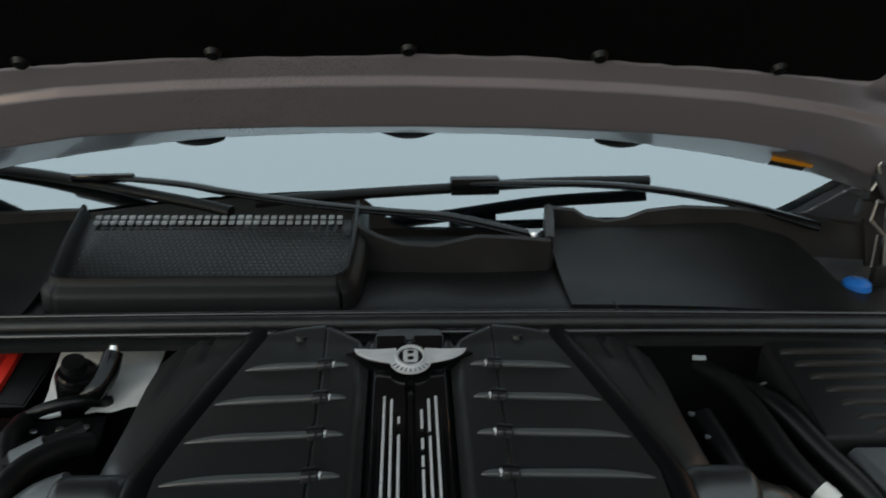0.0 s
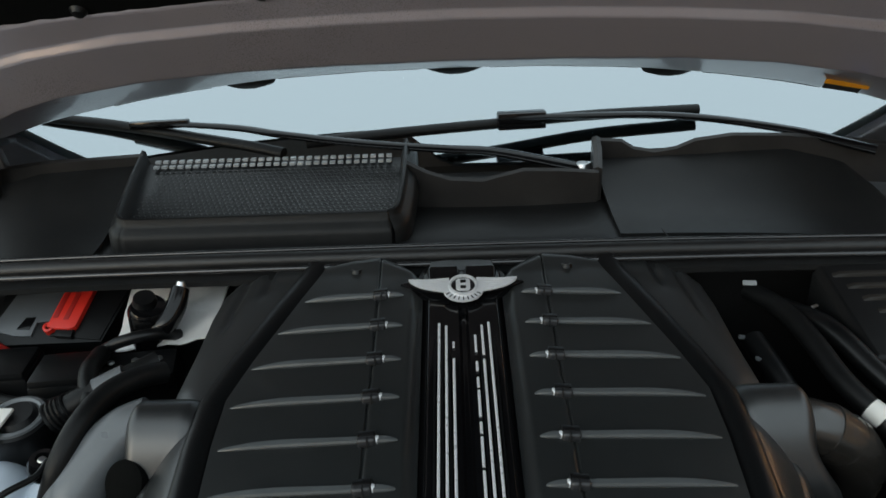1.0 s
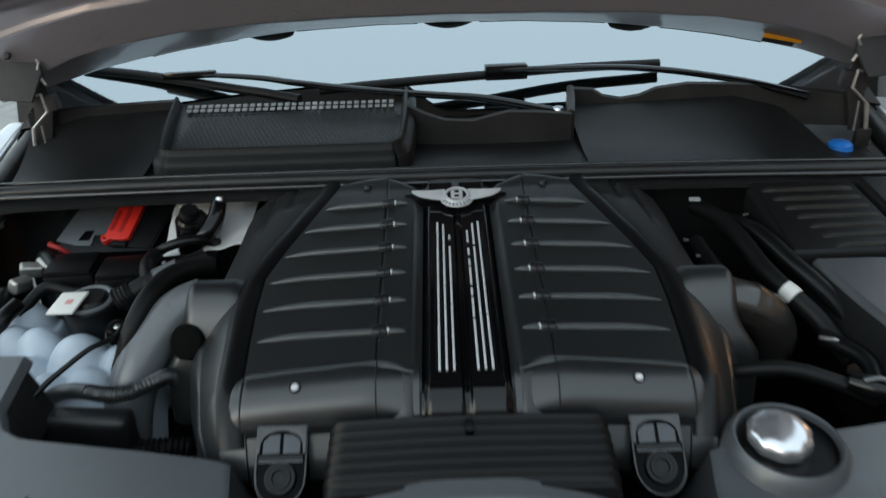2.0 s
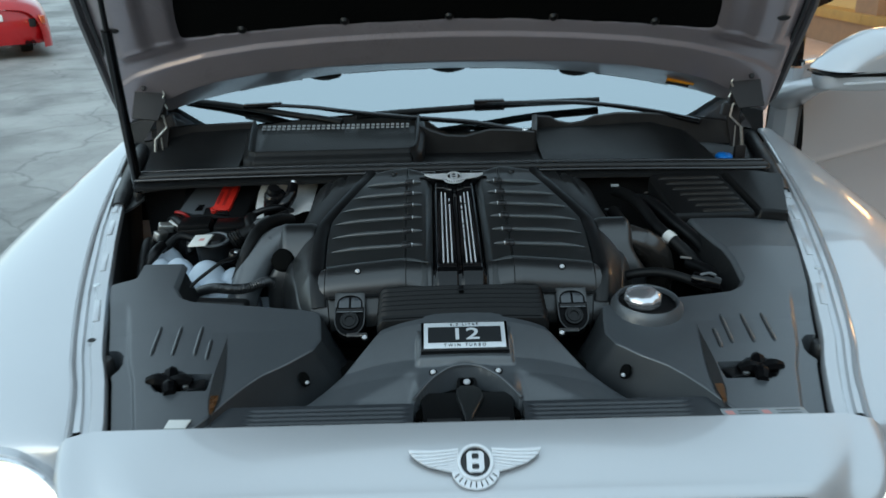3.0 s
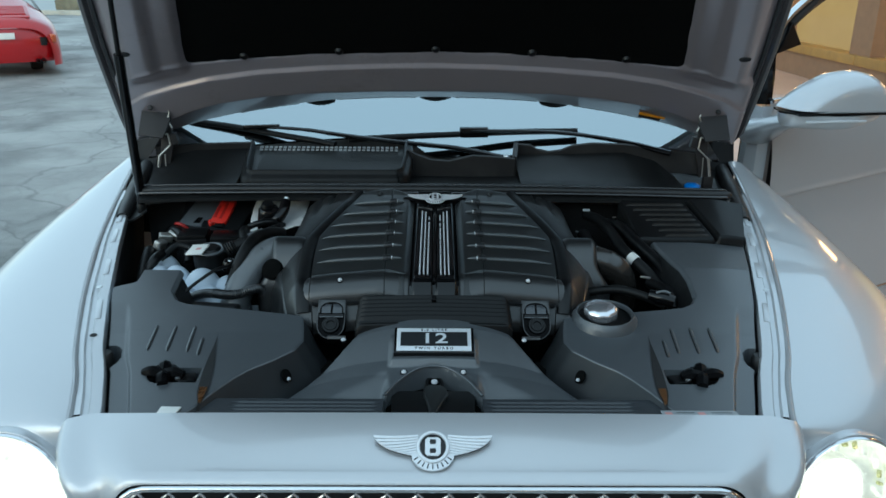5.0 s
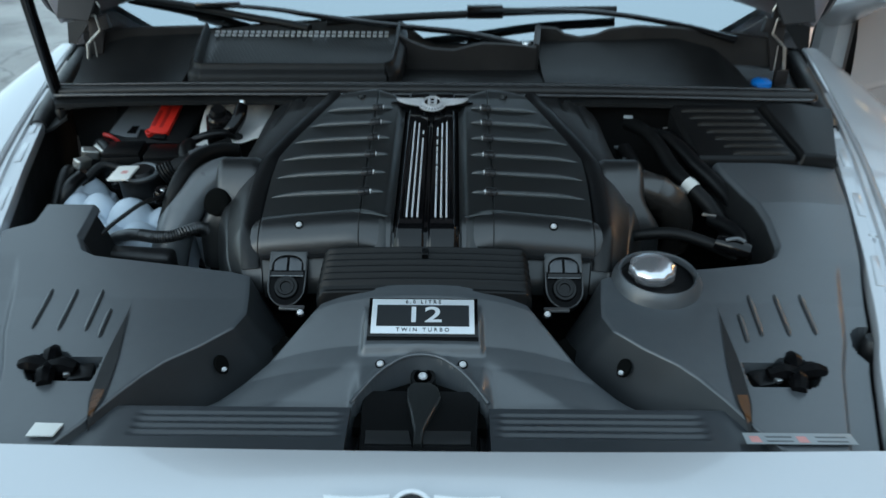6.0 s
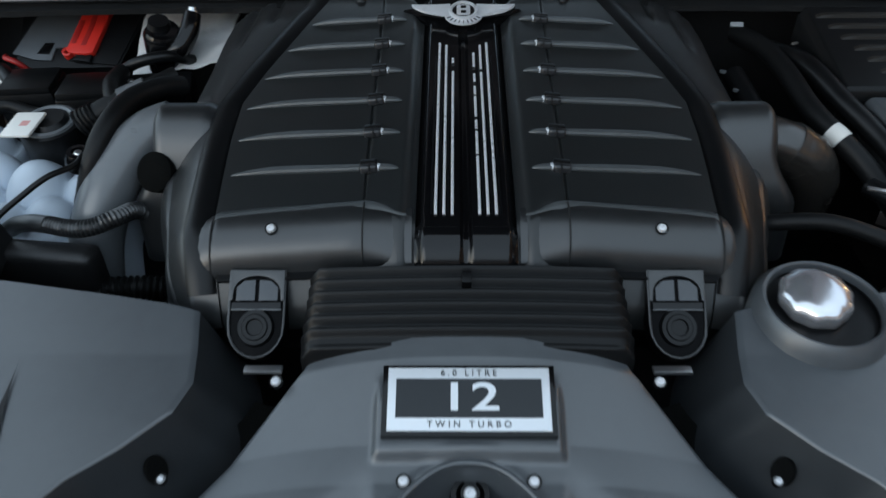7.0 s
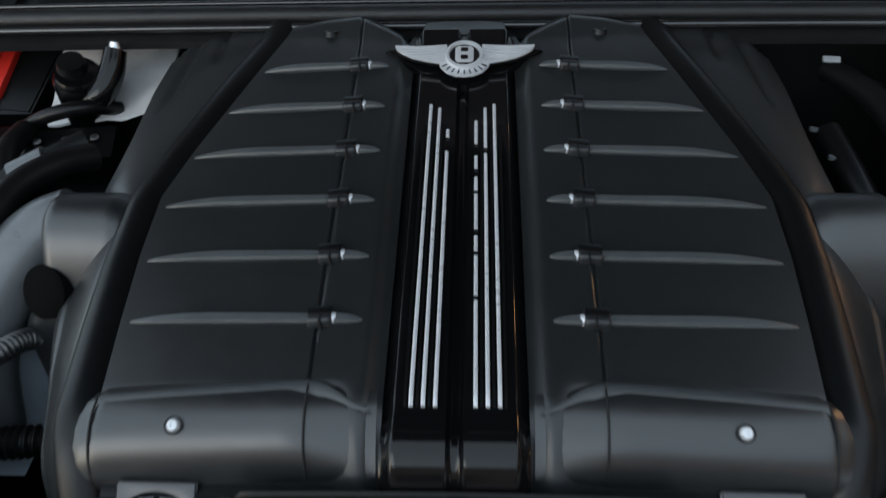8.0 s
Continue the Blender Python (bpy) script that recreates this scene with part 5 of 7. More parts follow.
part("charge_pipe_left", hose([(-0.350, 0.690, 1.115), (-0.378, 0.680, 1.105), (-0.402, 0.662, 1.088), (-0.428, 0.630, 1.055), (-0.447, 0.60, 1.005), (-0.455, 0.575, 0.94)], [0.026, 0.029, 0.031, 0.032, 0.032, 0.032], sides=24), DUCT, car, "grey rubber charge air pipe")
up = part("upper_hose", hose([(-0.375, 0.790, 1.125), (-0.400, 0.772, 1.120), (-0.430, 0.757, 1.111), (-0.458, 0.747, 1.100), (-0.485, 0.738, 1.085)], [0.013, 0.013, 0.014, 0.016, 0.018], sides=14), HOSE, car, "black rubber hose over the tank")
part("hose_collar", hose([(-0.408, 0.767, 1.118), (-0.440, 0.753, 1.108)], 0.0165, sides=14, smooth_path=False), DUCT, up)
part("hose_end", hose([(-0.470, 0.743, 1.095), (-0.492, 0.735, 1.083)], [0.018, 0.021], sides=14, n=14, rings=0.0012, pitch=0.006), HOSE, up)
part("cross_hose", hose([(-0.365, 0.775, 1.118), (-0.386, 0.750, 1.128), (-0.410, 0.714, 1.130), (-0.424, 0.672, 1.122), (-0.438, 0.640, 1.095), (-0.458, 0.620, 1.04)], 0.0135, sides=14), HOSE, car, "thin black hose over the charge pipe")
rh = part("return_hose", hose([(-0.57, 0.60, 1.0), (-0.535, 0.588, 1.03), (-0.505, 0.576, 1.044), (-0.478, 0.566, 1.049)], 0.0105, sides=14), FLANK, car, "dark grey corrugated return hose")
part("hose_bellows", hose([(-0.478, 0.566, 1.049), (-0.452, 0.558, 1.050), (-0.425, 0.557, 1.052), (-0.400, 0.572, 1.055), (-0.388, 0.600, 1.045), (-0.383, 0.63, 1.01)], 0.0100, n=34, sides=14, rings=0.0009, pitch=0.0042), FLANK, rh)
part("corrugated_hose", hose([(-0.455, 0.530, 0.965), (-0.425, 0.535, 0.975), (-0.385, 0.54, 0.975), (-0.355, 0.545, 0.97)], 0.014, n=30, rings=0.0016, pitch=0.007), HOSE, car, "black corrugated hose")
# battery terminal housing
BOXM = pose(-0.555, 0.965, 1.113, 31, 0, 4)
housing = part("terminal_box", slab([(-0.105, -0.062), (0.046, -0.066), (0.085, 0.040), (0.085, 0.075), (-0.105, 0.075)], -0.05, 0.0, 0.003, BOXM), BAND, car, "black battery terminal box with a red cover")
lid = part("lid_plate", slab([(-0.110, -0.038), (-0.076, -0.050), (-0.052, -0.052), (-0.048, -0.030), (-0.026, -0.030), (-0.002, 0.07), (-0.062, 0.07)], 0.0, 0.003, 0.001, BOXM), COVER, housing, "grey lid plate")
part("lid_plate", slab([(-0.027, -0.053), (0.044, -0.064), (0.079, 0.034), (0.075, 0.07), (0.004, 0.07)], 0.0, 0.0025, 0.001, BOXM), COVERD, housing, "black lid plate")
tab = part("red_cover", slab([(-0.029, -0.042), (-0.022, -0.046), (0.002, -0.049), (0.011, -0.046), (0.031, 0.026), (0.030, 0.033), (0.021, 0.038), (0.0, 0.040), (-0.008, 0.034)], 0.001, 0.012, 0.003, BOXM), RED, housing, "red plastic terminal cover")
part("cover_eye", turned(((0, 0.0012), (0.006, 0.001), (0.0065, -0.001)), BOXM @ pose(0.013, 0.026, 0.0125), 16, 0.6), DARKRED, tab)
# raised strips in darker red, painting the shade of recesses
for x0, y0, x1, y1 in ((-0.019, -0.030, -0.008, 0.010), (-0.004, -0.034, 0.007, 0.006), (0.006, 0.006, 0.010, 0.020)):
    w = 0.0035
    part("cover_recess_shade", slab([(x0 - w, y0), (x0 + w, y0), (x1 + w, y1), (x1 - w, y1)], 0.0118, 0.0128, 0.0003, BOXM), DARKRED, tab)
part("cover_eyelet", turned(((0.003, 0.010), (0.005, 0.012), (0.0075, 0.011), (0.008, 0)), BOXM @ pose(-0.027, -0.043, 0), 14), RED, tab)
part("cover_foot", slab([(-0.018, -0.056), (0.006, -0.060), (0.008, -0.048), (-0.016, -0.045)], 0.0, 0.008, 0.001, BOXM), BAND, tab)
part("housing_clip", slab([(-0.074, -0.040), (-0.056, -0.042), (-0.050, -0.022), (-0.064, -0.022)], 0.003, 0.0038, 0.0002, BOXM), GLOSS, housing)
for x, y in ((-0.60, 0.84), (-0.515, 0.825)):
    fb = part("fuse_box", one_box((x, y, 1.045), (0.075, 0.07, 0.09), (0, 0, 6), 0.006), BAND, car, "black relay box")
    part("lid", one_box((x, y - 0.001, 1.093), (0.07, 0.065, 0.012), (0, 0, 6), 0.004), COVERD, fb)
shield = part("heat_shield", sheet(lambda u, v: (-0.335 - 0.145 * u, 0.865 + 0.14 * v + 0.03 * u * (1 - v), 1.110 + 0.022 * v - 0.035 * u * (1 - v) + 0.005 * noise.noise((u * 5, v * 5, 0))), 16, 12, 0.003), SHIELD, car, "crinkled aluminium heat shield")
pb = part("pump_bracket", one_box((-0.425, 0.838, 1.065), (0.10, 0.05, 0.06), (12, 0, 8), 0.008), BAND, car, "black pump bracket")
for k in range(3):
    part("bracket_bolt", turned(((0, 0.003), (0.004, 0.0025), (0.005, 0)), pose(-0.455 + 0.03 * k, 0.828 + 0.004 * k, 1.098), 8), SATIN, pb)
pump = part("brake_fluid_pump", turned(((0, 0.060), (0.022, 0.058), (0.027, 0.05), (0.027, -0.06)), pose(-0.428, 0.905, 1.092, 16, 10, 0), 24), GLOSS, car, "black cylindrical pump")
part("pump_cap", turned(((0, 0.012), (0.014, 0.011), (0.017, 0.0)), pose(-0.424, 0.895, 1.148, 16, 10, 0), 18), BAND, pump)
valve = part("vacuum_valve", hose([(-0.418, 0.885, 1.115), (-0.398, 0.880, 1.122), (-0.384, 0.893, 1.140), (-0.379, 0.912, 1.160)], [0.013, 0.015, 0.014, 0.012]), GLOSS, car, "black valve body with a metal nozzle")
part("nozzle", turned(((0, 0.010), (0.006, 0.009), (0.008, 0.0)), frame_at((-0.379, 0.913, 1.160), (0.1, 0.3, 0.9)), 14), SATIN, valve)
for pts, r, mt in (
        ([(-0.70, 0.93, 1.05), (-0.66, 0.88, 1.09), (-0.62, 0.83, 1.08), (-0.60, 0.78, 1.04)], 0.011, BAND),
        ([(-0.66, 0.76, 1.05), (-0.63, 0.80, 1.075), (-0.58, 0.79, 1.07), (-0.52, 0.77, 1.075), (-0.47, 0.80, 1.08)], 0.009, HOSE),
        ([(-0.668, 0.915, 1.095), (-0.655, 0.892, 1.103), (-0.638, 0.885, 1.100), (-0.622, 0.89, 1.08)], 0.0042, DARKRED),
        ([(-0.49, 0.86, 1.09), (-0.45, 0.85, 1.115), (-0.41, 0.86, 1.12), (-0.385, 0.89, 1.10)], 0.008, BAND),
        ([(-0.44, 0.73, 1.10), (-0.46, 0.78, 1.115), (-0.47, 0.84, 1.105)], 0.012, HOSE),
        ([(-0.69, 0.70, 1.0), (-0.665, 0.72, 1.06), (-0.655, 0.76, 1.07)], 0.012, BAND),
        ([(-0.72, 0.86, 1.02), (-0.70, 0.80, 1.06), (-0.69, 0.72, 1.03), (-0.67, 0.64, 1.0)], 0.014, HOSE)):
    part("cable", hose(pts, r), mt, car, "red cable" if mt is DARKRED else "black cable in the engine bay")
for x, y, z, a0 in ((-0.676, 0.856, 1.078, 25), (-0.655, 0.868, 1.080, -35), (-0.678, 0.818, 1.072, 70)):
    part("metal_bracket", one_box((x, y, z), (0.034, 0.018, 0.022), (20, 12, a0), 0.005, 3), STEEL, car, "bare metal bracket")

# ---- right side of the bay ----
ductr = part("charge_pipe_right", hose([(0.33, 0.682, 1.10), (0.376, 0.674, 1.092), (0.418, 0.670, 1.070), (0.440, 0.680, 1.030), (0.445, 0.70, 0.97)], [0.029, 0.031, 0.032, 0.032, 0.032], sides=24), PIPED, car, "dark charge air pipe tinted brown for a warm reflection")
part("pipe_clamp", hose([(0.390, 0.673, 1.087), (0.400, 0.672, 1.081)], 0.0335, sides=24, smooth_path=False), PIPED, ductr)
part("pipe_clamp", hose([(0.412, 0.671, 1.074), (0.420, 0.671, 1.067)], 0.0335, sides=24, smooth_path=False), PIPED, ductr)
part("lower_hose", hose([(0.325, 0.555, 1.055), (0.345, 0.543, 1.069), (0.395, 0.530, 1.078), (0.443, 0.510, 1.072), (0.485, 0.49, 1.06)], 0.0095, sides=12), HOSE, car, "black hose with a quick connector")
qc = part("quick_connector", hose([(0.452, 0.503, 1.078), (0.475, 0.493, 1.075), (0.50, 0.485, 1.07)], [0.011, 0.016, 0.013], sides=10), GLOSS, car, "black quick connector with a metal clip")
part("metal_clip", hose([(0.462, 0.488, 1.089), (0.478, 0.486, 1.093), (0.49, 0.484, 1.089)], 0.003), DUCT, qc)
main = part("breather_hose", hose([(0.395, 0.93, 1.12), (0.418, 0.88, 1.122), (0.432, 0.82, 1.115), (0.443, 0.75, 1.10), (0.463, 0.705, 1.085), (0.495, 0.665, 1.06), (0.52, 0.61, 1.03)], 0.0135, sides=16), HOSE, car, "black breather hose with a white label")
part("hose_label", hose([(0.460, 0.7095, 1.0868), (0.4655, 0.7015, 1.0840), (0.4705, 0.6945, 1.0805)], [0.0139, 0.0143, 0.0139], sides=16, smooth_path=False), LABEL, main)
for pts, r in (([(0.43, 0.90, 1.11), (0.46, 0.83, 1.12), (0.49, 0.76, 1.10), (0.53, 0.68, 1.07), (0.545, 0.58, 1.03)], 0.014),
               ([(0.37, 0.84, 1.10), (0.385, 0.78, 1.08), (0.405, 0.72, 1.05)], 0.015),
               ([(0.49, 0.64, 1.05), (0.52, 0.58, 1.05), (0.515, 0.53, 1.03)], 0.012)):
    part("cable", hose(pts, r, sides=12), BAND, car, "black cable in the engine bay")
part("metal_lug", one_box((0.448, 0.850, 1.140), (0.010, 0.004, 0.003), (0, 0, 25), 0.001), SATIN, car, "small bright lug")
part("metal_lug", one_box((0.462, 0.577, 1.088), (0.022, 0.006, 0.004), (0, 0, -20), 0.001), SATIN, car, "small bright lug")
part("blue_label", one_box((0.392, 0.923, 1.136), (0.018, 0.007, 0.004), (40, 0, -6), 0.001), STICK, car, "pale label on a hose joint")
for x, y, z in ((0.362, 0.835, 1.105), (0.372, 0.80, 1.095)):
    part("hose_clip", one_box((x, y, z), (0.022, 0.005, 0.004), (0, 8, -6), 0.001), DUCT, car, "small grey hose clip")


def filter_box(u, v):
    y = 0.768 + 0.145 * v
    x0, x1 = 0.490 - 0.02 * v, rail_x(y) - 0.004
    x = x0 + (x1 - x0) * u
    z = 1.112 + 0.36 * (y - 0.767) - 0.010 * smooth(0.03, 0.0, u) - 0.014 * smooth(0.03, 0.0, v) - 0.012 * smooth(0.70, 0.80, x)
    # diagonal groove, with a raised panel outside it
    c = 0.645 + 0.28 * (0.905 - y)
    z += 0.006 * smooth(c + 0.002, c + 0.008, x) - 0.012 * smooth(0.007, 0.003, abs(x - c))
    return (x, y, z)


fbx = part("filter_box", sheet(filter_box, 140, 60, 0.05), COVERD, car, "black ribbed air filter box lid", angle=60)
# ribs coloured lighter and browner than the lid for their sheen
for k in range(7):
    y0 = 0.780 + 0.0195 * k

    def box_rib(u, v, y0=y0):
        xa, xb = 0.480 + 0.62 * (0.905 - y0), 0.633 + 0.28 * (0.905 - y0)
        x, y = xa + (xb - xa) * u, y0 - 0.0042 + 0.0084 * v
        q = (y - 0.768) / 0.145
        base = 1.112 + 0.36 * (y - 0.767) - 0.014 * smooth(0.03, 0.0, q)
        return (x, y, base + 0.0045 * (1 - (2 * v - 1) ** 6) * (1 - (2 * u - 1) ** 30) - 0.001)
    part("rib", sheet(box_rib, 12, 6), RIBBOX, fbx)

# ---- cowl below the windscreen ----
part("cowl_seal", hose([(-0.775, 0.99, 1.160), (-0.765, 0.955, 1.168), (-0.73, 0.942, 1.176), (-0.5, 0.94, 1.182), (-0.2, 0.94, 1.184), (0.2, 0.94, 1.184), (0.5, 0.94, 1.180), (0.73, 0.942, 1.174), (0.765, 0.955, 1.168), (0.775, 0.99, 1.160)], 0.011, sides=12), RUBBER, car, "black rubber bulkhead seal")
part("seal_crest", hose([(-0.775, 1.00, 1.170), (-0.762, 0.968, 1.178), (-0.73, 0.954, 1.186), (-0.5, 0.951, 1.1915), (-0.2, 0.951, 1.1935), (0.2, 0.951, 1.1935), (0.5, 0.951, 1.1895), (0.73, 0.954, 1.184), (0.762, 0.968, 1.178), (0.775, 1.00, 1.170)], 0.0032, sides=10), SEALG, car, "shiny crest of the bulkhead seal")
part("seal_bead", hose([(-0.76, 0.940, 1.168), (-0.72, 0.924, 1.174), (-0.4, 0.921, 1.179), (0.0, 0.920, 1.181), (0.4, 0.921, 1.179), (0.72, 0.924, 1.172), (0.76, 0.940, 1.166)], 0.0045, sides=10), SEALG, car, "thin glossy seal bead")
part("seal_flange", sheet(lambda u, v: (-0.755 + 1.51 * u, 0.914 + 0.024 * v, 1.168 + 0.010 * v - 0.010 * (2 * u - 1) ** 4), 40, 3, 0.008), COWL, car, "black seal flange")


def cowl(u, v):
    y = 0.948 + 0.33 * v
    half = gap_x(y) - 0.075
    x = half * (-1 + 2 * u)
    z = 1.166 - 0.040 * abs(x / 0.8) ** 3 + 0.012 * smooth(0.25, 0.0, v) + 0.012 * smooth(0.75, 1.0, v)
    return (x, y, z)


part("cowl_joint", hose([(0.286, 1.245, 1.168), (0.292, 1.18, 1.166), (0.296, 1.10, 1.166), (0.300, 0.99, 1.172)], 0.0012, sides=6), DARK, car, "thin joint in the cowl panel")
part("cowl_panel", sheet(cowl, 70, 24, 0.01), COWL, car, "black plastic cowl below the windscreen", angle=60)


def wall_strip(pts, low, name, label, thick=0.012, mat=None):
    """A standing wall along pts (x, y, top) down to low."""
    bm = bmesh.new()
    rows = []
    p = [Vector(q) for q in pts]
    for i, c in enumerate(p):
        d = (p[min(i + 1, len(p) - 1)] - p[max(i - 1, 0)])
        d.z = 0
        nrm = Vector((d.y, -d.x, 0)).normalized() * thick / 2
        rows.append([bm.verts.new(v) for v in ((c.x - nrm.x, c.y - nrm.y, low), (c.x - nrm.x, c.y - nrm.y, c.z - 0.003), (c.x, c.y, c.z), (c.x + nrm.x, c.y + nrm.y, c.z - 0.003), (c.x + nrm.x, c.y + nrm.y, low))])
    for a0, b0 in zip(rows, rows[1:]):
        for k in range(4):
            bm.faces.new((a0[k], a0[k + 1], b0[k + 1], b0[k]))
    for r in (rows[0], rows[-1]):
        bm.faces.new(r)
    return part(name, bm, mat or SCUTTLE, car, label)


# closing panels between the cowl and the wings
for s in (-1, 1):
    part("cowl_end", sheet(lambda u, v, s=s: (lambda y: (s * (gap_x(y) - 0.10 + 0.096 * u), y, 1.128 + (gap_z(y) - 0.022 - 1.128) * u - 0.012 * math.sin(math.pi * u)))(0.93 + 0.57 * v), 6, 16, 0.006), COWL, car, "black panel between the cowl and the wing")
    part("scuttle_side", sheet(lambda u, v, s=s: (s * (0.60 + 0.37 * u), 1.36 + 0.10 * v + 0.03 * u, 0.92 + 0.34 * v - 0.05 * u * v), 6, 6, 0.006), COWL, car, "black end of the scuttle")

# dished floor rising to the scuttle's rear edge
def cove(name, xs, ys, zs, front, label):
    top_y, top_z = curve(xs, ys), curve(xs, zs)

    def f(u, v):
        x = xs[0] + (xs[-1] - xs[0]) * u
        y0, z0 = top_y(x), top_z(x)
        low = 1.172 - 0.040 * abs(x / 0.8) ** 3
        return (x, y0 + (front - y0) * v, low + (z0 - low) * (1 - v) ** 2.1)
    part(name, sheet(f, 40, 16, 0.006), COWL, car, label, angle=60)


cove("cowl_dish", (0.235, 0.40, 0.55, 0.64, 0.70), (1.246, 1.236, 1.230, 1.215, 1.205), (1.206, 1.214, 1.222, 1.200, 1.155), 1.02, "black dished cowl panel")
cove("cowl_dish", (-0.80, -0.70, -0.545), (1.195, 1.220, 1.240), (1.200, 1.222, 1.226), 1.01, "black dished cowl panel")

# fresh-air tray with its mesh
tray = part("air_tray", sheet(lambda u, v: (-0.508 + 0.418 * u - 0.02 * v * (1 - u), 1.05 + 0.20 * v, 1.180 + 0.04 * v), 20, 12, 0.004), BAND, car, "black fresh-air tray with a honeycomb mesh")
RIM = spline([(-0.535, 1.26, 1.243), (-0.522, 1.15, 1.226), (-0.512, 1.075, 1.213), (-0.507, 1.055, 1.210), (-0.494, 1.043, 1.209), (-0.47, 1.040, 1.209), (-0.30, 1.036, 1.211), (-0.125, 1.032, 1.213), (-0.104, 1.034, 1.214), (-0.092, 1.046, 1.217), (-0.088, 1.07, 1.222), (-0.084, 1.12, 1.235), (-0.083, 1.18, 1.247), (-0.085, 1.26, 1.250)], 6)


def tray_side(u, v):
    """A moulded wall that drops inwards from the rim and rolls outwards below it."""
    k = round(u * (len(RIM) - 1))
    p = RIM[k]
    d = (RIM[min(k + 1, len(RIM) - 1)] - RIM[max(k - 1, 0)])
    n = Vector((d.y, -d.x, 0)).normalized()
    out, down = ((-0.010, 0.035), (-0.004, 0.003), (0.0, 0.0), (0.003, 0.0012), (0.005, 0.009), (0.008, 0.014), (0.015, 0.019), (0.019, 0.028), (0.020, 0.05))[round(v * 8)]
    return (p.x + n.x * out, p.y + n.y * out, p.z - down)


part("tray_wall", sheet(tray_side, len(RIM) - 1, 8), COWL, tray, "black moulded rim of the air tray", angle=50)
# scalloped walls that carry the wipers
wall_strip([(-0.083, 1.165, 1.245), (-0.05, 1.16, 1.228), (-0.01, 1.157, 1.215), (0.04, 1.155, 1.212), (0.08, 1.155, 1.222), (0.105, 1.155, 1.228), (0.16, 1.158, 1.225), (0.225, 1.163, 1.218)], 1.165, "cowl_wall", "black scalloped cowl wall", 0.014)
wall_strip([(0.225, 1.165, 1.222), (0.232, 1.21, 1.236), (0.238, 1.262, 1.243)], 1.165, "cowl_wall", "black scalloped cowl wall", 0.014)
wall_strip([(0.238, 1.26, 1.24), (0.28, 1.255, 1.238), (0.30, 1.25, 1.226), (0.335, 1.247, 1.22), (0.37, 1.245, 1.226), (0.40, 1.242, 1.24), (0.46, 1.24, 1.248), (0.55, 1.235, 1.246), (0.66, 1.22, 1.238), (0.78, 1.20, 1.225)], 1.165, "cowl_wall", "black scalloped cowl wall", 0.014)
wall_strip([(-0.80, 1.20, 1.235), (-0.70, 1.225, 1.24), (-0.53, 1.245, 1.242)], 1.165, "cowl_wall", "black cowl wall", 0.014)
part("cap", turned(((0, 0.016), (0.016, 0.015), (0.022, 0.010), (0.0235, 0.0)), pose(0.736, 1.15, 1.134), 24), BLUE, car, "blue washer fluid cap")
# honeycomb holes of the tray mesh
mesh_net = bmesh.new()
for i in range(46):
    for j in range(18):
        x = -0.495 + 0.0087 * i + (0.00435 if j % 2 else 0)
        y = 1.05 + 0.0095 * j
        z = 1.181 + 0.04 * (y - 1.035) / 0.20
        v = [mesh_net.verts.new((x + 0.0036 * math.cos(radians(60 * k)), y + 0.0040 * math.sin(radians(60 * k)), z + 0.0012)) for k in range(6)]
        w = [mesh_net.verts.new((x + 0.0047 * math.cos(radians(60 * k)), y + 0.0054 * math.sin(radians(60 * k)), z + 0.0018)) for k in range(6)]
        for k in range(6):
            mesh_net.faces.new((v[k], v[(k + 1) % 6], w[(k + 1) % 6], w[k]))
tagged(part("honeycomb", mesh_net, NET, tray, smooth=False), kind="stuff")
slots = bmesh.new()
for i in range(30):
    x = -0.505 + 0.0135 * i
    for j in range(2):
        box(slots, (x, 1.228 + 0.012 * j, 1.222 + 0.005 * j), (0.0085, 0.008, 0.004))
tagged(part("slot_grid", slots, SLOTS, tray, "row of bright slots below the glass", smooth=False), kind="stuff")

# windscreen
part("windscreen", sheet(lambda u, w: (lambda x, v: (x * (1 - 0.16 * v), 1.30 + 0.80 * v - 0.0 + 0.16 * (x / 0.80) ** 2 * -1 + 0.06, 1.238 + 0.43 * v - 0.03 * (x / 0.8) ** 2))(-0.82 + 1.64 * u, w - 0.10 * (1 - w) * smooth(0.43, 0.50, u) * smooth(0.80, 0.70, u)), 60, 14, 0.005), SCREEN, car, "pale windscreen reflecting the sky")


# wipers
def wiper(points, arm, name):
    w = part("wiper", hose(points, 0.0115, sides=12, flat=0.8), HOSE, car, "black wiper resting on the windscreen")
    part("wiper_arm", hose(arm, [0.013, 0.011, 0.010, 0.008], sides=10, flat=0.6), GLOSS, w)
    return w


w = wiper([(-0.255, 1.262, 1.246), (-0.10, 1.29, 1.250), (0.08, 1.315, 1.254), (0.25, 1.335, 1.258), (0.43, 1.335, 1.262)], [(0.675, 1.185, 1.228), (0.55, 1.255, 1.247), (0.36, 1.29, 1.266), (0.09, 1.30, 1.268)], "right")
part("wiper_joint", one_box((0.115, 1.305, 1.262), (0.085, 0.024, 0.030), (0, 0, 4), 0.004), GLOSS, w)
w = wiper([(-0.74, 1.345, 1.283), (-0.60, 1.335, 1.266), (-0.444, 1.305, 1.246), (-0.36, 1.275, 1.240), (-0.293, 1.25, 1.233)], [(0.205, 1.203, 1.207), (0.069, 1.241, 1.226), (-0.026, 1.232, 1.238), (-0.158, 1.238, 1.250), (-0.293, 1.261, 1.262), (-0.376, 1.289, 1.268), (-0.50, 1.316, 1.272)], "left")
part("wiper_joint", one_box((-0.52, 1.317, 1.271), (0.11, 0.014, 0.014), (0, -3, -7), 0.003), GLOSS, w)
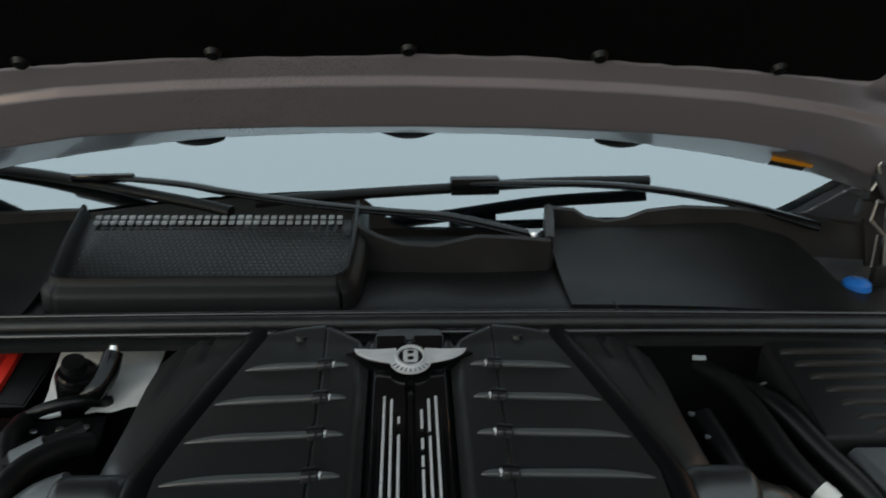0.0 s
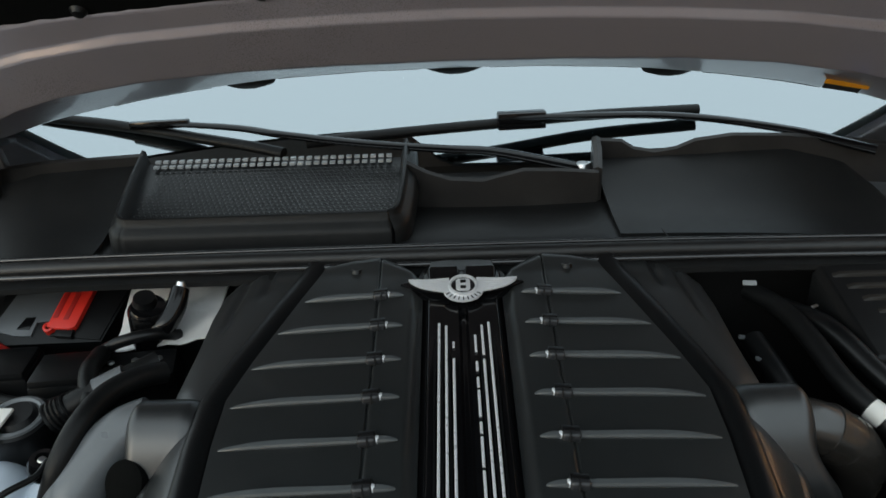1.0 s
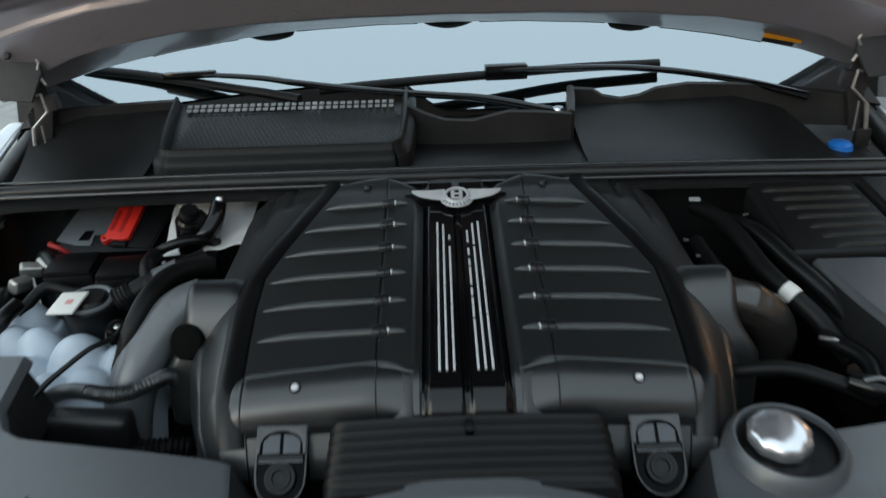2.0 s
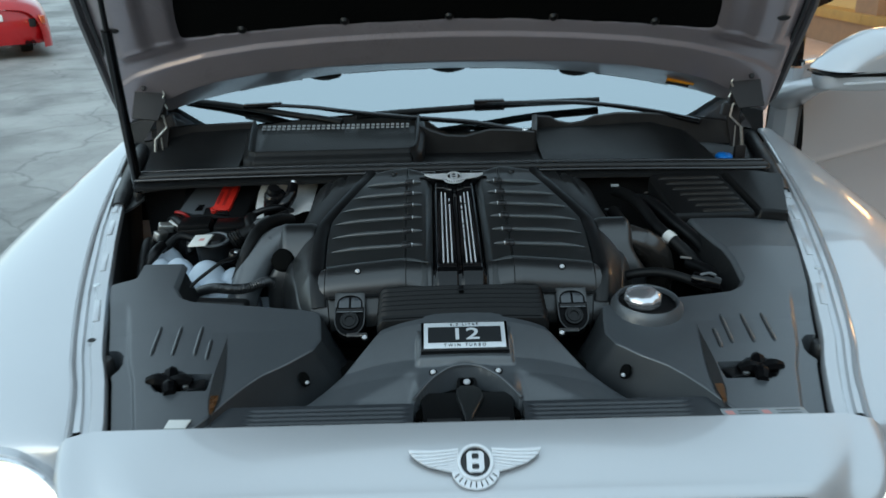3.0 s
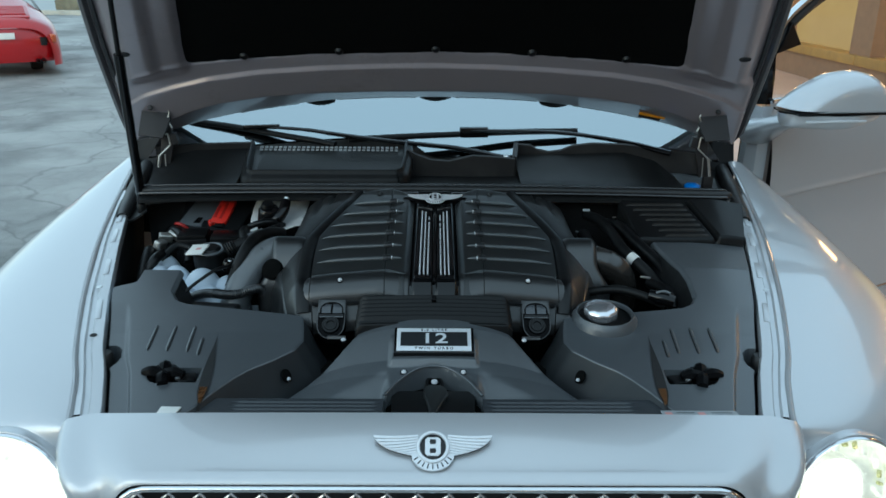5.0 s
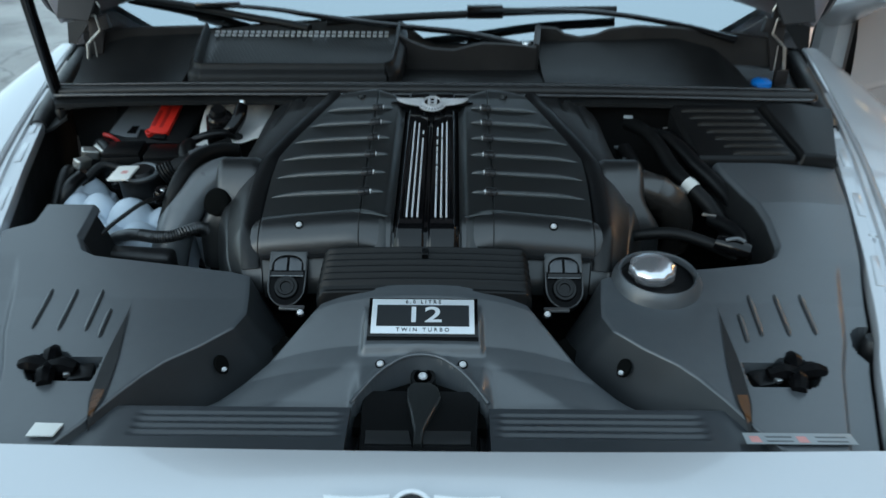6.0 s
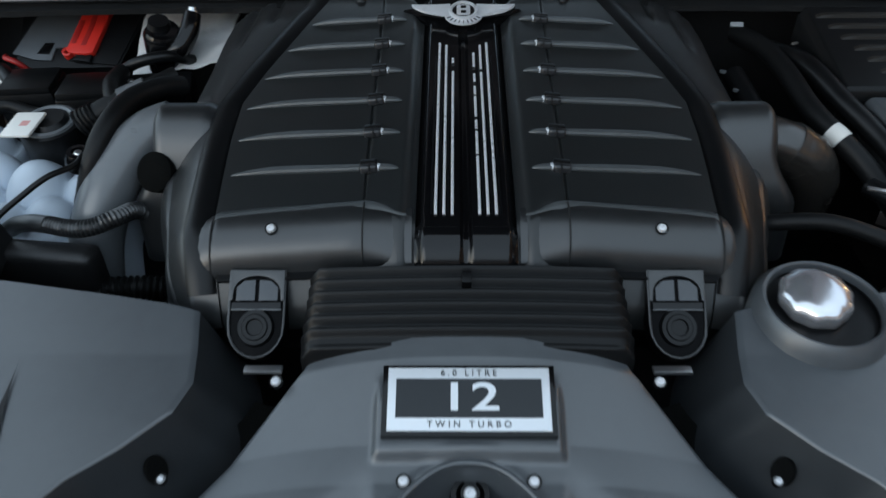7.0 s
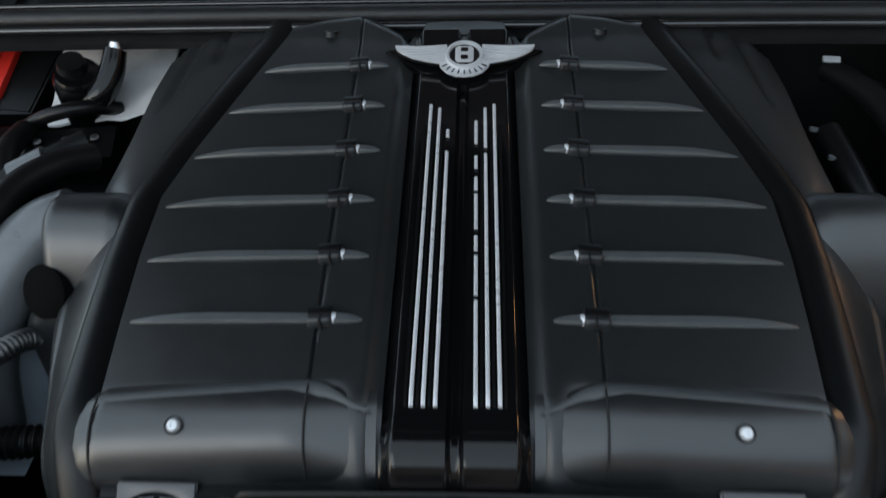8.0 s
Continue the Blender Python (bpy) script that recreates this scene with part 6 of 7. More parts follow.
part("wiper_pivot", turned(((0, 0.012), (0.010, 0.011), (0.013, 0.004), (0.014, -0.01)), pose(0.207, 1.203, 1.205), 18), SATIN, w)

# ---- bonnet, propped open ----
HM = pose(0, 1.20, 1.375, 136, 0, 0)        # local +y up along the bonnet, local +z out of its inner face
HW = curve((-0.24, -0.14, 0.0, 0.23, 0.43, 0.70, 1.0, 1.12), (0.915, 0.917, 0.897, 0.862, 0.824, 0.765, 0.67, 0.60))
LIP = curve((0, 0.13, 0.27, 0.41, 0.51, 0.60, 0.68, 0.75, 0.85, 0.92), (0.018, 0.017, 0.005, -0.022, -0.048, -0.078, -0.108, -0.142, -0.192, -0.218))
BEND = curve((0, 0.16, 0.32, 0.46, 0.60, 0.68, 0.75, 0.85, 0.92), (0.100, 0.098, 0.088, 0.068, 0.030, -0.005, -0.05, -0.13, -0.18))
CREST = curve((0, 0.15, 0.30, 0.46, 0.60, 0.71, 0.80, 0.92), (0.188, 0.184, 0.174, 0.155, 0.124, 0.085, 0.045, -0.05))
PADLOW = curve((0, 0.30, 0.54, 0.66, 0.75, 0.92), (0.226, 0.212, 0.186, 0.164, 0.14, 0.08))


def hood_pt(x, y, h):
    """Across, up along the bonnet from its rear edge, and out of its inner face."""
    return HM @ Vector((x, y, h))


def hood_inner(u, v):
    q = -1 + 2 * u
    x = 0.90 * q
    for k in range(3):
        a0 = abs(x)
        stops = (LIP(a0), LIP(a0) + 0.010, BEND(a0), BEND(a0) + 0.008, CREST(a0), CREST(a0) + 0.008, PADLOW(a0), PADLOW(a0) + 0.02, 1.12)
        t = float(np.interp(v, (0, 0.03, 0.13, 0.16, 0.30, 0.33, 0.40, 0.44, 1.0), stops))
        x = (HW(t) - 0.010) * q
    e = HW(t) - 0.010 - abs(x)
    h = float(np.interp(v, (0, 0.03, 0.13, 0.16, 0.30, 0.33, 0.40, 0.44, 1.0), (0.0, 0.012, 0.046, 0.049, 0.036, 0.026, 0.018, 0.006, 0.006)))
    frame_in = smooth(0.225, 0.20, e) * smooth(0.36, 0.44, v)
    h += 0.022 * frame_in * smooth(0.02, 0.05, e)
    h += 0.010 * frame_in * smooth(0.05, 0.07, e) * smooth(0.15, 0.12, e)
    h *= smooth(-0.002, 0.022, e)
    return hood_pt(x, t, h)


hood = part("bonnet", sheet(hood_inner, 150, 170), INNER, car, "raised bonnet showing its painted inner frame", angle=60)


def hood_outer(u, v):
    q = -1 + 2 * u
    x = 0.9 * q
    for k in range(3):
        t = LIP(abs(x)) - 0.012 + (1.135 - LIP(abs(x))) * v
        x = HW(t) * q
    return hood_pt(x, t, -0.010 - 0.05 * (1 - (x / 0.92) ** 2) * smooth(0, 0.1, v) + 0.008 * abs(q) ** 8)


part("bonnet_skin", sheet(hood_outer, 50, 40), PAINT, hood, "silver outer bonnet skin", angle=60)
for s in (-1, 1):
    bm = bmesh.new()
    tube(bm, [hood_pt(s * HW(t), t, -0.003) for t in [-0.21 + 0.055 * k for k in range(25)]], [0.004] + [0.012] * 24, 8, smooth_path=False)
    part("bonnet_edge", bm, EDGE, hood)
    bm = bmesh.new()
    tube(bm, [hood_pt(s * (HW(t) - 0.022), t, 0.006) for t in [-0.19 + 0.055 * k for k in range(24)]], 0.006, 6, smooth_path=False)
    part("edge_seal", bm, RUBBER, hood)


def felt(u, v):
    q = -1 + 2 * u
    x = 0.62 * q
    for k in range(3):
        t = PADLOW(abs(x)) + (1.02 - PADLOW(abs(x))) * v
        w = HW(t) - 0.185
        c = max(0.0, (0.24 - t) / 0.07) if t < 0.24 else 0.0
        x = (w - 0.05 * (1 - math.sqrt(max(0.0, 1 - min(1.0, c) ** 2)))) * q
    return hood_pt(x, t, 0.016 + 0.003 * noise.noise((x * 5, t * 5, 2)) + 0.0015 * noise.noise((x * 30, t * 30, 5)))


pad = part("insulation_pad", sheet(felt, 70, 70), FELT_AND_SHADE, hood, "black felt insulation pad")
for x in (-0.49, -0.245, 0.0, 0.245, 0.49):
    part("pad_button", turned(((0, 0.008), (0.008, 0.007), (0.012, 0.0)), HM @ pose(x, PADLOW(abs(x)) + 0.014, 0.016), 14), BAND, pad)
for x in (-0.328, 0.0, 0.340):
    part("bump_stop", turned(((0, 0.016), (0.030, 0.015), (0.046, 0.008), (0.050, -0.012)), HM @ pose(x, LIP(abs(x)) - 0.004, -0.010, 0, 0, 0), 28, 0.52), RUBBER, hood, "black rubber bump stop")
for x0, x1 in ((-0.275, -0.055), (0.055, 0.285), (-0.56, -0.385), (0.39, 0.60)):
    part("edge_strip", hose([hood_pt(x0 + (x1 - x0) * k / 6, LIP(abs(x0 + (x1 - x0) * k / 6)) - 0.0035, 0.001) for k in range(7)], 0.0032, sides=6), SATIN, hood)
STM = HM @ pose(0.615, -0.028, 0.030, -22, 0, -18)
st = part("warning_sticker", slab([(-0.042, -0.004), (0.042, -0.004), (0.042, 0.012), (-0.042, 0.012)], 0.0, 0.001, 0, STM), ORANGE, hood, "orange warning sticker with dark bars")
part("sticker_bar", slab([(-0.040, -0.013), (0.03, -0.013), (0.03, -0.004), (-0.040, -0.004)], 0.0, 0.0008, 0, STM), DARK, st)
# near-black discs on the frame, drawn for the shade in its holes
for s in (-1, 1):
    part("frame_hole", turned(((0, 0.0015), (0.010, 0.0015), (0.014, 0.001), (0.016, -0.002)), HM @ pose(s * 0.782, 0.236, 0.040), 18, 0.5), DARK, hood)


# hinges
def hinge(s):
    h = part("bonnet_hinge", slab([(-0.040, -0.045), (0.020, -0.050), (0.036, -0.010), (0.022, 0.034), (-0.032, 0.040)], -0.003, 0.003, 0.002, pose(s * 0.780, 1.176, 1.330, 62, 0, 0) @ Matrix.Diagonal((-s * 1.15, 1.35, 1, 1))), HINGE, car, "dark steel bonnet hinge with bright edges")
    part("hinge_arm", slab([(-0.012, -0.085), (0.010, -0.085), (0.028, 0.0), (0.020, 0.07), (-0.004, 0.07)], -0.004, 0.004, 0.002, pose(s * 0.772, 1.188, 1.245, 84, 0, 0) @ Matrix.Diagonal((-s, 1, 1, 1))), HINGE, h)
    for pts in ([(0.807, 1.375), (0.753, 1.375)], [(0.753, 1.375), (0.741, 1.335)], [(0.741, 1.335), (0.748, 1.318)], [(0.748, 1.318), (0.738, 1.295)], [(0.805, 1.268), (0.752, 1.278)], [(0.752, 1.278), (0.748, 1.245)], [(0.748, 1.245), (0.781, 1.215)], [(0.781, 1.215), (0.790, 1.162)]):
        part("hinge_edge", hose([(s * x, 1.171, z) for x, z in pts], 0.0024 if pts[0][1] > 1.22 else 0.0042, sides=6, smooth_path=False), STEEL, h)
    part("hinge_edge", hose([(s * 0.766, 1.172, 1.219), (s * 0.768, 1.172, 1.162)], 0.0016, sides=6, smooth_path=False), STEEL, h)
    part("hinge_block", one_box((s * 0.737, 1.178, 1.262), (0.020, 0.016, 0.030), (0, s * 10, 0), 0.002), HINGE, h)
    part("hinge_bolt", turned(((0, 0.005), (0.006, 0.004), (0.008, 0)), frame_at((s * 0.788, 1.160, 1.352), (0, -1, 0.4)), 6), HINGE, h)
    part("hinge_base", one_box((s * 0.785, 1.170, 1.148), (0.030, 0.012, 0.035), (0, 0, s * 8), 0.002), HINGE, h)


for s in (-1, 1):
    hinge(s)
strut = part("gas_strut", hose([(-0.763, 0.955, 1.14), (-0.722, 0.82, 1.53)], 0.0115, sides=14, smooth_path=False), GLOSS, car, "black gas strut holding the bonnet")
part("strut_rod", hose([(-0.722, 0.82, 1.53), (-0.694, 0.735, 1.785)], 0.006, sides=10, smooth_path=False), BAND, strut)
part("strut_ball", turned(((0, 0.015), (0.012, 0.01), (0.015, 0), (0.012, -0.02)), pose(-0.764, 0.958, 1.13), 14), BAND, strut)

# ---- cabin ----


def flank(s):
    """Rear door, quarter and sill as one side sheet behind the front door."""
    def f(u, v):
        y = (1.45 if s < 0 else 2.45) + (4.85 - (1.45 if s < 0 else 2.45)) * u
        prof = ((0.90, 0.32), (0.98, 0.40), (1.02, 0.62), (1.035, 0.85), (1.015, 1.02), (0.965, 1.125))
        x, z = prof[round(v * 5)]
        x -= 0.08 * smooth(4.2, 4.85, y)
        return (s * x, y, z)
    part("flank", sheet(f, 20, 5), PAINT, car, "silver car side", angle=60)
    for y0, y1 in ((1.55, 2.5), (2.56, 3.45), (3.5, 4.2)):
        if s > 0 and y0 < 2:
            continue
        part("side_window", sheet(lambda u, v: (s * (0.955 - 0.23 * v), y0 + (y1 - y0) * u + (0.55 * v * (1 - u) if y0 < 2 else 0) - (0.25 * v * u if y1 > 4 else 0), 1.13 + 0.46 * v), 8, 6, 0.004), WINDOW, car, "car side window")
    part("roof_rail", hose([(s * 0.905, 1.62, 1.315), (s * 0.86, 1.75, 1.42), (s * 0.735, 2.15, 1.70), (s * 0.70, 2.8, 1.78), (s * 0.70, 3.6, 1.76), (s * 0.74, 4.3, 1.58), (s * 0.90, 4.75, 1.2)], 0.035, sides=12), PAINT, car, "silver roof pillar")


for s in (-1, 1):
    flank(s)
part("roof", sheet(lambda u, v: (-0.70 + 1.40 * u, 2.12 + 2.2 * v, 1.72 + 0.05 * math.sin(math.pi * v) + 0.03 * (1 - (2 * u - 1) ** 2) - 0.12 * v * v), 16, 20, 0.02), PAINT, car, "silver car roof")
part("tailgate", sheet(lambda u, v: (-0.86 + 1.72 * u, 4.86 - 0.45 * v ** 2 - 0.05 * (2 * u - 1) ** 2, 0.35 + 1.25 * v), 16, 14), PAINT, car, "silver car tailgate")
part("dashboard", sheet(lambda u, v: (-0.78 + 1.56 * u, 1.42 + 0.5 * v, 1.14 + 0.02 * math.sin(v * 3)), 10, 6, 0.1), LEATHER, car, "dark dashboard")
part("cabin_floor", one_box((0, 3.1, 0.45), (1.8, 3.4, 0.1)), LEATHER, car, "dark cabin floor", smooth=False)
for s in (-0.4, 0.4):
    seat = part("front_seat", one_box((s, 2.55, 0.85), (0.5, 0.5, 0.25), bevel=0.06, seg=3), LEATHER, car, "dark leather front seat")
    part("backrest", one_box((s, 2.85, 1.15), (0.48, 0.16, 0.62), (-12, 0, 0), 0.06, 3), LEATHER, seat)
part("mirror_trim", one_box((0.86, 1.46, 1.20), (0.06, 0.10, 0.06), (0, 0, -20), 0.02), GLOSS, car, "gloss black corner trim")


def wheel(x, y):
    side = 1 if x > 0 else -1
    m = pose(x, y, 0.38, 0, side * 90, 0)
    w0 = part("wheel", turned(((0, 0.02), (0.06, 0.03), (0.08, -0.02), (0.25, -0.03), (0.275, 0.06), (0.285, 0.07)), m, 40), SATIN, car, "alloy wheel with a black tyre")
    part("tyre", turned(((0.28, -0.12), (0.36, -0.13), (0.38, -0.10), (0.38, 0.06), (0.36, 0.085), (0.285, 0.075)), m, 48), TYRE, w0)
    for k in range(10):
        part("spoke", one_box((m @ Vector((0.165 * math.cos(radians(36 * k)), 0.165 * math.sin(radians(36 * k)), 0.015)))[:], (0.20, 0.03, 0.03), [math.degrees(q) for q in (m @ pose(0, 0, 0, 0, 0, 36 * k)).to_euler()], 0.006), SATIN, w0)


for x in (-0.92, 0.92):
    for y in (0.86, 3.86):
        wheel(x, y)

# open front door: local x along the door from its hinge, local y inwards, z up
DOOR_ANGLE = 28.0
DM = pose(1.03, 1.47, 0, 0, 0, DOOR_ANGLE)
BELT = 1.325


def door_skin(u, v):
    prof = ((0.03, 0.36), (0.0, 0.47), (0.012, 0.545), (-0.014, 0.56), (-0.022, 0.78), (-0.012, 0.96), (-0.006, 1.000), (-0.014, 1.008), (-0.0185, 1.014), (-0.0185, 1.03), (-0.016, 1.09), (-0.008, 1.16), (0.006, 1.23), (0.03, BELT))
    d, z = prof[round(v * 13)]
    x = 0.085 + 1.05 * u
    # the waist crease climbs towards the rear
    z += 0.047 * (x - 0.2) * smooth(0.70, 0.95, z) * smooth(BELT, 1.10, z)
    return DM @ Vector((x, d, z))


door = part("front_door", sheet(door_skin, 20, 13), PAINT, car, "open silver front door with its window", angle=40)
part("door_inner", sheet(lambda u, v: DM @ Vector((0.085 + 1.05 * u, 0.13, 0.36 + 0.95 * v)), 4, 4), LEATHER, door)
part("door_edge", hose([DM @ Vector(q) for q in ((1.135, 0.06, 0.38), (1.14, 0.06, 0.8), (1.135, 0.08, 1.32))], 0.05, sides=8), PAINT, door)
part("door_edge", hose([DM @ Vector(q) for q in ((0.09, 0.07, 0.38), (0.09, 0.07, 0.8), (0.09, 0.065, 1.31))], [0.055, 0.055, 0.045], sides=8), PAINT, door)
part("mirror_post", hose([DM @ Vector(q) for q in ((0.09, 0.065, 1.315), (0.088, 0.062, 1.40), (0.085, 0.06, 1.49))], [0.032, 0.026, 0.018], sides=8), GLOSS, door)
FR = [(0.080, 0.055, 1.50), (0.115, 0.056, 1.555), (0.165, 0.06, 1.60), (0.28, 0.07, 1.662), (0.40, 0.08, 1.706), (0.56, 0.09, 1.742), (0.80, 0.10, 1.77), (1.07, 0.10, 1.76)]
part("window_frame", hose([DM @ Vector(q) for q in FR], 0.013, sides=10), CHROME, door, "bright curved window frame")
part("window_seal", hose([DM @ Vector((q[0] + 0.018, q[1] + 0.010, q[2] - 0.026)) for q in FR], 0.018, sides=8), RUBBER, door)
part("rear_frame", hose([DM @ Vector(q) for q in ((1.07, 0.10, 1.76), (1.10, 0.07, 1.55), (1.12, 0.05, BELT))], 0.02, sides=8), GLOSS, door)
part("belt_trim", hose([DM @ Vector(q) for q in ((0.09, 0.028, BELT), (0.5, 0.028, BELT + 0.003), (1.13, 0.028, BELT))], 0.009, sides=8), CHROME, door)
part("sill_trim", hose([DM @ Vector(q) for q in ((0.09, 0.0, 0.548), (0.5, -0.004, 0.549), (1.12, -0.006, 0.55))], 0.009, sides=8), CHROME, door)
part("door_handle", hose([DM @ Vector(q) for q in ((0.85, -0.005, 1.128), (0.875, -0.04, 1.13), (1.0, -0.04, 1.135), (1.03, -0.005, 1.135))], 0.013, sides=8), CHROME, door)


def door_glass(u, v):
    x = 0.10 + 0.99 * u
    top = curve([q[0] for q in FR], [q[2] for q in FR])(x) - 0.03
    z = BELT + (top - BELT) * v
    return DM @ Vector((x, 0.045 + 0.022 * ((z - BELT) / 0.43) ** 2 + 0.012 * (2 * u - 1) ** 2, z))


pane = part("door_glass", sheet(door_glass, 16, 8), WINDOW, door, "clear door window")
pane.visible_shadow = False
if (DM.to_3x3().inverted() @ pane.data.polygons[0].normal).y > 0:
    pane.data.flip_normals()
part("corner_trim", slab([(0.10, 1.475), (0.205, 1.50), (0.15, 1.57)], -0.006, 0.010, 0.002, DM @ pose(0, 0.05, 0, 90, 0, 0)), GLOSS, door)

# door mirror
MM = pose(1.195, 1.35, 1.335, 0, 0, 8)


def mirror_shell(u, v):
    a0, b0 = 2 * math.pi * u, math.pi * (v - 0.5)
    r = max(0.0, math.cos(b0)) ** 0.5
    x = -0.158 + 0.316 * (0.5 - 0.5 * math.cos(a0))
    top = curve((-0.158, -0.14, -0.10, -0.03, 0.04, 0.10, 0.135, 0.158), (0.0, 0.022, 0.060, 0.098, 0.110, 0.100, 0.075, 0.0))(x)
    z = top if a0 < math.pi else -0.010
    return MM @ Vector((x * (0.55 + 0.45 * r) + 0.03 * (1 - r), 0.085 * math.sin(b0), z * r + 0.004))


mir = part("door_mirror", sheet(mirror_shell, 40, 20), PAINT, door, "silver door mirror with an indicator strip", angle=60)
part("mirror_arm", hose([(1.065, 1.545, 1.225), (1.072, 1.49, 1.245), (1.09, 1.43, 1.275), (1.13, 1.39, 1.300)], [0.075, 0.060, 0.046, 0.045], sides=18, flat=0.6), PAINT, mir)


def mirror_low(u, v):
    a0, q = 2 * math.pi * u, v ** 1.6
    cx, sy = math.cos(a0), math.sin(a0)
    k = 1 - 0.20 * q if v < 0.95 else 0.0
    x = 0.160 * math.copysign(abs(cx) ** 0.8, cx)
    return MM @ Vector((x * k - 0.012 * q, 0.082 * math.copysign(abs(sy) ** 0.7, sy) * k * (1 - 0.25 * smooth(0.0, 0.16, abs(x))), -0.012 - 0.040 * math.sin(min(1.0, v / 0.95) * math.pi / 2) * (1 - 0.35 * smooth(0.02, 0.16, x))))


part("mirror_base", sheet(mirror_low, 48, 20), PAINT, mir, angle=60)
part("mirror_gap", one_box((MM @ Vector((0.0, -0.003, -0.008)))[:], (0.290, 0.140, 0.007), (0, 0, 8), 0.003), BAND, mir)
part("indicator", one_box((MM @ Vector((-0.03, -0.082, -0.026)))[:], (0.19, 0.008, 0.006), (0, 0, 8), 0.002), PLATES, mir)

# ---- the other cars ----
def plain_car(name, label, m, paint, sport):
    c = thing(name, label, "car", m.translation)
    c.matrix_world = m
    half, length = 0.87, 4.3
    top = curve((0, 0.05, 0.3, 0.8, 1.5, 2.2, 2.9, 3.3, 3.9, 4.25, 4.3), (0.78, 0.87, 0.97, 1.08, 1.22, 1.25, 1.14, 0.90, 0.80, 0.68, 0.55) if sport else (0.7, 0.9, 1.05, 1.35, 1.68, 1.70, 1.55, 1.08, 1.0, 0.9, 0.7))
    wide = curve((0, 0.12, 0.5, 1.0, 3.4, 4.0, 4.3), (0.70, 0.82, 0.87, 0.88, 0.86, 0.80, 0.62))

    def f(u, v):
        y = length * u
        w, t = wide(y), top(y)
        a0 = math.pi * v
        belt = 0.78 if sport else 0.95
        x, z = math.cos(a0), math.sin(a0)
        cabin = smooth(belt, belt + 0.3, t)
        low = 0.17 if sport else 0.24
        zz = low + (t - low) * abs(z) ** 0.55
        pinch = 1 - 0.30 * cabin * smooth(belt, t + 0.01, zz)
        return (math.copysign(abs(x) ** 0.45, x) * w * pinch, y, zz)
    b = part("body", sheet(f, 44, 28), paint, c, angle=70)
    part("tail_panel", sheet(lambda u, v: (lambda a0, q: ((0.80 - 0.05 * q * q) * math.sin(a0), 0.34 - 0.36 * math.cos(a0) ** 0.55 + 0.05 * q * q, 0.50 + 0.27 * q))(math.pi * (u - 0.5) * 0.96, 2 * v - 1), 40, 14), paint, c, angle=70)
    for s in (-1, 1):
        if sport:
            part("tail_light", one_box((s * 0.70, 0.115, 0.60), (0.12, 0.16, 0.15), (0, 0, s * 52), 0.035, 3), TAIL, c, "orange and red tail light")
            part("tail_light_dark", one_box((s * 0.585, 0.040, 0.56), (0.10, 0.06, 0.13), (0, 0, s * 22), 0.02), DARK, c)
            for d in (-0.04, 0.04):
                part("exhaust", turned(((0.026, 0), (0.036, 0), (0.038, -0.02), (0.038, -0.12)), pose(s * 0.50 + d, -0.01, 0.25, 90, 0, 0), 16), GLOSS, c)
        else:
            part("head_lamp", one_box((s * 0.62, 4.22, 0.76), (0.26, 0.14, 0.12), (0, 0, -s * 18), 0.03), BULB, c, "lit headlight")
        for y in (0.85, 3.3):
            wm = pose(s * (0.50 if sport else 0.80), y + (0.3 if sport else 0.0), 0.32, 0, s * 90, 0)
            w0 = part("wheel", turned(((0, 0.05), (0.05, 0.05), (0.2, 0.03), (0.22, 0.07)), wm, 28), SATIN, c)
            part("tyre", turned(((0.22, -0.1), (0.31, -0.1), (0.32, -0.07), (0.32, 0.06), (0.30, 0.085), (0.22, 0.075)), wm, 32), TYRE, w0)
        part("car_window", sheet(lambda u, v: (s * (half * 0.90 - 0.17 * v), (1.5 if sport else 1.15) + (1.4 if sport else 1.75) * u + 0.25 * (1 - 2 * u) * v, (0.86 if sport else 1.05) + (0.34 if sport else 0.45) * v), 8, 4, 0.004), GLOSS, c)
    if sport:
        lid = part("engine_lid", sheet(lambda u, v: (-0.45 + 0.9 * u, 0.22 + 0.62 * v, top(0.22 + 0.62 * v) * 1.0 + 0.004), 8, 10, 0.01), paint, c)
        for k in range(6):
            y = 0.34 + 0.085 * k
            part("louvre", one_box((0, y, top(y) + 0.012), (0.80, 0.045, 0.018), (22, 0, 0), 0.005), paint, lid)
            part("louvre_gap", one_box((0, y + 0.032, top(y + 0.032) + 0.006), (0.80, 0.022, 0.008), (12, 0, 0), 0.002), DARK, lid)
        part("plate_bar", one_box((0, -0.045, 0.66), (0.34, 0.01, 0.10), (-8, 0, 0), 0.004), LABEL, c)
    return c


plain_car("sports_car", "red sports car with a louvred engine lid, parked", pose(-7.0, 12.02, 0, 0, 0, 30), REDPAINT, True)
plain_car("estate_car", "silver estate car with lit headlights, parked", pose(4.2, -7.4, 0, 0, 0, 3), GREYPAINT, False)
plain_car("estate_car", "pale car parked on the road behind the kerb", pose(-14.0, 47, 0, 0, 0, 70), GREYPAINT, False)

# boulder by the kerb
bm = bmesh.new()
bmesh.ops.create_icosphere(bm, subdivisions=4, radius=1.0)
rngb = random.Random(11)
planes = [(Vector((rngb.uniform(-1, 1), rngb.uniform(-1, 1), rngb.uniform(-0.3, 1))).normalized(), rngb.uniform(0.62, 0.86)) for k in range(14)]
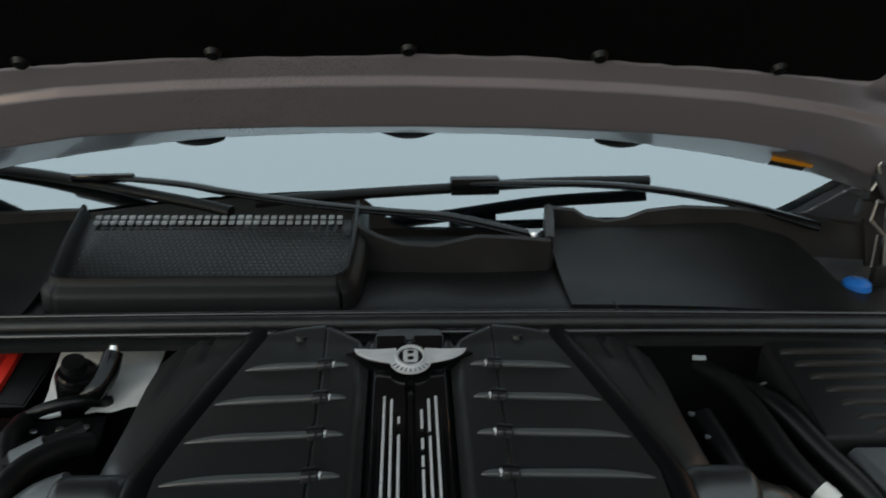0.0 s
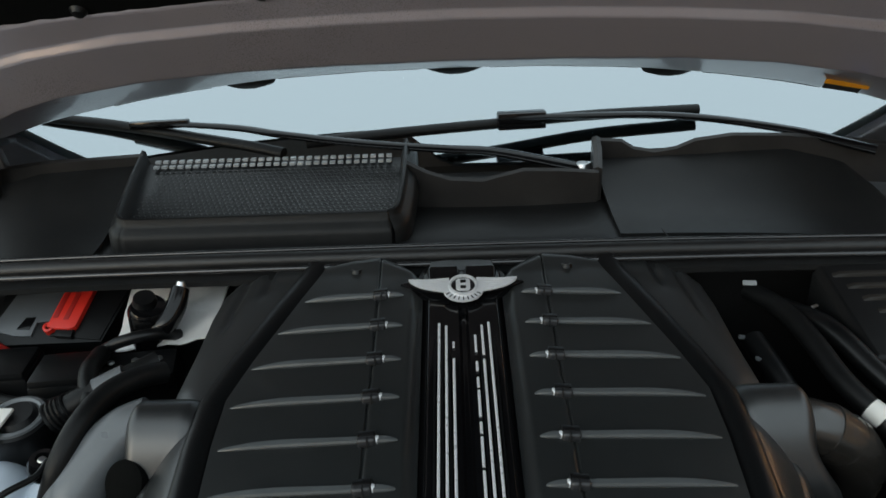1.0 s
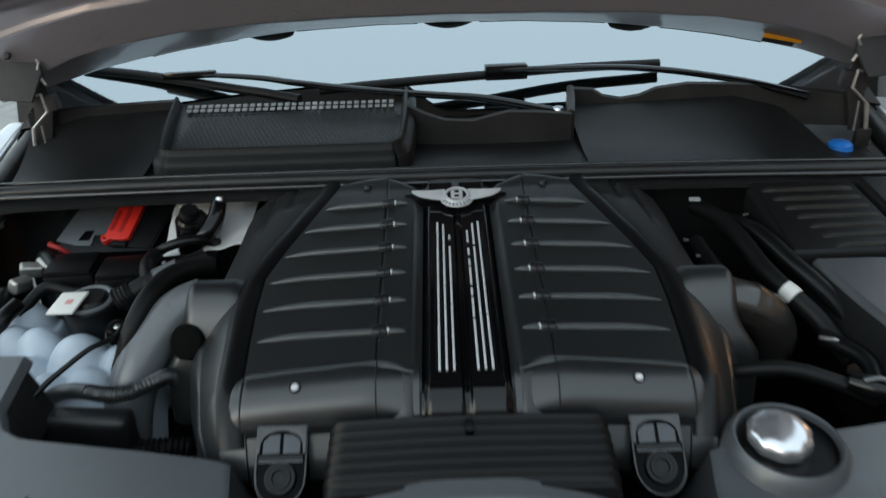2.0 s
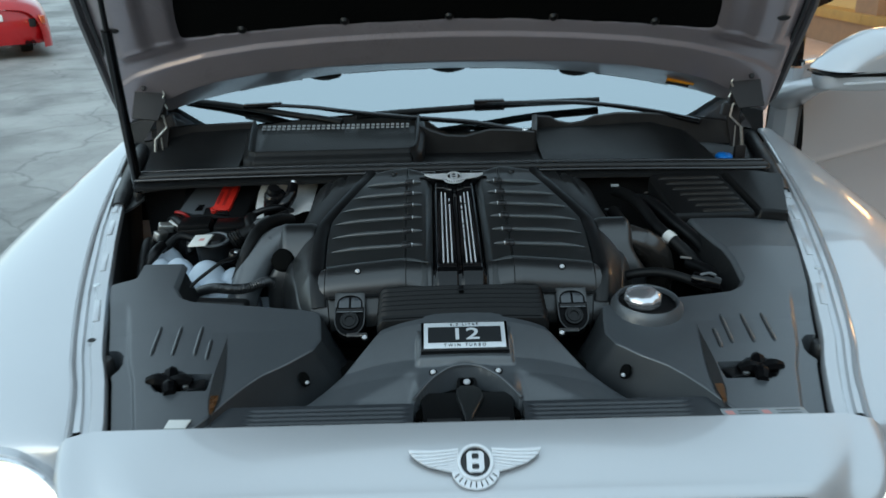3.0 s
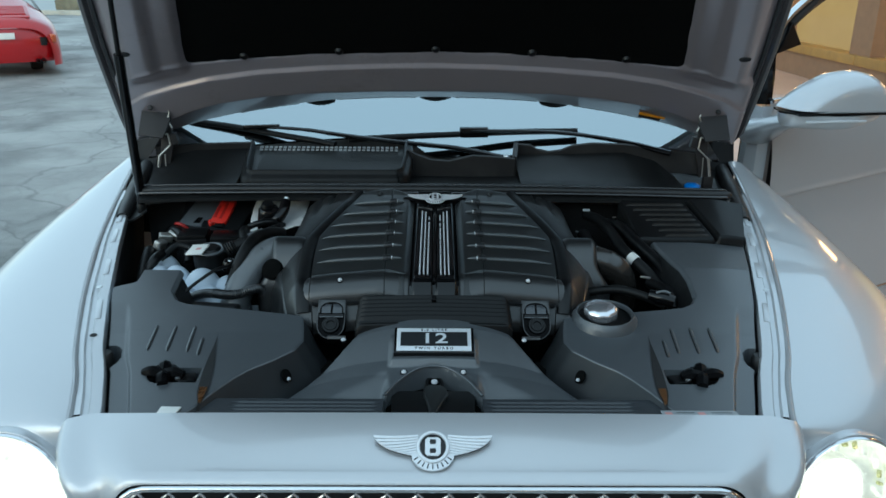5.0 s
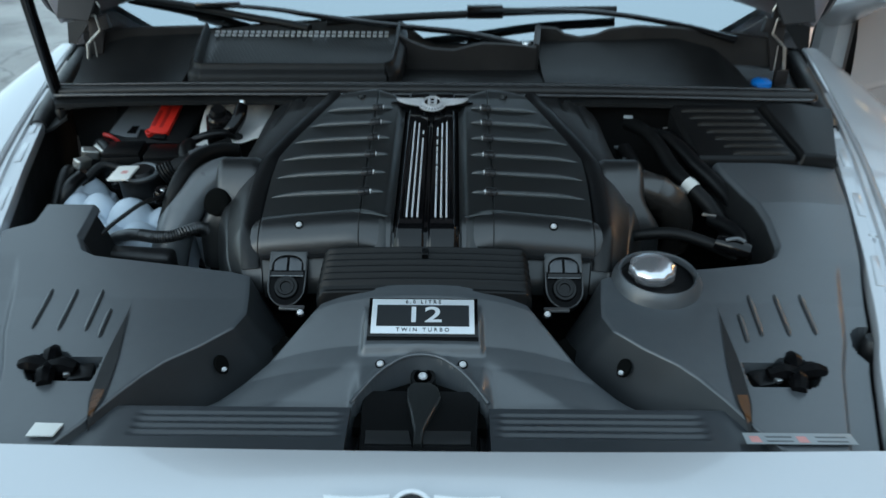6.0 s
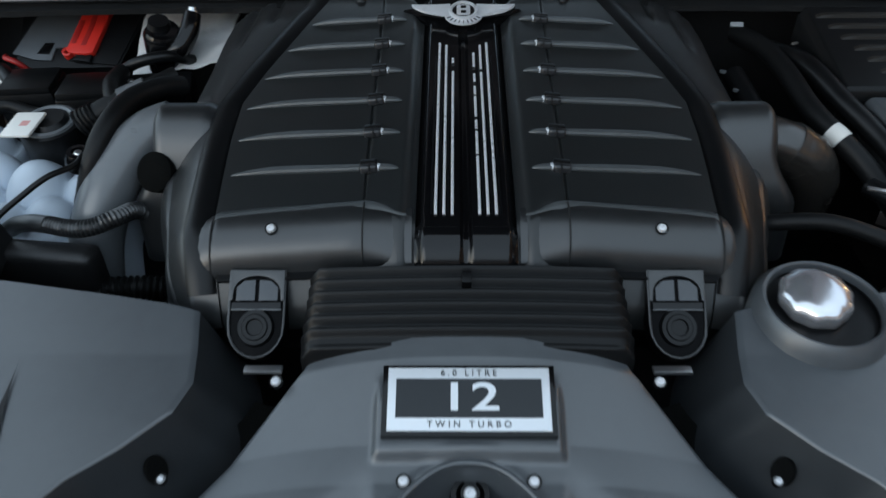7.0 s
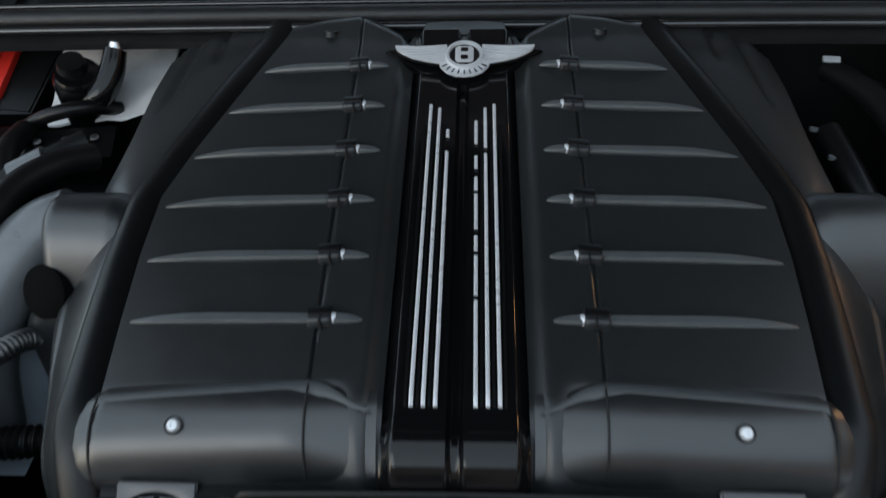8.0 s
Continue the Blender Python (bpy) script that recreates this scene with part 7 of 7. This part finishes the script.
for v in bm.verts:
    d = v.co.copy()
    for pn, pd in planes:
        d -= pn * max(0.0, d.dot(pn) - pd) * 0.92
    v.co = Vector((d.x * 1.28, d.y * 0.95, d.z * 0.74)) * (1 + 0.10 * noise.noise(d * 1.7) + 0.05 * noise.noise(d * 4.1) + 0.025 * noise.noise(d * 11))
    v.co.x += 0.22 * v.co.z
    v.co.z = max(v.co.z, -0.42)
rock = part("boulder", bm, ROCK, angle=45)
rock.location = (-14.55, 32.3, 0.36)
rock.scale = (0.80, 0.80, 0.84)
tagged(rock, "brown weathered boulder beside the kerb", "boulder")

# guard rail and trees behind the road
gr = thing("guard_rail", "long galvanised guard rail on posts", "guard rail")
gr.matrix_world = KERB_AT
rail_bm = bmesh.new()
tube(rail_bm, [(-75, 53.5, 0.75), (75, 53.5, 0.75)], 0.16, 8, smooth_path=False, flat=0.9)
part("beam", rail_bm, GALV, gr)
for k in range(38):
    part("post", one_box((-74 + 4 * k, 53.7, 0.4), (0.14, 0.14, 0.9), bevel=0.02), GALV, gr)


def tree(x, y, h, seed):
    rng = random.Random(seed)
    t = thing("tree", "dark bare-branched tree behind the road", "tree", (x, y, 0), group="trees behind the road")
    bm = bmesh.new()
    tube(bm, [(0, 0, -0.3), (0.1, 0, h * 0.4), (0.0, 0.1, h)], [0.28, 0.18, 0.04], 8)
    for k in range(9):
        a0, z = rng.uniform(0, 6.28), h * rng.uniform(0.15, 0.85)
        l = h * 0.35 * (1.1 - z / h)
        tube(bm, [(0, 0, z), (l * 0.5 * math.cos(a0), l * 0.5 * math.sin(a0), z + l * 0.3), (l * math.cos(a0), l * math.sin(a0), z + l * 0.8)], [0.08, 0.05, 0.02], 6, n=3)
    part("trunk", bm, BARK, t)
    bm = bmesh.new()
    for k in range(900):
        a0, z = rng.uniform(0, 6.28), h * rng.uniform(0.05, 1.0)
        r = h * 0.24 * (1.15 - z / h) * rng.uniform(0.3, 1.1)
        c = Vector((r * math.cos(a0), r * math.sin(a0), z))
        s = rng.uniform(0.12, 0.30)
        q = Euler((rng.uniform(0, 6), rng.uniform(0, 6), rng.uniform(0, 6))).to_matrix()
        v = [bm.verts.new(c + q @ Vector(p) * s) for p in ((-1, 0, 0), (0, -0.5, 0.2), (1, 0, 0), (0, 0.5, 0.2))]
        bm.faces.new(v)
    part("crown", bm, LEAF, t, smooth=False)


rngt = random.Random(4)
for k in range(16):
    p = KERB_AT @ Vector((-46 + 5.2 * k + rngt.uniform(-1.5, 1.5), 60 + rngt.uniform(-3, 5), 0))
    tree(p.x, p.y, rngt.uniform(8, 13), k)


# ---- the buildings around the lot ----
def building(name, label, m, w, d, h, bays, lit=None, clad=WALL, foot=0.9, head=2.5):
    b = thing(name, label, "building")
    b.matrix_world = m
    wall = bmesh.new()
    step = w / bays
    wf = 0.80 if lit else 0.44
    for k in range(bays):
        x = -w / 2 + step * (k + 0.5)
        box(wall, (x - step * (0.25 + wf / 4), 0, h / 2), (step * (1 - wf) / 2, 0.3, h))
        box(wall, (x + step * (0.25 + wf / 4), 0, h / 2), (step * (1 - wf) / 2, 0.3, h))
        box(wall, (x, 0, foot / 2), (step * wf, 0.3, foot))
        box(wall, (x, 0, (h + head) / 2), (step * wf, 0.3, h - head))
    part("wall", wall, clad, b, "tan stucco wall" if clad is WALL else "red-brown brick wall", smooth=False)
    part("core", one_box((0, d / 2 + 0.4, h / 2), (w, d, h)), clad, b, smooth=False)
    part("roof", one_box((0, d / 2, h + 0.12), (w + 1.0, d + 1.4, 0.24), bevel=0.04), TRIMW, b)
    for k in range(bays):
        x = -w / 2 + step * (k + 0.5)
        win = part("window", one_box((x, 0.08, (foot + head) / 2), (step * wf, 0.03, head - foot)), lit or GLOSS, b, "yellow glowing window" if lit else "")
        part("frame", one_box((x, 0.02, head - 0.02), (step * (wf + 0.02), 0.12, 0.07)), TRIMW, win)
        part("sill", one_box((x, -0.06, foot + 0.04), (step * (0.998 if head > 2.6 else wf + 0.02), 0.30, 0.14 if lit else 0.06), bevel=0.01), HONEY if lit else TRIMW, win)
        for j in (-1, 1) if head < 2.6 else ():
            part("mullion", one_box((x + j * step * wf / 6, 0.03, (foot + head) / 2), (0.16 if lit else 0.12, 0.10, head - foot)), HONEY if lit and j > 0 else TRIMW, win)
        if lit or k % 2 == 0:
            part("wall_lamp", one_box((x + step * (0.25 + wf / 4), -0.24, 2.9), (0.42, 0.22, 0.55) if lit else (0.28, 0.18, 0.4), bevel=0.03), WARMI if lit else WARM, b, "lit warm wall lamp")
    return b


building("shop_building", "tan stucco building with lit wall lamps behind the lot", pose(3.0, -13.0, 0, 0, 0, 180), 34, 9, 5.2, 9)
building("inn_building", "tan stucco building with lit wall lamps beside the lot", pose(13.0, 17.0, 0, 0, 0, 0), 21, 8, 5.6, 9, LITWIN)
# the wing's panes glow only to throw warm reflections on the car
building("inn_wing", "brown wing of the inn, its tall windows given an amber glow", pose(6.2, 10.35, 0, 0, 0, -90), 11.6, 7, 4.4, 4, LITHALL, BROWN, 0.52, 2.9)
# unseen building, added to shut off sky and brown the reflections
building("sky_block_building", "low red-brown building added out of view to block sky", pose(6.2, -3.6, 0, 0, 0, -90), 15, 7, 4.2, 5, None, BROWN)
